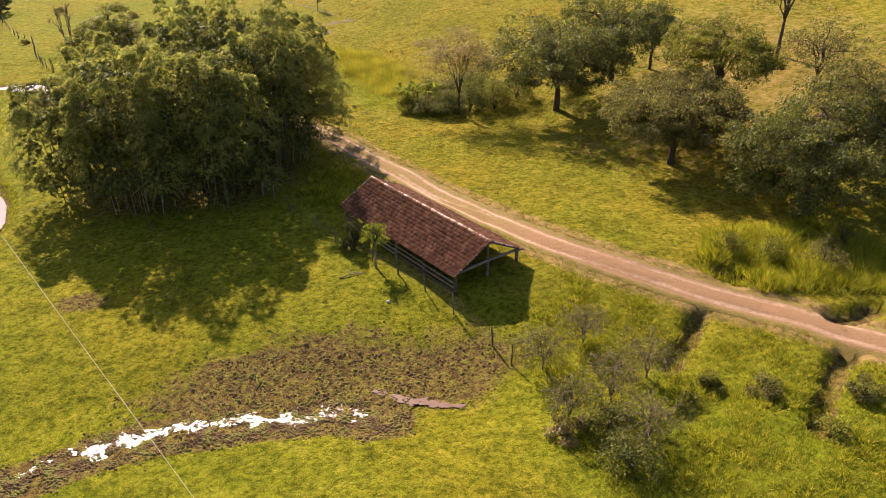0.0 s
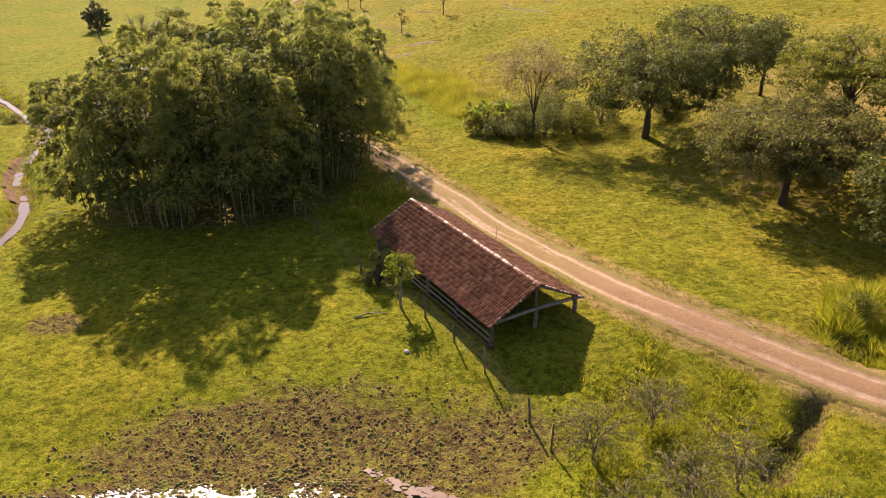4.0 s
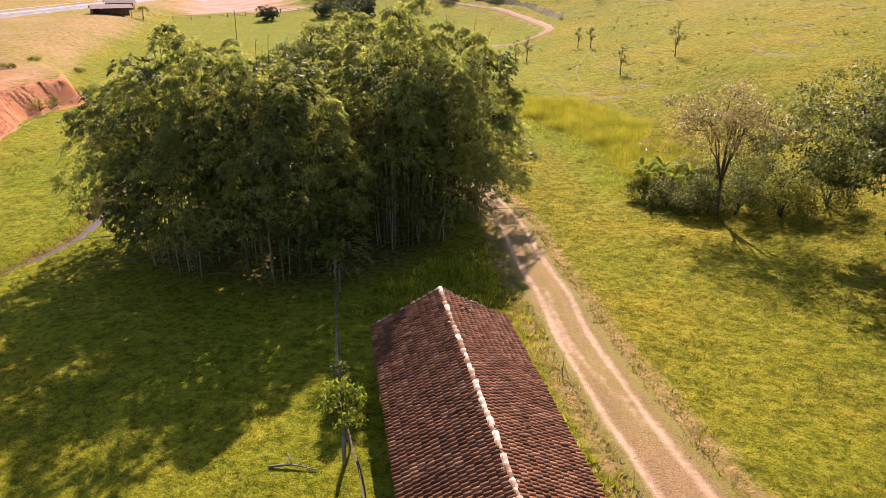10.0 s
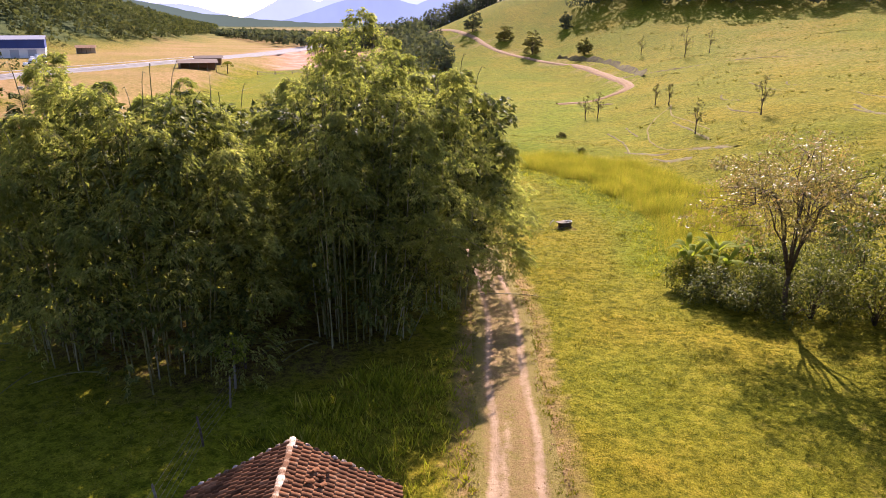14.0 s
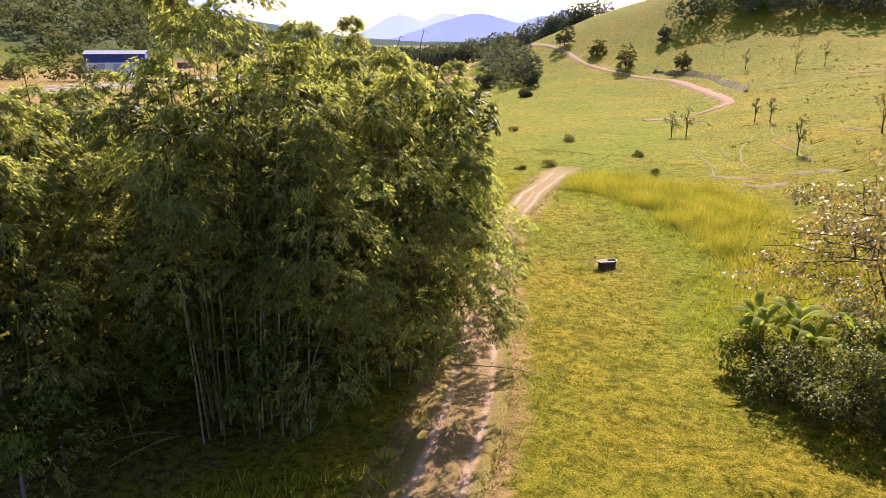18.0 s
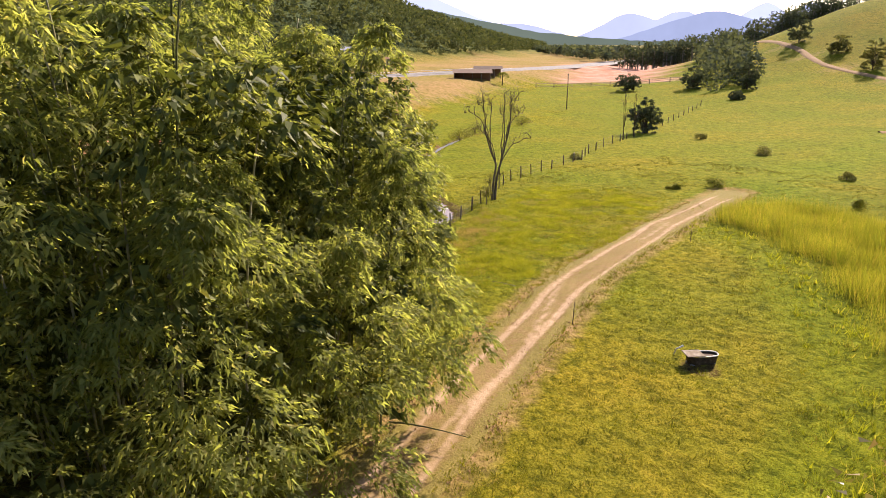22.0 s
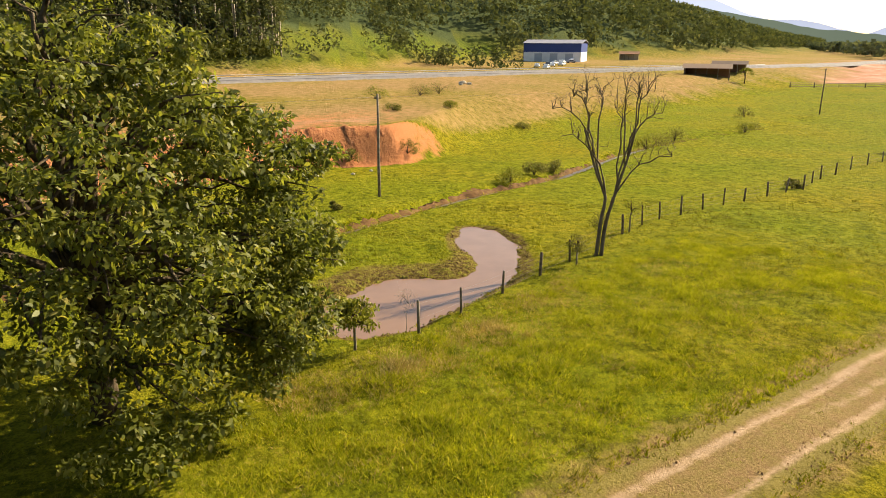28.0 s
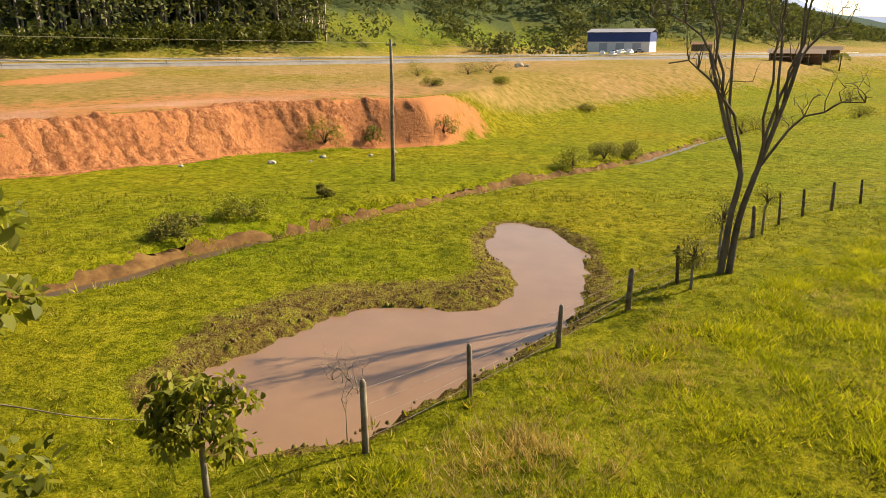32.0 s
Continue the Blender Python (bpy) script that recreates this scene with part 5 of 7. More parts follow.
def pasture():
    gen = np.random.default_rng(300)
    x, y = scatter(210000, -74, 32, 23, 140, gen)
    # denser where the way passes low over the field
    near = line_dist(x, y, [(4, 40), (-2, 66), (-16, 92), (-44, 108)])[0]
    keep = free(x, y) & (gen.random(len(x)) < np.clip(1.2 - near / 36, 0.2, 1)) & (gen.random(len(x)) > 0.5 * mud_mask(x, y))
    x, y = x[keep], y[keep]
    clump = vnoise(x / 0.42, y / 0.42, 2) * 0.65 + vnoise(x / 2.3, y / 2.3, 41) * 0.35
    x, y, clump = x[clump > -0.3], y[clump > -0.3], clump[clump > -0.3]
    tall = 0.05 + 0.12 * np.clip(clump + 0.3, 0, 1) + 0.03 * gen.random(len(x))
    return blades("pasture_grass", "short tufted yellowish green pasture grass", x, y, ground_z(x, y) - 0.02, tall, 4, M_GRASS, gen, 0.6, 0.26, wide=0.4)


def tall_grass(name, label, n, poly, hmin, hmax, per, mat, seed, lean=0.5, width=0.13, gap=1.5):
    gen = np.random.default_rng(seed)
    P = np.array(poly, float)
    x, y = scatter(n, P[:, 0].min(), P[:, 0].max(), P[:, 1].min(), P[:, 1].max(), gen)
    keep = inside(x, y, P) & free(x, y, gap)
    x, y = x[keep], y[keep]
    m = 0.5 + 0.5 * vnoise(x / 1.3, y / 1.3, seed)
    edge = line_dist(x, y, np.concatenate([P, P[:1]]))[0]
    soft = sm(-0.6, 2.4, edge + 1.2 * vnoise(x / 2.1, y / 2.1, seed + 1))
    keep = gen.random(len(x)) < (0.35 + 0.65 * m) * soft
    m = m * (0.4 + 0.6 * soft)
    x, y, m = x[keep], y[keep], m[keep]
    tall = (hmin + (hmax - hmin) * m) * gen.uniform(0.75, 1.15, len(x))
    return blades(name, label, x, y, ground_z(x, y) - 0.03, tall, per, mat, gen, lean, width)


def tussocks():
    """Scattered darker tussocks that the cattle leave standing."""
    gen = np.random.default_rng(330)
    x, y = scatter(80000, -74, 40, 24, 150, gen)
    m = 0.7 * vnoise(x / 1.1, y / 1.1, 43) + 0.5 * vnoise(x / 4.0, y / 4.0, 44) + 0.4 * vnoise(x / 13.0, y / 13.0, 47)
    k = free(x, y, 2.0) & (m > 0.3) & (mud_mask(x, y) < 0.3)
    x, y = x[k], y[k]
    tall = gen.uniform(0.1, 0.26, len(x))
    return blades("tussocks", "darker grass tussocks dotted over the pasture", x, y, ground_z(x, y) - 0.02, tall, 9, M_TUSSOCK, gen, 0.6, 0.15, wide=0.4)


M_TUSSOCK = foliage("dark tussock grass", (0.07, 0.074, 0.009), (0.17, 0.155, 0.016), (0.26, 0.19, 0.05), rough=0.7, trans=0.3, dry_amount=0.2)
tussocks()
pasture()
gen = np.random.default_rng(340)
hx, hy = scatter(16000, -190, 60, 105, 330, gen)
hd = 0.85 * (hx + 5) + 0.53 * (hy - 105)
hk = (hd > 2) & (vnoise(hx / 5, hy / 3, 45) + 0.6 * vnoise(hx / 19, hy / 13, 46) > 0.35) & (line_dist(hx, hy, HILL_ROAD)[0] > 3)
blades("hill_scrub", "rough tussocks and low scrub on the hill side", hx[hk], hy[hk], ground_z(hx[hk], hy[hk]) - 0.05, gen.uniform(0.25, 0.7, hk.sum()), 6, M_TUSSOCK, gen, 0.9, 0.3)
tall_grass("bank_grass", "long lush grass on the bank by the fence", 125000, [(-58, 112.5), (-50.5, 104), (-45, 98.5), (-40, 93), (-35, 88), (-29, 90), (-33, 101), (-40, 114), (-48, 126), (-62, 122), (-60, 115)], 0.05, 0.33, 7, M_LUSH, 301, 0.75, 0.12)
tall_grass("bank_hay", "dry brownish grass among the lush bank grass", 16000, [(-57, 112), (-50.5, 104), (-45, 98.5), (-40, 93), (-35, 88), (-29, 90), (-33, 101), (-40, 114), (-48, 126)], 0.06, 0.26, 6, M_STRAW, 309, 0.8, 0.09)
tall_grass("bank_straw", "dry straw-coloured grass along the fence", 15000, [(-53.5, 107.5), (-47.5, 101.3), (-43.5, 97), (-40.5, 92.5), (-37, 94), (-41.5, 100.5), (-48, 107)], 0.2, 0.42, 7, M_STRAW, 302, 0.6, 0.06)
tall_grass("slope_grass", "long bright green grass on the road bank", 42000, [(5, 41), (8.5, 44.8), (15, 40), (22, 36.4), (32, 29), (34, 14), (8, 14), (6, 28), (4, 34)], 0.15, 0.5, 6, M_LUSH, 303, 0.7, 0.13)
tall_grass("verge_grass", "long grass between the shed and the lane", 5200, [(5.6, 45.4), (-5.8, 57), (-11.5, 60.5), (-11, 72), (-5.5, 64.5), (1, 55.2), (6, 48.5)], 0.25, 0.6, 6, M_LUSH, 304)
tall_grass("grove_grass", "weeds at the edge of the bamboo", 3600, [(-6, 55.5), (-12.5, 57), (-13, 66), (-10.5, 71), (-7.8, 66)], 0.35, 0.9, 6, M_LUSH, 305)
tall_grass("marsh_rim", "bright green wet grass round the reeds", 7000, [(-41, 118), (-27, 112), (-14.5, 99.5), (-10.5, 90), (-7, 86), (-4, 88), (-7, 93), (-10.5, 102), (-24, 115.5), (-38, 121)], 0.25, 0.6, 6, M_LUSH, 306)
tall_grass("reeds", "tall yellow-green reeds in the marshy hollow", 62000, [(-39, 120), (-26, 115), (-13, 102.5), (-8.5, 93), (-4, 89), (1, 94), (-3, 104), (-11, 117), (-22, 128), (-37, 131), (-43, 126)], 0.8, 1.8, 6, M_REED, 307, 0.26, 0.018)
tall_grass("scrub", "tangled yellow-green scrub grass beside the lane", 12000, [(17.5, 44), (21, 41), (31, 40), (34, 46), (29, 51), (20, 50)], 0.5, 1.3, 7, M_LUSH, 308, 0.6, 0.06)


def ditch_grass():
    """Grass that leans over the edges of the stream."""
    gen = np.random.default_rng(312)
    c = catmull([p for p in STREAM if 40 < p[1] < 150], 0.05)
    tn = unit(np.gradient(c, axis=0))
    k = gen.integers(0, len(c), 6500)
    s = gen.choice([-1, 1], 6500) * gen.uniform(0.42, 1.3, 6500)
    x, y = c[k, 0] - tn[k, 1] * s, c[k, 1] + tn[k, 0] * s
    keep = vnoise(x / 1.6, y / 1.6, 78) > np.where(s > 0, 0.32, -0.25)
    x, y = x[keep], y[keep]
    return blades("ditch_grass", "grass leaning over the stream banks", x, y, ground_z(x, y) - 0.02, gen.uniform(0.15, 0.36, len(x)), 6, M_LUSH, gen, 0.8, 0.16)


ditch_grass()


def clod_field(name, label, category, P, r, z, mat, gen):
    """Many small five-sided clods, as one object."""
    n = len(P)
    a = np.arange(5) * 2 * np.pi / 5
    rad = gen.uniform(0.7, 1.3, (n, 5)) * r[:, None]
    rot = gen.uniform(0, 6, (n, 1))
    base = np.stack([P[:, :1] + rad * np.cos(a + rot), P[:, 1:] + rad * np.sin(a + rot), np.repeat(z[:, None] - 0.03, 5, 1)], -1)
    topp = np.stack([P[:, :1] + 0.5 * rad * np.cos(a + rot + 0.3), P[:, 1:] + 0.5 * rad * np.sin(a + rot + 0.3), z[:, None] + (r * gen.uniform(0.35, 0.75, n))[:, None] * gen.uniform(0.7, 1.2, (n, 5))], -1)
    cap = np.stack([P[:, 0], P[:, 1], z + r * 0.6], -1)[:, None]
    V = np.concatenate([base, topp, cap], 1)
    f = []
    for k in range(5):
        k2 = (k + 1) % 5
        f += [(k, k2, 5 + k2), (k, 5 + k2, 5 + k), (5 + k, 5 + k2, 10)]
    F = np.array(f)[None] + (np.arange(n) * 11)[:, None, None]
    ob = part(name, nmesh(name, V.reshape(-1, 3), F.reshape(-1, 3)), mat)
    return tagged(ob, label, category, kind="stuff")


def mud_clods():
    """Trampled clods of dark mud in the wet ground."""
    gen = np.random.default_rng(310)
    spots = []
    for x0, x1, y0, y1, n in ((-20, 7, 26, 42, 9000), (-64, -44, 92, 109, 6000), (-28, -22, 40, 45, 500)):
        x, y = scatter(n, x0, x1, y0, y1, gen)
        m = mud_mask(x, y)
        k = (gen.random(n) < (m - 0.25) * 1.1) & ~inside(x, y, pond_c)
        spots.append(np.stack([x[k], y[k]], -1))
    # clods that stand out of the shallow water
    pk = puddle_c[gen.integers(0, len(puddle_c), 9000)] + gen.normal(0, 0.8, (9000, 2))
    pk = pk[vnoise(pk[:, 0] / 0.8, pk[:, 1] / 0.8, 77) > -0.12]
    spots.append(pk)
    P = np.concatenate(spots)
    n = len(P)
    r = gen.uniform(0.04, 0.12, n)
    r[P[:, 1] > 60] *= 0.6
    r[-len(pk):] = gen.uniform(0.05, 0.13, len(pk))
    z = ground_z(P[:, 0], P[:, 1])
    z[-len(pk):] = np.maximum(z[-len(pk):], height(pk[:, 0], pk[:, 1]) - 0.04)
    return clod_field("mud_clods", "dark trampled mud clods with hoof marks", "mud", P, r, z, M_CLOD, gen)


M_CLOD = mottled("dark wet mud", [(0.3, (0.06, 0.036, 0.016)), (0.48, (0.1, 0.066, 0.024)), (0.58, (0.13, 0.125, 0.024))], 1.2, 0.85, 20, 0.02)
mud_clods()


def banana(x, y, h, seed):
    gen = np.random.default_rng(seed)
    thing = new("banana_plant")
    thing.location = (x, y, gz(x, y))
    tagged(thing, "banana plant with broad drooping leaves", "banana plant", "bananas at the marsh")
    part("stem", tube_mesh("stem", [tube([(0, 0, -0.1), (0.05, 0, h * 0.45), (0.02, 0.05, h * 0.6)], [0.13, 0.11, 0.07], 7)]), M_LEAF2, thing)
    for k in range(8):
        a = k * 2.4 + gen.uniform(-0.3, 0.3)
        L = gen.uniform(1.5, 2.3)
        t = np.linspace(0, 1, 8)
        up = gen.uniform(0.7, 1.5)
        rad = 0.05 + L * t * 0.8
        z = h * 0.58 + L * (up * t - 0.95 * t**2)
        w = 0.17 * np.sin(np.clip(t * 1.1, 0, 1) * np.pi) ** 0.6 + 0.02
        c, s = math.cos(a), math.sin(a)
        V = np.concatenate([np.stack([rad * c - q * w * s, rad * s + q * w * c, z - abs(q) * w * 0.35], -1) for q in (-1, 0, 1)])
        F = np.array([(q * 8 + i, q * 8 + i + 1, (q + 1) * 8 + i + 1, (q + 1) * 8 + i) for q in range(2) for i in range(7)])
        part("leaf", nmesh("leaf", V, F, True), M_BANANA, thing)


for k, (x, y, h) in enumerate([(-4.4, 87.0, 3.4), (-3.2, 87.8, 3.8), (-2.2, 86.8, 3.2), (-5.2, 88.4, 3.0), (-1.0, 88.0, 3.6), (-3.8, 89.4, 3.4), (0.4, 87.4, 3.0)]):
    banana(x, y, h, 320 + k)


def road_clods():
    """Loose crumbs of dry earth along the edges and the middle of the lane."""
    gen = np.random.default_rng(316)
    tn = unit(np.gradient(road_c, axis=0))
    k = gen.integers(0, len(road_c), 9000)
    s = np.where(gen.random(9000) < 0.7, gen.choice([-1, 1], 9000) * gen.normal(1.5, 0.25, 9000), gen.normal(0, 0.25, 9000))
    P = np.stack([road_c[k, 0] - tn[k, 1] * s, road_c[k, 1] + tn[k, 0] * s], -1) + gen.normal(0, 0.2, (9000, 2))
    P = P[(vnoise(P[:, 0] / 1.4, P[:, 1] / 1.4, 79) > -0.1) & (P[:, 1] < 125)]
    m = mottled("dry crumbled earth", [(0.3, (0.15, 0.09, 0.04)), (0.5, (0.24, 0.145, 0.065)), (0.7, (0.32, 0.2, 0.1))], 3.0, 0.95, 20, 0.02)
    r = gen.uniform(0.015, 0.045, len(P))
    clod_field("road_crumbs", "loose crumbs of dry earth along the lane", "earth", P, r, height(P[:, 0], P[:, 1]) + 0.07 * vnoise(P[:, 0] / 3.1, P[:, 1] / 3.1, 1) + 0.01, m, gen)
    # tufts that grow on the shoulders and between the ruts
    s = np.where(gen.random(5200) < 0.75, gen.choice([-1, 1], 5200) * gen.normal(1.65, 0.25, 5200), gen.normal(0, 0.16, 5200))
    k = gen.integers(0, len(road_c), 5200)
    x, y = road_c[k, 0] - tn[k, 1] * s + gen.normal(0, 0.15, 5200), road_c[k, 1] + tn[k, 0] * s + gen.normal(0, 0.15, 5200)
    keep = (vnoise(x / 1.9, y / 1.9, 80) > np.where(np.abs(s) > 1, -0.35, 0.15)) & (y < 125)
    x, y = x[keep], y[keep]
    blades("verge_tufts", "short tufts of grass on the lane shoulders", x, y, height(x, y) + 0.07 * vnoise(x / 3.1, y / 3.1, 1), gen.uniform(0.06, 0.16, len(x)), 6, M_GRASS, gen, 0.7, 0.16)


road_clods()

# ---- fences, poles, pond side ----
M_PALE_BARK = mottled("pale bark", [(0.3, (0.1, 0.08, 0.06)), (0.7, (0.3, 0.26, 0.2))], 1, 0.9, 10, 0.02)
M_BARE = mottled("grey-brown bare bark", [(0.3, (0.06, 0.045, 0.03)), (0.7, (0.19, 0.15, 0.105))], 1, 0.9, 10, 0.02)


def fence(name, label, pts, wires, h=1.25, r=0.055, seed=1, lean=3.0, wire_r=0.006):
    """Posts at the points given, strung with wire."""
    gen = np.random.default_rng(seed)
    thing = new(name)
    tagged(thing, label, "fence")
    heads = []
    for x, y in pts:
        z = gz(x, y)
        hh = h * gen.uniform(0.88, 1.12)
        lx, ly = gen.normal(0, lean, 2) * 0.017 * hh
        rr = r * gen.uniform(0.8, 1.2)
        p = np.array([(x, y, z - 0.3), (x + lx * 0.5 + 0.01, y + ly * 0.5, z + hh * 0.5), (x + lx, y + ly, z + hh - 0.06), (x + lx + 0.01, y + ly, z + hh)])
        part("post", tube_mesh("post", [tube(p, [rr * 1.1, rr, rr * 0.95, rr * 0.45], 7)], False), M_WOOD, thing)
        heads.append((np.array([x, y, z]), np.array([lx, ly, hh])))
    for k in range(wires):
        f = (k + 0.8) / wires * 0.92
        run = [b + v * f for b, v in heads]
        path = [run[0]]
        for a, b in zip(run[:-1], run[1:]):
            path += [(a + b) / 2 - [0, 0, 0.03], b]
        part("wire", tube_mesh("wire", [tube(path, wire_r, 3, False)]), M_WIRE, thing)
    return thing


M_WIRE = mottled("rusty fence wire", [(0.3, (0.1, 0.07, 0.05)), (0.7, (0.25, 0.2, 0.16))], 5, 0.6, 20, 0.002)
pond_posts = [(-45.2, 98.6), (-47.2, 100.7), (-50, 103.2), (-52.6, 105.8), (-55, 108.2), (-58.8, 111.6), (-61.4, 113.9), (-63.6, 116.2), (-65.2, 118.2), (-66.8, 120.6), (-68.8, 123.4), (-70.4, 126), (-71.8, 128.6), (-73.3, 131.6), (-75, 134.4), (-76.6, 137.2), (-79.4, 140), (-82.2, 142.9), (-85, 146.6), (-88, 150.6), (-91, 155), (-93.6, 159), (-96, 162.6)]
fence("pond_fence", "weathered wooden post fence with sagging wire by the pond", pond_posts, 4, 1.3, 0.07, 5)
far_posts = [(-96 - 3.1 * k, 162.6 + 4.7 * k) for k in range(1, 14)]
fence("meadow_fence", "distant line of grey wooden fence posts", far_posts, 2, 1.25, 0.08, 6)
shed_posts = [(4.1, 35.2), (3.1, 36.9), (0.7, 40.0), (-1.2, 42.4), (-3.2, 44.9), (-5.2, 46.8), (-8.4, 50.4), (-10.4, 53.0), (-13.2, 56.6), (-15.1, 59.3), (-17.7, 62.2)]
fence("shed_fence", "old wire fence of crooked posts along the shed", shed_posts, 5, 1.5, 0.05, 7, 5.0)
for k, (x, y) in enumerate([(0.05, 55.6), (-25.55, 95.9), (-34.6, 113.5)]):
    st = new("marker_stick")
    st.location = (x, y, gz(x, y))
    tagged(st, "thin upright stick beside the dirt lane", "stick", "lane sticks")
    part("shaft", tube_mesh("shaft", [tube([(0, 0, -0.2), (0.04, 0.02, 0.6), (0.02, 0.05, 1.15)], [0.022, 0.02, 0.014], 5)]), M_WOOD, st)
    part("tip", tube_mesh("tip", [tube([(0.02, 0.05, 1.15), (0.06, 0.07, 1.25)], [0.014, 0.006], 5)]), M_WOOD, st)


def pole(x, y, h, label, r=0.13):
    thing = new("utility_pole")
    thing.location = (x, y, gz(x, y))
    tagged(thing, label, "utility pole", "power line poles")
    part("pole", tube_mesh("pole", [tube([(0, 0, -0.4), (0.04, 0, h * 0.35), (0.12, 0.02, h * 0.7), (0.06, 0, h)], [r, r * 0.92, r * 0.8, r * 0.66], 8)]), M_WOOD, thing)
    bracket = part("bracket", box(-0.03, 0.03, -0.3, 0.3, h - 0.35, h - 0.27, 0.005), M_WOOD, thing)
    for s in (-0.22, 0.22):
        part("insulator", tube_mesh("insulator", [tube([(0, s, h - 0.27), (0, s, h - 0.2), (0, s, h - 0.12)], [0.03, 0.045, 0.02], 7)]), M_CONCRETE, bracket)
    return thing


pole(-78.3, 99.2, 8.5, "leaning wooden power pole in the meadow")
pole(-153, 193, 9.0, "distant wooden power pole in the meadow")
pole(21.7, -18, 9.0, "wooden power pole at the end of the cable")
cable = new("power_cable")
tagged(cable, "thin overhead power cable between wooden poles", "cable")
A, B = np.array([-78.2, 99.2, gz(-78.3, 99.2) + 8.3]), np.array([21.7, -18, gz(21.7, -18) + 8.7])
t = np.linspace(0, 1, 40)[:, None]
M_CABLE = mottled("bare bright cable", [(0.3, (0.2, 0.17, 0.12)), (0.7, (0.32, 0.28, 0.2))], 5, 0.4, 20, 0.001)
part("strand", tube_mesh("strand", [tube(A + (B - A) * t - np.array([0, 0, 1.0]) * (3.2 * t * (1 - t)), 0.01, 5, False)]), M_CABLE, cable)
C = np.array([-153, 193, gz(-153, 193) + 8.7])
part("strand", tube_mesh("strand", [tube(A + (C - A) * t - np.array([0, 0, 1.0]) * (4.5 * t * (1 - t)), 0.008, 5, False)]), M_WIRE, cable)


# the bare tree by the fence: two stems from one foot
def bare_tree(x, y, seed, stems, label, name="bare_tree", r=0.17, twigs=5, mat=None, fine=1.0):
    gen = np.random.default_rng(seed)
    thing = new(name)
    thing.location = (x, y, gz(x, y))
    tagged(thing, label, "tree")
    for path, forks in stems:
        p = catmull(np.array(path, float), 0.45)
        part("stem", tube_mesh("stem", [tube(p, np.linspace(r, r * 0.42, len(p)), 8)]), mat or M_BARK, thing)
        for f, tip, rr in forks:
            s = p[int(f * (len(p) - 1))]
            b = arc(s, np.array(tip, float), 0.35, 8, 0.07, gen)
            bits = [tube(b, np.linspace(r * rr, 0.02 * fine, 8), 6)]
            for q in range(twigs):
                s2 = b[int(gen.integers(3, 8))]
                e2 = s2 + (gen.normal(0, 1, 3) * [0.45, 0.45, 0.25] + [0, 0, gen.uniform(0.3, 0.9)]) * min(1.0, 0.3 + fine)
                tw = arc(s2, e2, 0.1, 5, 0.05, gen)
                bits.append(tube(tw, np.linspace(0.022, 0.007, 5) * fine, 4))
                for _ in range(2):
                    s3 = tw[int(gen.integers(2, 5))]
                    bits.append(tube([s3, s3 + gen.normal(0, 0.16, 3) + [0, 0, 0.15], s3 + gen.normal(0, 0.2, 3) + [0, 0, 0.35]], np.array([0.009, 0.007, 0.004]) * fine, 3))
            part("branch", tube_mesh("branch", bits), mat or M_BARK, thing)
    return thing


# coordinates: x away from the lane, y along the fence to the far end, z up
bare_tree(-56.3, 110.3, 350, [
    ([(0, -0.1, -0.3), (0.05, 0.05, 2.2), (0.1, 0.2, 3.4), (0, -0.3, 4.6), (0, -0.8, 6.0), (0, -1.2, 7.2)], [(0.5, (0.3, -2.6, 6.9), 0.5), (0.62, (-0.6, -2.9, 8.3), 0.45), (0.7, (-0.5, -0.2, 9.0), 0.45), (0.8, (0.5, -2.1, 9.0), 0.4), (0.95, (-0.2, -1.2, 9.2), 0.35)]),
    ([(0.1, 0.15, -0.3), (0, 0.35, 1.8), (0, 0.75, 3.4), (0, 1.1, 4.6), (0, 1.5, 6.0), (0.1, 1.7, 7.2)], [(0.4, (0.6, 3.7, 5.7), 0.45), (0.55, (-0.4, 3.4, 8.0), 0.5), (0.62, (0.4, 0.3, 8.4), 0.4), (0.75, (0.3, 0.9, 9.2), 0.4), (0.85, (-0.3, 2.8, 9.2), 0.4), (0.95, (0, 1.8, 9.3), 0.35)]),
], "tall bare grey tree with two stems by the fence", r=0.13, twigs=11, mat=M_BARE)


def sapling(x, y, h, w, label, mat, seed, leaf=0.2, n=26, per=14, name="sapling"):
    gen = np.random.default_rng(seed)
    thing = new(name)
    thing.location = (x, y, gz(x, y))
    tagged(thing, label, "sapling")
    p = arc((0, 0, -0.15), (0.05, 0.03, h * 0.62), 0.1, 6, 0.015, gen)
    part("trunk", tube_mesh("trunk", [tube(p, np.linspace(0.06, 0.035, 6) * (0.4 + 0.3 * h), 6)]), M_PALE_BARK, thing)
    c = ball(n, gen, 0.45) * [w * 0.46, w * 0.46, h * 0.26] * gen.uniform(0.7, 1.25, (n, 1)) + [0, 0, h * 0.74]
    part("branchwork", tube_mesh("branchwork", [tube(arc(p[-2], q, 0.08, 4), [0.02, 0.015, 0.01, 0.006], 4) for q in c]), M_BARK, thing)
    V, F = plume_leaves(c, w * 0.14 + 0.06, per * 2, gen, leaf * 0.68, 0.4, 0.8, 0.7, 0.1, True)
    part("foliage", nmesh("foliage", V, F), mat, thing)
    return thing


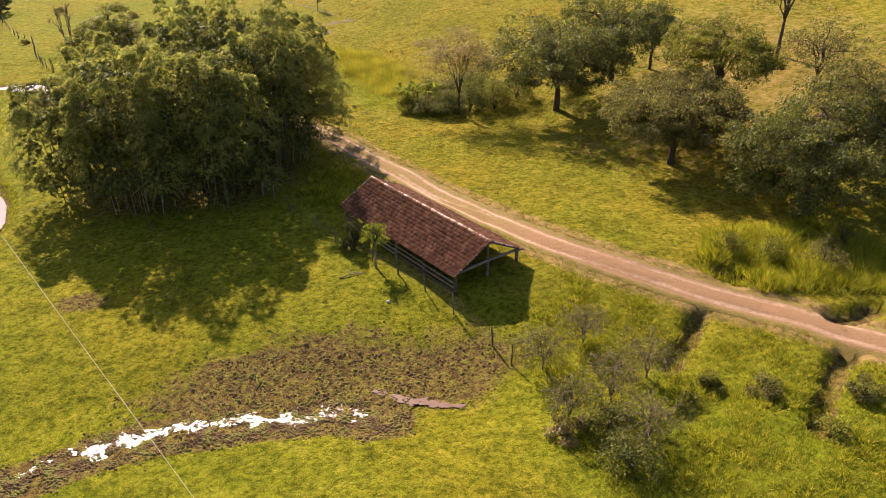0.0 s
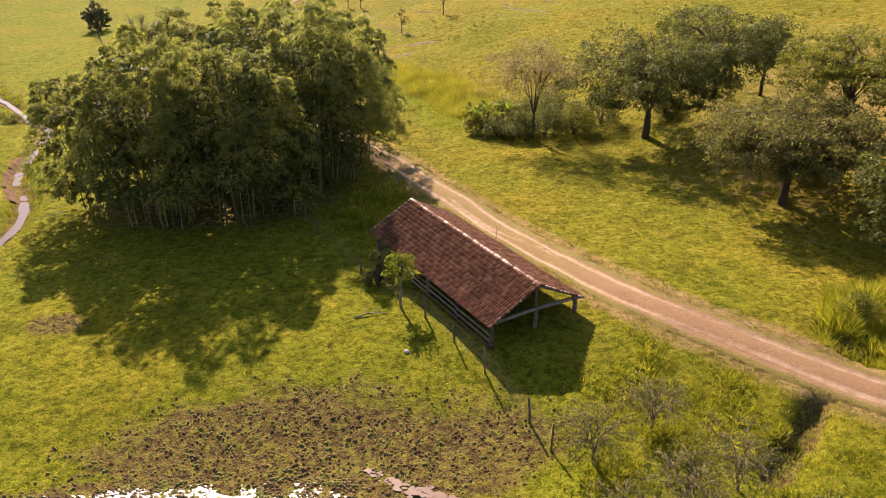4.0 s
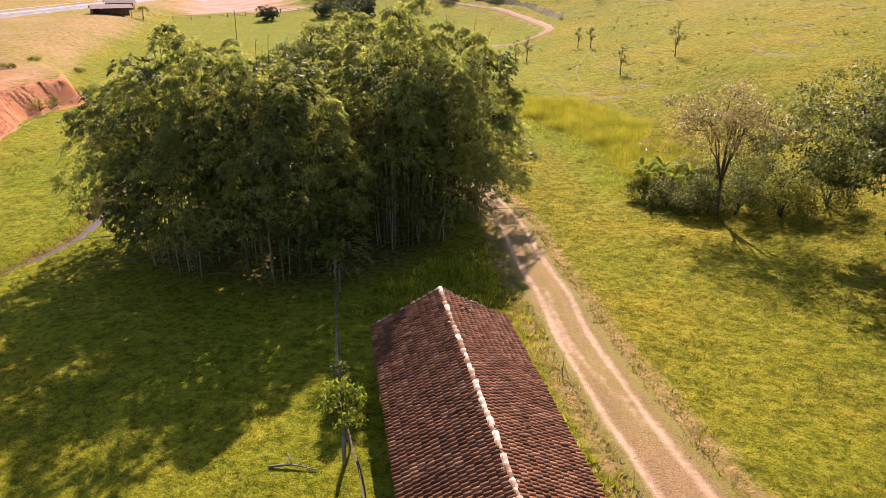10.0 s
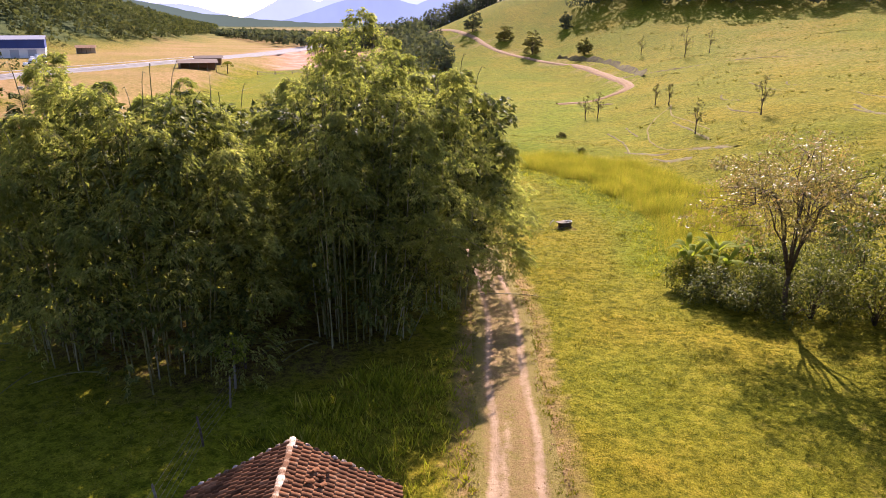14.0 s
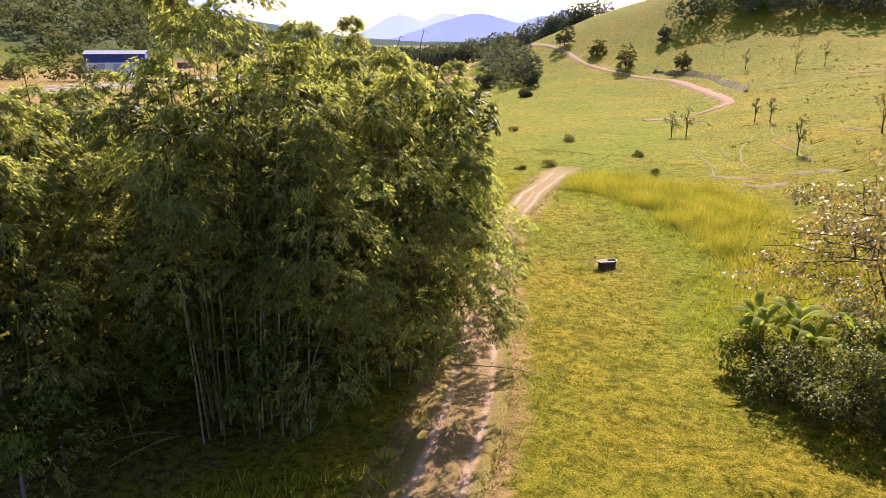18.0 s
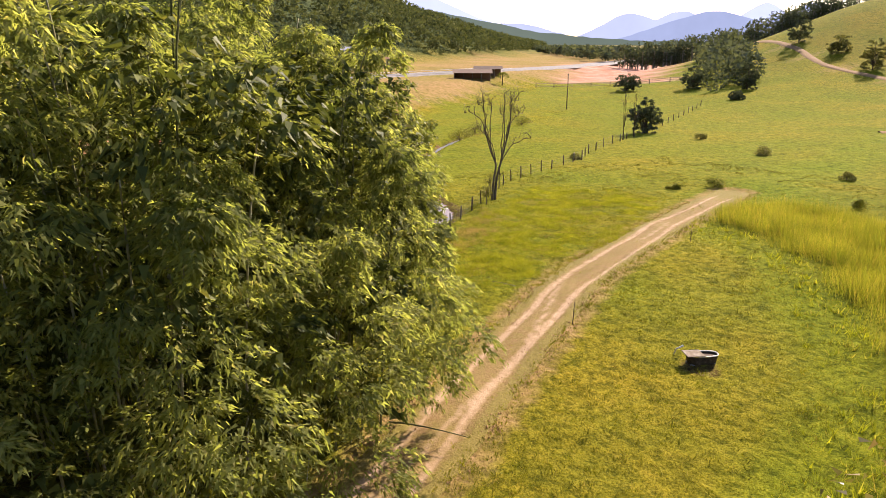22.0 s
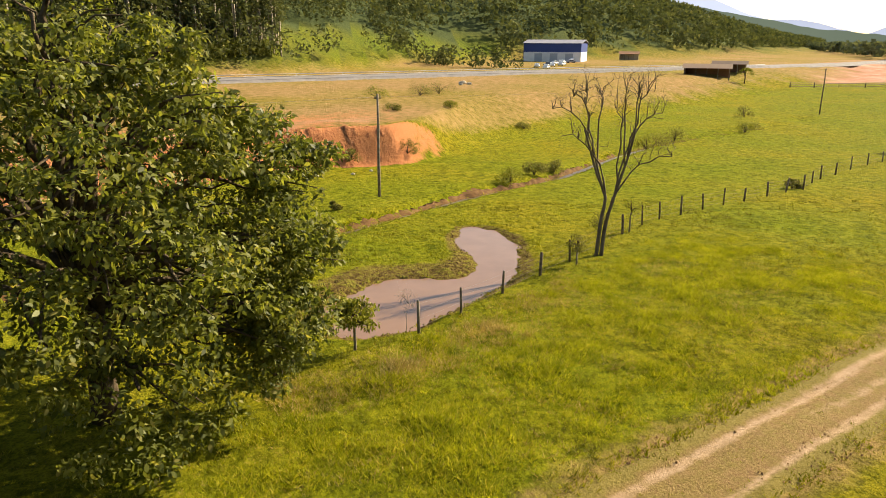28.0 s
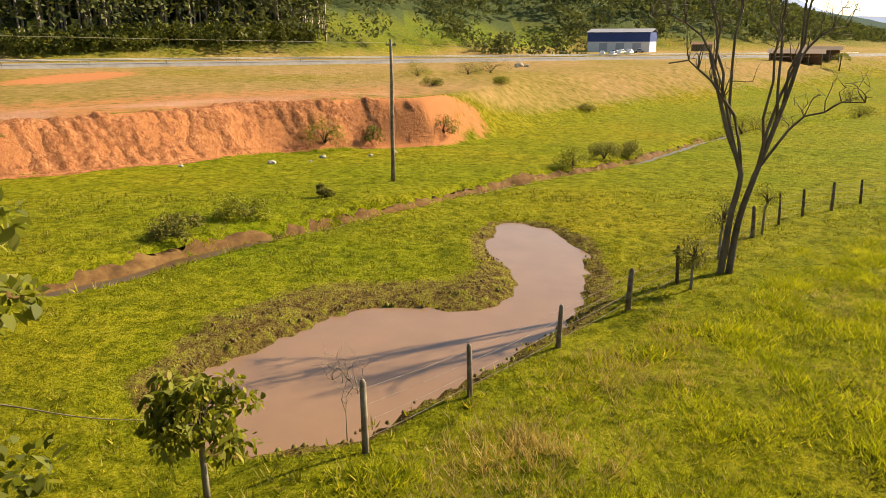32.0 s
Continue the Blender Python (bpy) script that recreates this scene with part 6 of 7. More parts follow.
sapling(-44.3, 96.0, 2.1, 1.7, "young leafy tree on the pond bank", M_LEAF2, 360, 0.28, 34, 20)
sapling(-54.2, 108.3, 1.6, 1.1, "small shrub beside the fence", M_OLIVE, 361, 0.12, 26, 20)
sapling(-58.2, 111.0, 2.3, 1.4, "slender sapling beside the bare tree", M_OLIVE, 362, 0.12, 24, 14)
sapling(-62.0, 114.6, 2.2, 1.3, "thin sapling at the fence line", M_LEAF2, 363, 0.12, 20, 12)
sapling(-16.4, 60.6, 2.6, 1.5, "light green sapling at the foot of the bamboo", M_BANANA, 369, 0.24, 26, 14)
sapling(-4.9, 46.0, 3.4, 1.7, "young broad-leaved tree beside the shed", M_BANANA, 364, 0.26, 30, 14)
sapling(-42.2, 93.3, 2.6, 1.3, "young leafy tree near the pond", M_LEAF2, 365, 0.2, 26, 14)
bush("bush", "dark bush at the back corner of the shed", -6.9, 48.6, 1.7, 2.6, M_LEAF, 366, n=1800)
bush("shrub", "dark shrub in the grass by the pond", -42.0, 93.2, 2.2, 1.0, M_LEAF, 367, n=900)
dry = bare_tree(-46.2, 98.2, 368, [([(0, 0, -0.1), (0.02, 0, 0.5), (0.05, 0.02, 0.9)], [(0.6, (0.2, 0.25, 1.0), 0.5), (0.8, (-0.15, -0.2, 1.1), 0.5), (0.9, (0.05, 0.1, 1.2), 0.5)])], "small dry leafless shrub at the water", "dry_shrub", 0.011, 4, M_PALE_BARK, 0.3)

# bushes along the stream, on the cut and in the meadow
M_SCRUB = M_OLIVE
for k, (x, y, w, h) in enumerate([(-67.3, 92.4, 3.2, 1.0), (-63.4, 90.2, 2.6, 0.9), (-72.4, 95.4, 1.2, 0.7), (-85.5, 112.4, 3.2, 1.6), (-90, 116, 2.6, 1.2), (-92.8, 119, 2.6, 1.2), (-112, 138, 4.5, 1.8), (-117, 142, 5.0, 2.0), (-122, 147, 4.0, 1.8), (-128, 162, 4, 1.8), (-133, 166, 4, 1.7), (-152, 176, 4, 2), (-96, 93.4, 4.2, 2.0), (-98.5, 97.5, 2.2, 1.2), (-101.5, 104, 2.6, 1.6), (-142, 103, 5, 2.0), (-151, 115, 7, 2.2), (-147, 111, 5, 2.0), (-126, 113, 3.0, 1.0), (-120, 104, 3.0, 1.0), (-132, 126, 3.0, 1.2), (-50.5, 133.5, 2.0, 0.9), (-67.5, 162, 2.4, 1.2), (-46.5, 149.2, 1.6, 0.9), (-52, 129.3, 1.6, 0.5), (-66.4, 160.7, 2.0, 1.0), (-88, 172, 2.2, 1.0), (-35.7, 134.5, 1.5, 0.9), (-78, 137, 1.8, 0.9)]):
    bush("bush", "low green bush in the meadow", x, y, w, h, M_SCRUB if k % 3 else M_LEAF2, 380 + k, 0.15, 0.5, 1300, "meadow bushes")


# ---- old bathtub used as a drinking trough ----
def trough():
    thing = new("bathtub_trough")
    x, y = -18.95, 97.8
    thing.matrix_world = pose(x, y, gz(x, y) - 0.14, 0, 0, 68)
    thing.scale = (0.82, 0.82, 0.82)
    tagged(thing, "old white bathtub trough half covered by a board", "trough")
    bm = bmesh.new()
    rings = []
    for z, sx, sy in ((0.62, 0.86, 0.4), (0.64, 0.83, 0.375), (0.6, 0.79, 0.34), (0.35, 0.74, 0.3), (0.24, 0.66, 0.24)):
        ring = []
        for k in range(28):
            a = 2 * math.pi * k / 28
            cx, cy = math.cos(a), math.sin(a)
            px = math.copysign(abs(cx) ** 0.75, cx) * sx if cx > 0 else math.copysign(abs(cx) ** 0.5, cx) * sx
            ring.append(bm.verts.new((px, math.copysign(abs(cy) ** 0.75, cy) * sy, z)))
        rings.append(ring)
    out = []
    for k, v in enumerate(rings[0]):
        out.append(bm.verts.new((v.co.x * 0.9, v.co.y * 0.85, 0.14)))
    for r0, r1 in list(zip(rings[:-1], rings[1:])) + [(out, rings[0])]:
        for k in range(28):
            bm.faces.new((r0[k], r0[(k + 1) % 28], r1[(k + 1) % 28], r1[k]))
    bm.faces.new(rings[-1])
    bmesh.ops.recalc_face_normals(bm, faces=bm.faces[:])
    part("tub", bm, M_STAIN_SHADE, thing, "stained grey tub with shade painted in")
    ringp = [(math.copysign(abs(math.cos(q)) ** (0.75 if math.cos(q) > 0 else 0.5), math.cos(q)) * 0.845, math.copysign(abs(math.sin(q)) ** 0.75, math.sin(q)) * 0.388, 0.63) for q in np.linspace(0, 2 * math.pi, 41)]
    part("rim", tube_mesh("rim", [tube(ringp, 0.032, 6, False)]), M_ENAMEL, thing, "white enamel rim")
    water = bmesh.new()
    bmesh.ops.create_circle(water, cap_ends=True, radius=1, segments=28)
    for v in water.verts:
        v.co = Vector((v.co.x * 0.77, v.co.y * 0.32, 0.53))
    part("water", water, M_STREAM, thing)
    bd = part("board", box(-0.98, -0.02, -0.45, 0.43, 0.655, 0.7, 0.008), M_WOOD, thing, "grey weathered board")
    for k, (px, py) in enumerate(((-0.6, 0.22), (-0.6, -0.22), (0.55, 0.2), (0.55, -0.2))):
        st = bmesh.new()
        bmesh.ops.create_icosphere(st, subdivisions=2, radius=0.17)
        for v in st.verts:
            v.co *= 1 + 0.25 * noise.noise(v.co * 7 + Vector((k, 3, 0)))
        ob = part("stone", st, M_CONCRETE, thing)
        ob.location = (px, py, 0.05)


# stained tub enamel, made darker still to paint in the tub's shade
M_STAIN_SHADE = mottled("stained enamel with painted shade", [(0.3, (0.03, 0.022, 0.014)), (0.6, (0.08, 0.058, 0.04)), (0.8, (0.18, 0.14, 0.1))], 5, 0.6, 20, 0.004, 0.3)
M_ENAMEL = mottled("chipped white enamel", [(0.25, (0.45, 0.36, 0.26)), (0.45, (0.7, 0.66, 0.58)), (0.7, (0.78, 0.75, 0.7))], 5, 0.3, 20, 0.002, 0.2)
trough()
pipe = new("feed_pipe")
tagged(pipe, "short pale plastic pipe end in the grass", "pipe")
zz = gz(-20.2, 97.6)
part("pipe", tube_mesh("pipe", [tube([(-20.3, 97.5, zz - 0.1), (-20.25, 97.6, zz + 0.25), (-20.1, 97.8, zz + 0.4)], 0.035, 7)]), M_ENAMEL, pipe)
part("collar", tube_mesh("collar", [tube([(-20.13, 97.76, zz + 0.38), (-20.08, 97.84, zz + 0.42)], 0.05, 7)]), M_ENAMEL, pipe)

# ---- woods, hills and distance ----
def far_woods(name, label, pts, seed, hmin, hmax, per, size, mat, spread=1.0, trunks=True, low=0.62):
    gen = np.random.default_rng(seed)
    n = len(pts)
    z = height(pts[:, 0], pts[:, 1])
    h = gen.uniform(hmin, hmax, n)
    w = h * gen.uniform(0.26, 0.42, n) * spread
    o = ball(n * per, gen, 0.6)
    rep = lambda v: np.repeat(v, per)
    c = np.stack([rep(pts[:, 0]) + o[:, 0] * rep(w), rep(pts[:, 1]) + o[:, 1] * rep(w), rep(z + h * low) + o[:, 2] * rep(h * (1 - low))], -1)
    d = unit(o + gen.normal(0, 0.7, o.shape) + [0, 0, -0.2])
    L = size * gen.uniform(0.6, 1.4, len(c)) * rep(h) / hmax
    V, F = leaf_cards(c, d, L, L * 0.85, 0.2, gen, True)
    me = nmesh(name, V, F)
    me.materials.append(mat)
    ob = tagged(part(name, me, None), label, "woods", kind="stuff")
    if trunks:
        r = 0.12 + 0.012 * h
        corners = np.stack([np.stack([pts[:, 0] + r * math.cos(a), pts[:, 1] + r * math.sin(a)], -1) for a in (0, 2.1, 4.2)], 1)
        lo = np.concatenate([corners, np.repeat((z - 0.5)[:, None, None], 3, 1)], -1)
        hi = np.concatenate([corners, np.repeat((z + h * low)[:, None, None], 3, 1)], -1)
        TV = np.concatenate([lo, hi], 1).reshape(-1, 3)
        f = np.array([(0, 1, 4, 3), (1, 2, 5, 4), (2, 0, 3, 5)])
        TF = (f[None] + (np.arange(n) * 6)[:, None, None]).reshape(-1, 4)
        part("trunk_field", nmesh("trunk_field", TV, TF), M_PALE_BARK, ob)["kind"] = "stuff"
    return ob


gen = np.random.default_rng(90)
cand = np.stack([gen.uniform(-1300, -100, 46000), gen.uniform(-250, 1100, 46000)], -1)
ws = line_dist(cand[:, 0], cand[:, 1], WOODS)[1]
glade = inside(cand[:, 0], cand[:, 1], GLADE)
dens = np.where(ws < 60, 1.0, np.where(ws < 200, 0.6, 0.32))
keep = (ws > 3) & (ws < 520) & (gen.random(len(cand)) < dens) & ~glade
edge = keep & (ws < 90) & (np.hypot(cand[:, 0] + 40, cand[:, 1] - 100) < 330)
far_woods("woods", "dense dark green forest covering the valley side", cand[keep & ~edge][:5400], 91, 9, 16, 40, 2.3, M_FOREST, 1.15, False)
far_woods("woods", "dense forest of rounded crowns near the highway", cand[edge], 89, 8, 14, 70, 1.3, M_FOREST, 1.15, False)
# tall front row with pale trunks
s = gen.uniform(0, 1, 420)
front = np.stack([np.interp(s, [0, 0.45, 1], [-160, -192, -236]) , np.interp(s, [0, 0.45, 1], [-30, 30, 78])], -1) + np.stack([-gen.uniform(2, 26, 420), gen.normal(0, 3, 420)], -1)
far_woods("tall_woods", "tall thin forest trees with pale trunks", front, 92, 13, 20, 130, 0.95, M_FOREST, 0.55, True, 0.66)
under = np.stack([np.interp(s, [0, 0.45, 1], [-158, -189, -233]), np.interp(s, [0, 0.45, 1], [-30, 30, 78])], -1) + gen.normal(0, 1.2, (420, 2))
far_woods("undergrowth", "dense green shrubs along the forest edge", under, 93, 2.5, 4.5, 90, 0.6, M_LEAF, 1.6, False, 0.5)
# wood on the hill top, on the valley floor and in the glade
q = gen.random((420, 2))
hilltop = np.stack([-150 + 200 * q[:, 0], 345 + 60 * q[:, 1] - 0.12 * (200 * q[:, 0])], -1)
far_woods("hilltop_woods", "dark wood along the top of the grassy hill", hilltop, 94, 7, 13, 110, 1.3, M_HAZE_WOOD, 1.3, False)
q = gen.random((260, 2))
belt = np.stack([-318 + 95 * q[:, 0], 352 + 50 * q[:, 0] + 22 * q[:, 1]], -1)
far_woods("valley_woods", "belt of tall trees at the end of the valley", belt, 95, 8, 17, 100, 1.3, M_HAZE_WOOD, 0.9, True)
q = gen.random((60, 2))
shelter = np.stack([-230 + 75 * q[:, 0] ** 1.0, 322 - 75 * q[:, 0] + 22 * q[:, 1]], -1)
far_woods("thicket", "thicket of bushes at the foot of the hill", shelter, 96, 5, 11, 60, 1.6, M_HAZE_WOOD, 1.2, False, 0.5)
q = gen.random((40, 2))
clearing = np.stack([-300 + 90 * (q[:, 0] - 0.5), 130 + 40 * (q[:, 0] - 0.5) + 10 * q[:, 1]], -1)
far_woods("roadside_trees", "low trees behind the highway", clearing, 97, 4, 8, 60, 1.4, M_FOREST, 1.4, False, 0.5)

q = gen.random((520, 2))
end = np.stack([-820 + 470 * q[:, 0], 640 - 270 * q[:, 0] + 90 * q[:, 1]], -1)
far_woods("distant_woods", "distant woods closing off the valley", end, 98, 5, 10, 26, 3.4, M_HAZE_WOOD, 1.2, False)

# single trees of the valley and the hill side
for k, (x, y, h, w, kind) in enumerate([(-186, 326, 11, 10, 0), (-150, 257, 8, 6, 0), (-138, 239, 2.4, 4.6, 0), (-136, 294, 9, 8, 1), (-66.5, 264, 9, 6, 2), (-85, 276, 6, 4, 2), (-140, 328, 7, 6, 0), (-102.4, 172.8, 6.5, 6.5, 0), (-98.6, 166.5, 9.0, 4.0, 2), (-95.2, 161, 9.5, 4.2, 2), (-185, 242, 6, 9, 0), (-168, 254, 7, 9, 0), (-25, 150, 5, 3, 2), (-55.6, 176.6, 4.4, 4.4, 2), (-54.2, 179.5, 5.4, 3.4, 2), (-41.5, 184, 4.6, 2.2, 2), (-45.5, 187.5, 4.4, 2.2, 2), (-18.0, 157.5, 6.2, 3.6, 2), (-60, 266, 7.5, 4.5, 2), (-112, 290, 6, 6, 1), (-160, 312, 7, 8, 1)]):
    if kind == 2:
        tree("thin_tree", "thin half-bare tree in the valley", "tree", x, y, h * 0.22, 0.09, [(0.1, 0, h * 0.84, w * 0.24), (-w * 0.22, 0.2, h * 0.66, w * 0.24), (w * 0.24, -0.2, h * 0.52, w * 0.24), (0, w * 0.2, h * 0.4, w * 0.22)], None if k in (8, 9) else M_OLIVE, 0.22, 0.5, 9, 14, 420 + k, bare=5, flat=1.0)
    else:
        tree("valley_tree", "dark rounded tree in the valley", "tree", x, y, h * 0.12, 0.2, lobes_for(w, -h * 0.08, h, 7, 400 + k) + [(0, 0, h * 0.3, w * 0.36), (0.2 * w, 0.1 * w, h * 0.14, w * 0.26), (-0.2 * w, 0, h * 0.14, w * 0.26)], M_HAZE_WOOD if kind == 0 else M_OLIVE, 0.45, 0.5, 40, 12, 420 + k, flat=0.9)

# ---- highway, sheds and far buildings ----
hw = catmull(HIGHWAY, 6)
M_ASPHALT = mottled("pale worn asphalt", [(0.3, (0.14, 0.125, 0.115)), (0.7, (0.22, 0.2, 0.19))], 0.5, 0.85, 8, 0.01)
hz = lambda x, y, s: np.broadcast_to((height(hw[:, 0], hw[:, 1]) + 0.55)[:, None], x.shape) - 0.9 * sm(5.2, 6.8, np.abs(s))
tagged(part("highway", ribbon(hw, [-6.8, -5.2, -4.6, 0, 4.6, 5.2, 6.8], hz, "highway"), M_ASPHALT), "pale grey highway running past the forest", "road", kind="structure")
rail = new("guard_rail")
tagged(rail, "long pale steel guard rail beside the highway", "guard rail")
M_STEEL = mottled("galvanised steel", [(0.3, (0.26, 0.25, 0.24)), (0.7, (0.42, 0.4, 0.38))], 1, 0.5, 10, 0.002)
tt = unit(np.gradient(hw, axis=0))
for off in (-5.3, 5.3):
    px = hw + np.stack([-tt[:, 1], tt[:, 0]], -1) * off
    pz = height(hw[:, 0], hw[:, 1]) + 0.55
    k = (hw[:, 1] > 20) & (hw[:, 1] < 260)
    P3 = np.concatenate([px[k], (pz[k] + 0.6)[:, None]], 1)
    part("beam", tube_mesh("beam", [tube(P3, 0.09, 4)]), M_STEEL, rail)
    for p3 in P3[::2]:
        part("post", tube_mesh("post", [tube([p3 - [0, 0, 0.75], p3], 0.07, 4)]), M_STEEL, rail)


def plain(name, col, rough=0.7):
    return mottled(name, [(0.3, tuple(c * 0.85 for c in col)), (0.7, col)], 0.4, rough, 5, 0.01, 0.2)


def warehouse(x, y, deg):
    thing = new("warehouse")
    thing.matrix_world = pose(x, y, float(height(np.array([x]), np.array([y]))[0]), 0, 0, deg)
    tagged(thing, "large blue and white metal warehouse", "warehouse")
    blue, white, roofm = plain("blue cladding", (0.05, 0.075, 0.22)), plain("white wall", (0.72, 0.7, 0.68)), plain("grey metal roof", (0.22, 0.22, 0.26))
    part("wall", box(-13, 13, -9, 9, -1.5, 4.2), white, thing, "white lower wall")
    part("cladding", box(-13.05, 13.05, -9.05, 9.05, 4.2, 8.0), blue, thing, "blue upper cladding")
    part("side_wall", box(-13.12, -13.06, -9.02, 9.02, -1.5, 8.0), blue, thing, "blue end wall")
    bm = bmesh.new()
    for xx in (-13.6, 13.6):
        for yy, zz2 in ((-9.6, 8.0), (0, 9.6), (9.6, 8.0), (0, 9.3)):
            bm.verts.new((xx, yy, zz2))
    v = list(bm.verts)
    for a, b in ((0, 1), (1, 2), (2, 3), (3, 0)):
        bm.faces.new((v[a], v[b], v[b + 4], v[a + 4]))
    bm.faces.new(v[:4])
    bm.faces.new(v[4:][::-1])
    part("roof", bm, roofm, thing)
    for k in range(3):
        part("door", box(-8 + 7 * k, -4.5 + 7 * k, -9.12, -9.0, -1.4, 3.6), plain("grey shutter", (0.4, 0.4, 0.42)), thing)


warehouse(-352, 199, 62)


def low_shed(x, y, deg, L, W, H, label, roofcol, wallcol):
    thing = new("farm_shed")
    thing.matrix_world = pose(x, y, float(height(np.array([x]), np.array([y]))[0]), 0, 0, deg)
    tagged(thing, label, "farm shed", "far farm buildings")
    part("wall", box(-L / 2, L / 2, W / 2 - 0.2, W / 2, -2.5, H), plain("shed wall", wallcol), thing)
    part("end_wall", box(-L / 2, -L / 2 + 0.2, -W / 2, W / 2 - 0.2, -2.5, H), plain("shed end wall", wallcol), thing)
    for k in range(5):
        part("post", tube_mesh("post", [tube([(-L / 2 + 0.3 + k * (L - 0.6) / 4, -W / 2 + 0.2, -2.5), (-L / 2 + 0.3 + k * (L - 0.6) / 4, -W / 2 + 0.2, H)], 0.12, 6)]), M_WOOD, thing)
    bm = bmesh.new()
    for xx in (-L / 2 - 0.5, L / 2 + 0.5):
        for yy, zz2 in ((-W / 2 - 0.6, H), (0, H + W * 0.2), (W / 2 + 0.6, H), (0, H + W * 0.2 - 0.15)):
            bm.verts.new((xx, yy, zz2))
    v = list(bm.verts)
    for a, b in ((0, 1), (1, 2), (2, 3), (3, 0)):
        bm.faces.new((v[a], v[b], v[b + 4], v[a + 4]))
    bm.faces.new(v[:4])
    bm.faces.new(v[4:][::-1])
    part("roof", bm, plain("shed roof", roofcol), thing)


low_shed(-226, 207, 60, 13, 6, 1.9, "low dark-roofed farm shed at the terrace end", (0.2, 0.14, 0.1), (0.2, 0.1, 0.06))
low_shed(-240, 222, 60, 10, 5, 2.6, "second low brown farm shed", (0.13, 0.09, 0.07), (0.16, 0.09, 0.06))
low_shed(-372, 243, 65, 9, 6, 3.0, "small brown-roofed roadside house", (0.22, 0.12, 0.07), (0.45, 0.4, 0.33))


def palm(x, y, h):
    gen = np.random.default_rng(440)
    thing = new("palm_tree")
    thing.location = (x, y, gz(x, y))
    tagged(thing, "small palm with a ragged green crown", "palm")
    part("trunk", tube_mesh("trunk", [tube([(0, 0, -0.3), (0.15, 0, h * 0.5), (0.1, 0.1, h)], [0.2, 0.15, 0.12], 7)]), M_BARK, thing)
    for k in range(12):
        a = k * 2.4
        t = np.linspace(0, 1, 7)
        L = 2.6
        c = np.stack([0.1 + L * t * math.cos(a) * 0.85, 0.1 + L * t * math.sin(a) * 0.85, h + L * (0.55 * t - 0.95 * t**2)], -1)
        cc = np.repeat(c, 8, 0) + gen.normal(0, 0.16, (56, 3))
        V, F = leaf_cards(cc, unit(gen.normal(0, 0.5, (56, 3)) + [0, 0, -0.6]), 0.7, 0.12, gen=gen)
        part("frond", nmesh("frond", V, F), M_LEAF2, thing)


palm(-222, 217, 4.0)
yard = [(-228 + 5.5 * k, 236 + 4.2 * k) for k in range(12)]
fence("yard_fence", "dark rail fence of the far farm yard", yard, 3, 1.7, 0.12, 9, 2, 0.06)


# far mountains under the bright sky: glowing backdrop sheets, haze painted into their colours
def mountains(dist, peaks, base, col, name, seed):
    az = np.linspace(5, 140, 240)
    e = np.full(az.shape, base)
    for a0, w, hgt in peaks:
        e = np.maximum(e, hgt * np.exp(-np.abs((az - a0) / w) ** 1.8))
    e = e + 0.12 * vnoise(az / 2.2, az * 0, seed) + 0.05 * vnoise(az / 0.5, az * 0, seed + 1)
    a = np.radians(az)
    x, y = -np.sin(a) * dist, 70 + np.cos(a) * dist
    top = 12 + dist * np.tan(np.radians(e))
    V = np.concatenate([np.stack([x, y, 0 * x - 60], -1), np.stack([x, y, top], -1)])
    n = len(az)
    k = np.arange(n - 1)
    me = nmesh(name, V, np.stack([k, k + 1, n + k + 1, n + k], -1))
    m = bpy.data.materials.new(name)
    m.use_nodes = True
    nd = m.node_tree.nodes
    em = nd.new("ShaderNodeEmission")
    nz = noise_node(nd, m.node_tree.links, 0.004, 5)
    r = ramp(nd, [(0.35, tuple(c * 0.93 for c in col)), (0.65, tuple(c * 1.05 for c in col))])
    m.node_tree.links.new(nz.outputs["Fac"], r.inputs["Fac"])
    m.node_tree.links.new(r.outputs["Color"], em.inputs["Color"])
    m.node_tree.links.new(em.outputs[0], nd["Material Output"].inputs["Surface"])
    tagged(part(name, me, m), "glowing mountain backdrop with haze painted into its colour", "mountains", kind="structure")


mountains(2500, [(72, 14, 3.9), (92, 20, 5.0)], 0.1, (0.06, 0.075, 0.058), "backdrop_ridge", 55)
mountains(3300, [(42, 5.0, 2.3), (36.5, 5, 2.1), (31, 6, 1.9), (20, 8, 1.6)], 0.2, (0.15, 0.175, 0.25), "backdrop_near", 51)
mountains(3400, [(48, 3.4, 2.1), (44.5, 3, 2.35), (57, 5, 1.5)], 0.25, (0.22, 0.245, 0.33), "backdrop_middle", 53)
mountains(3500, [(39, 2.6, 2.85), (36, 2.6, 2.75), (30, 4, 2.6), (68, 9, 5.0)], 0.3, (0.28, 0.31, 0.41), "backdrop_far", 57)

# ---- small things ----
M_STONE = mottled("pale field stone", [(0.3, (0.2, 0.18, 0.14)), (0.7, (0.45, 0.4, 0.3))], 3, 0.9, 20, 0.02)


def stone(x, y, r, seed, label, group="", mat=None, name="stone"):
    gen = np.random.default_rng(seed)
    bm = bmesh.new()
    bmesh.ops.create_icosphere(bm, subdivisions=2, radius=r)
    for v in bm.verts:
        v.co = v.co * (1 + 0.12 * math.sin(v.co.x * 7 / r + seed) + gen.uniform(-0.07, 0.07))
        v.co.z *= 0.62
    ob = part(name, bm, mat or M_STONE)
    ob.location = (x, y, gz(x, y) + 0.25 * r)
    ob.rotation_euler = (0.1, 0.1, seed)
    return tagged(ob, label, "stone", group)


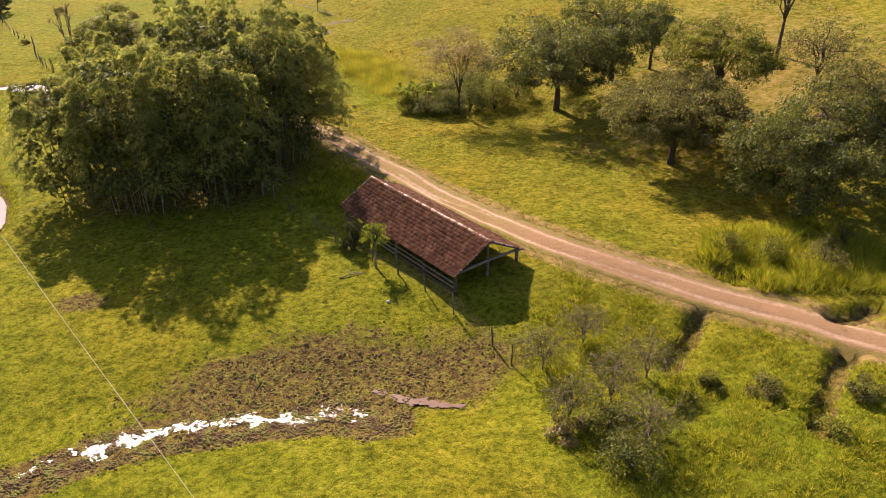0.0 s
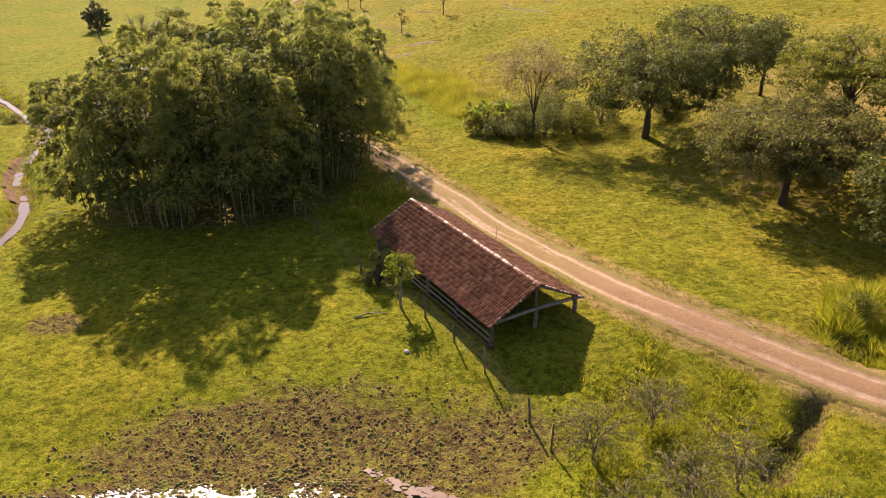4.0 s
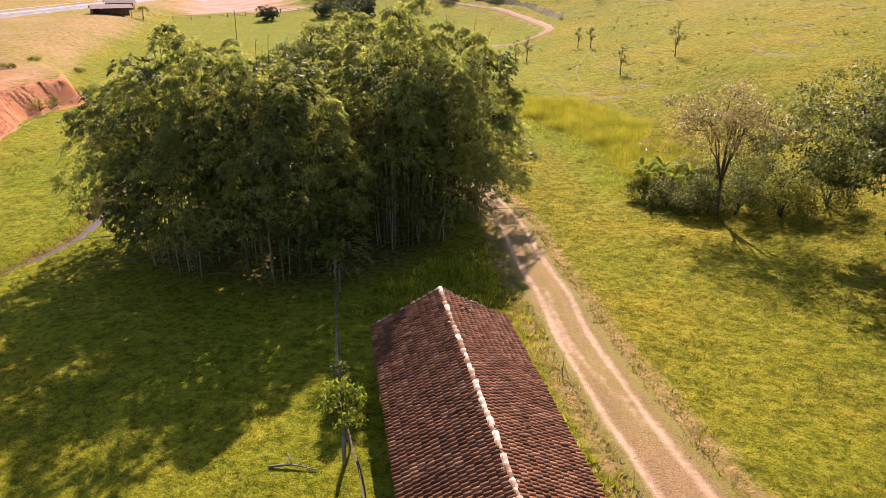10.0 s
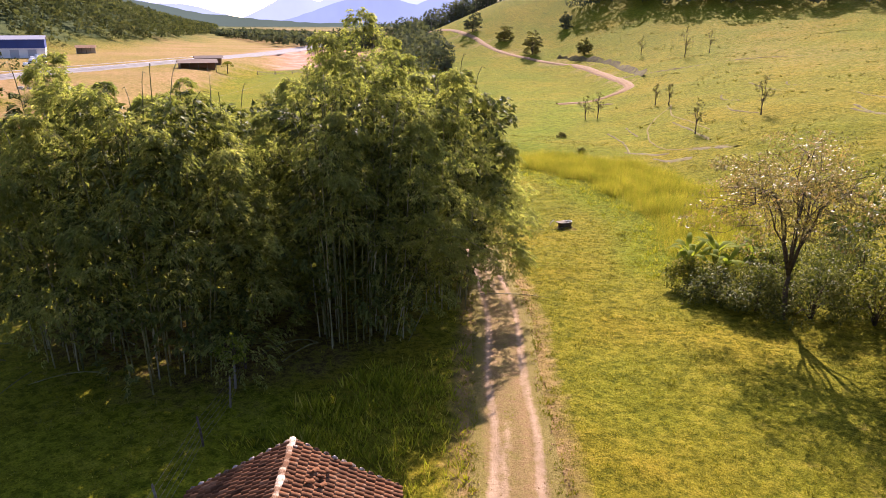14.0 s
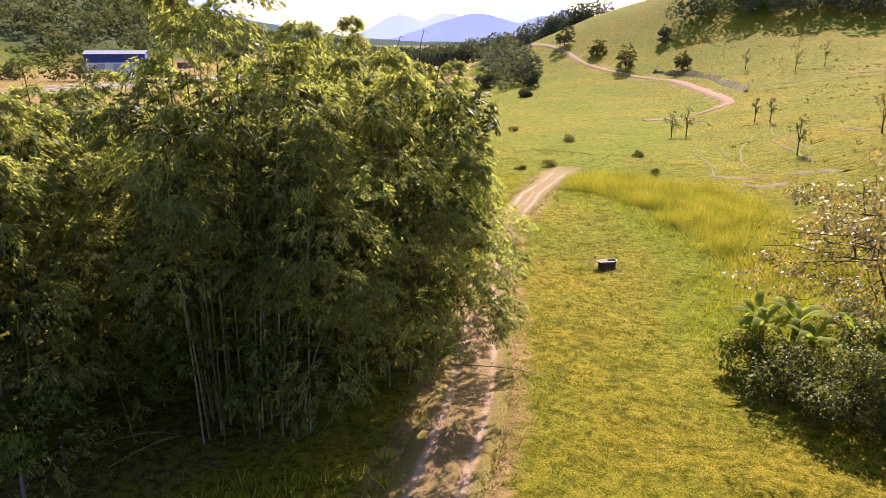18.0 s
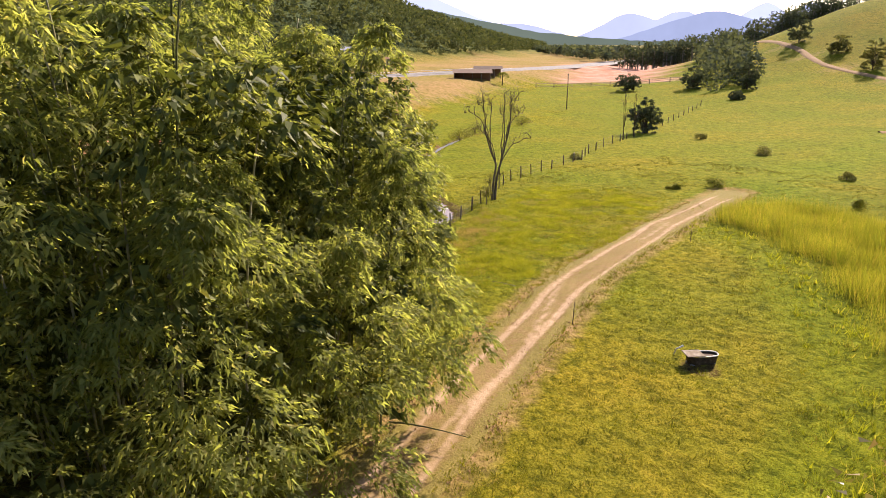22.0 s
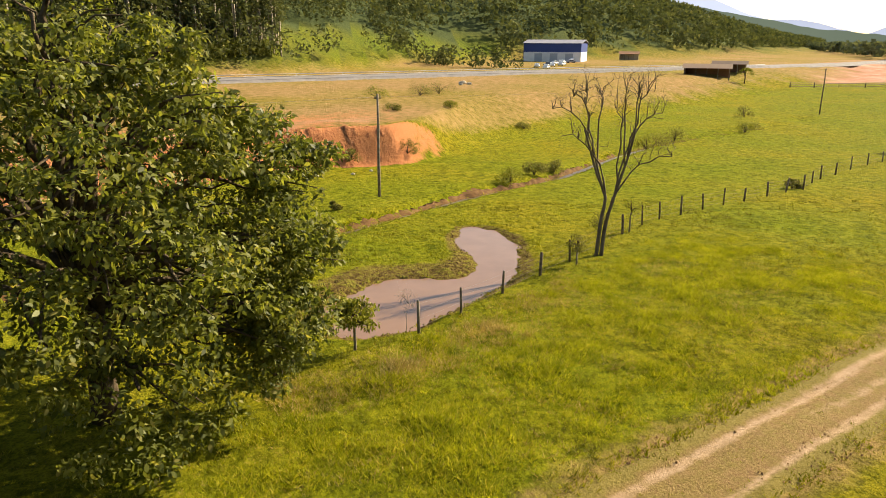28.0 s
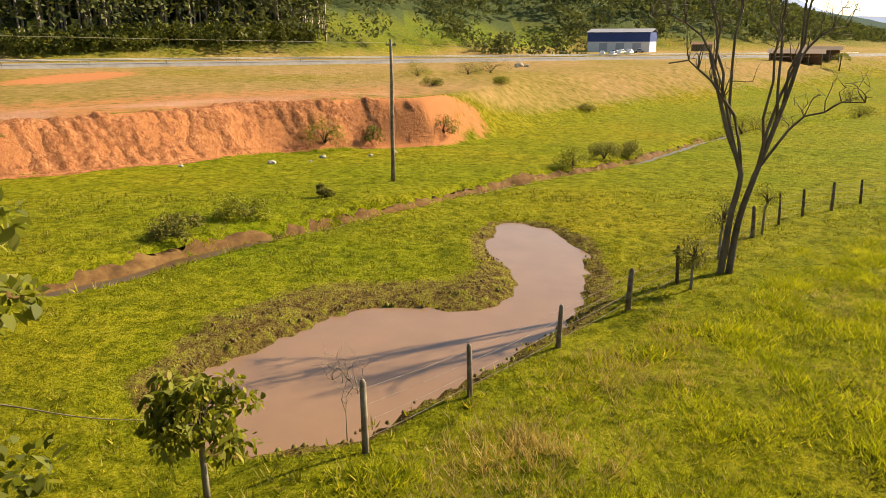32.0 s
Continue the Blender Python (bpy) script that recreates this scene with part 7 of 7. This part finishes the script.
for k, (x, y, r) in enumerate([(-87.3, 90.3, 0.34), (-90.8, 93.7, 0.3), (-85.0, 84.4, 0.2), (-92.4, 97.4, 0.22), (-88.4, 93.0, 0.14), (-94.5, 99.4, 0.2)]):
    stone(x, y, r, 700 + k, "pale stone in the meadow below the cut", "meadow stones")
stone(-3.7, 41.5, 0.16, 710, "whitish stone in the grass by the shed")
for k, (x, y, r) in enumerate([(-180.2, 124.6, 0.9), (-178.6, 125.8, 0.6), (-176.8, 123.6, 0.45)]):
    stone(x, y, r, 720 + k, "pale boulder beside the terrace bushes", "terrace boulders")


def loose_branch(pts, r, label, forks=3, seed=1, mat=None, name="fallen_branch"):
    gen = np.random.default_rng(seed)
    thing = new(name)
    x0, y0 = pts[0][:2]
    thing.location = (x0, y0, gz(x0, y0))
    tagged(thing, label, "branch")
    P = np.array([(x - x0, y - y0, gz(x, y) - gz(x0, y0) + z) for x, y, z in pts])
    C = catmull(P, 0.2)
    part("stem", tube_mesh("stem", [tube(C, np.linspace(r, r * 0.4, len(C)), 6)]), mat or M_PALE_BARK, thing)
    for q in range(forks):
        s = C[int(len(C) * (0.35 + 0.5 * q / max(forks, 1)))]
        e = s + gen.normal(0, 0.35, 3) * [1, 1, 0.3] + [0, 0, 0.12]
        part("twig", tube_mesh("twig", [tube(arc(s, e, 0.06, 5), np.linspace(r * 0.5, r * 0.2, 5), 4)]), mat or M_PALE_BARK, thing)
    return thing


loose_branch([(-7.4, 44.6, 0.05), (-6.6, 45.0, 0.12), (-5.6, 45.2, 0.06)], 0.05, "dry fallen branch in the grass behind the shed", 4, 1)
loose_branch([(-46.9, 94.9, 0.02), (-47.3, 94.8, 0.4), (-47.7, 94.7, 0.85)], 0.035, "pale broken stick leaning in the pond mud", 1, 2)
loose_branch([(-47.5, 89.6, 0.5), (-47.4, 91.2, 0.42), (-47.3, 92.8, 0.2), (-47.4, 94.0, 0.12)], 0.022, "long drooping vine stem near the pond", 0, 3, M_WOOD, "vine_stem")
loose_branch([(-31.5, 96.4, 0.1), (-32.1, 96.0, 0.16), (-32.9, 95.7, 0.1)], 0.022, "pale straw-coloured cane lying on the grass", 0, 4)
loose_branch([(-14.2, 77.4, 0.3), (-12.2, 78.8, 0.25), (-10.6, 79.6, 0.1)], 0.03, "pale bamboo cane fallen beside the lane", 0, 5, M_CULM)


# parked vehicles along the access road of the warehouse
def parked_car(x, y, deg, col, label, L=4.2):
    thing = new("parked_car")
    thing.matrix_world = pose(x, y, gz(x, y) + 0.1, 0, 0, deg)
    tagged(thing, label, "car", "cars at the warehouse")
    paint = plain("car paint " + label.split()[0], col, 0.35)
    glass = bpy.data.materials.get("car glass") or plain("car glass", (0.03, 0.03, 0.035), 0.1)
    rubber = bpy.data.materials.get("tyre rubber") or plain("tyre rubber", (0.03, 0.03, 0.03), 0.9)
    part("body", box(-L / 2, L / 2, -0.85, 0.85, 0.3, 0.85, 0.12), paint, thing)
    cab = box(-L * 0.3, L * 0.26, -0.74, 0.74, 0.85, 1.42, 0.1)
    for v in cab.verts:
        if v.co.z > 1.2:
            v.co.x *= 0.72
    cabin = part("cabin", cab, paint, thing)
    part("window", box(-L * 0.22, L * 0.18, -0.77, 0.77, 0.95, 1.28, 0.05), glass, cabin)
    for sx in (-0.3, 0.3):
        for sy in (-0.78, 0.78):
            part("wheel", tube_mesh("wheel", [tube([(sx * L, sy - 0.1, 0.3), (sx * L, sy + 0.1, 0.3)], 0.31, 12)]), rubber, thing)


for k, f in enumerate(np.linspace(0, 1, 13)):
    x, y = -262 - 92 * f + 3 * math.sin(k * 5.0), 166 + 44 * f + 2 * math.cos(k * 3.0)
    if k % 5 == 3:
        parked_car(x, y, 20 + 9 * k, (0.3, 0.3, 0.32), "grey car parked beside the access road")
    else:
        parked_car(x, y, 150 + 11 * math.sin(k), (0.78, 0.76, 0.73), "white car parked beside the access road")
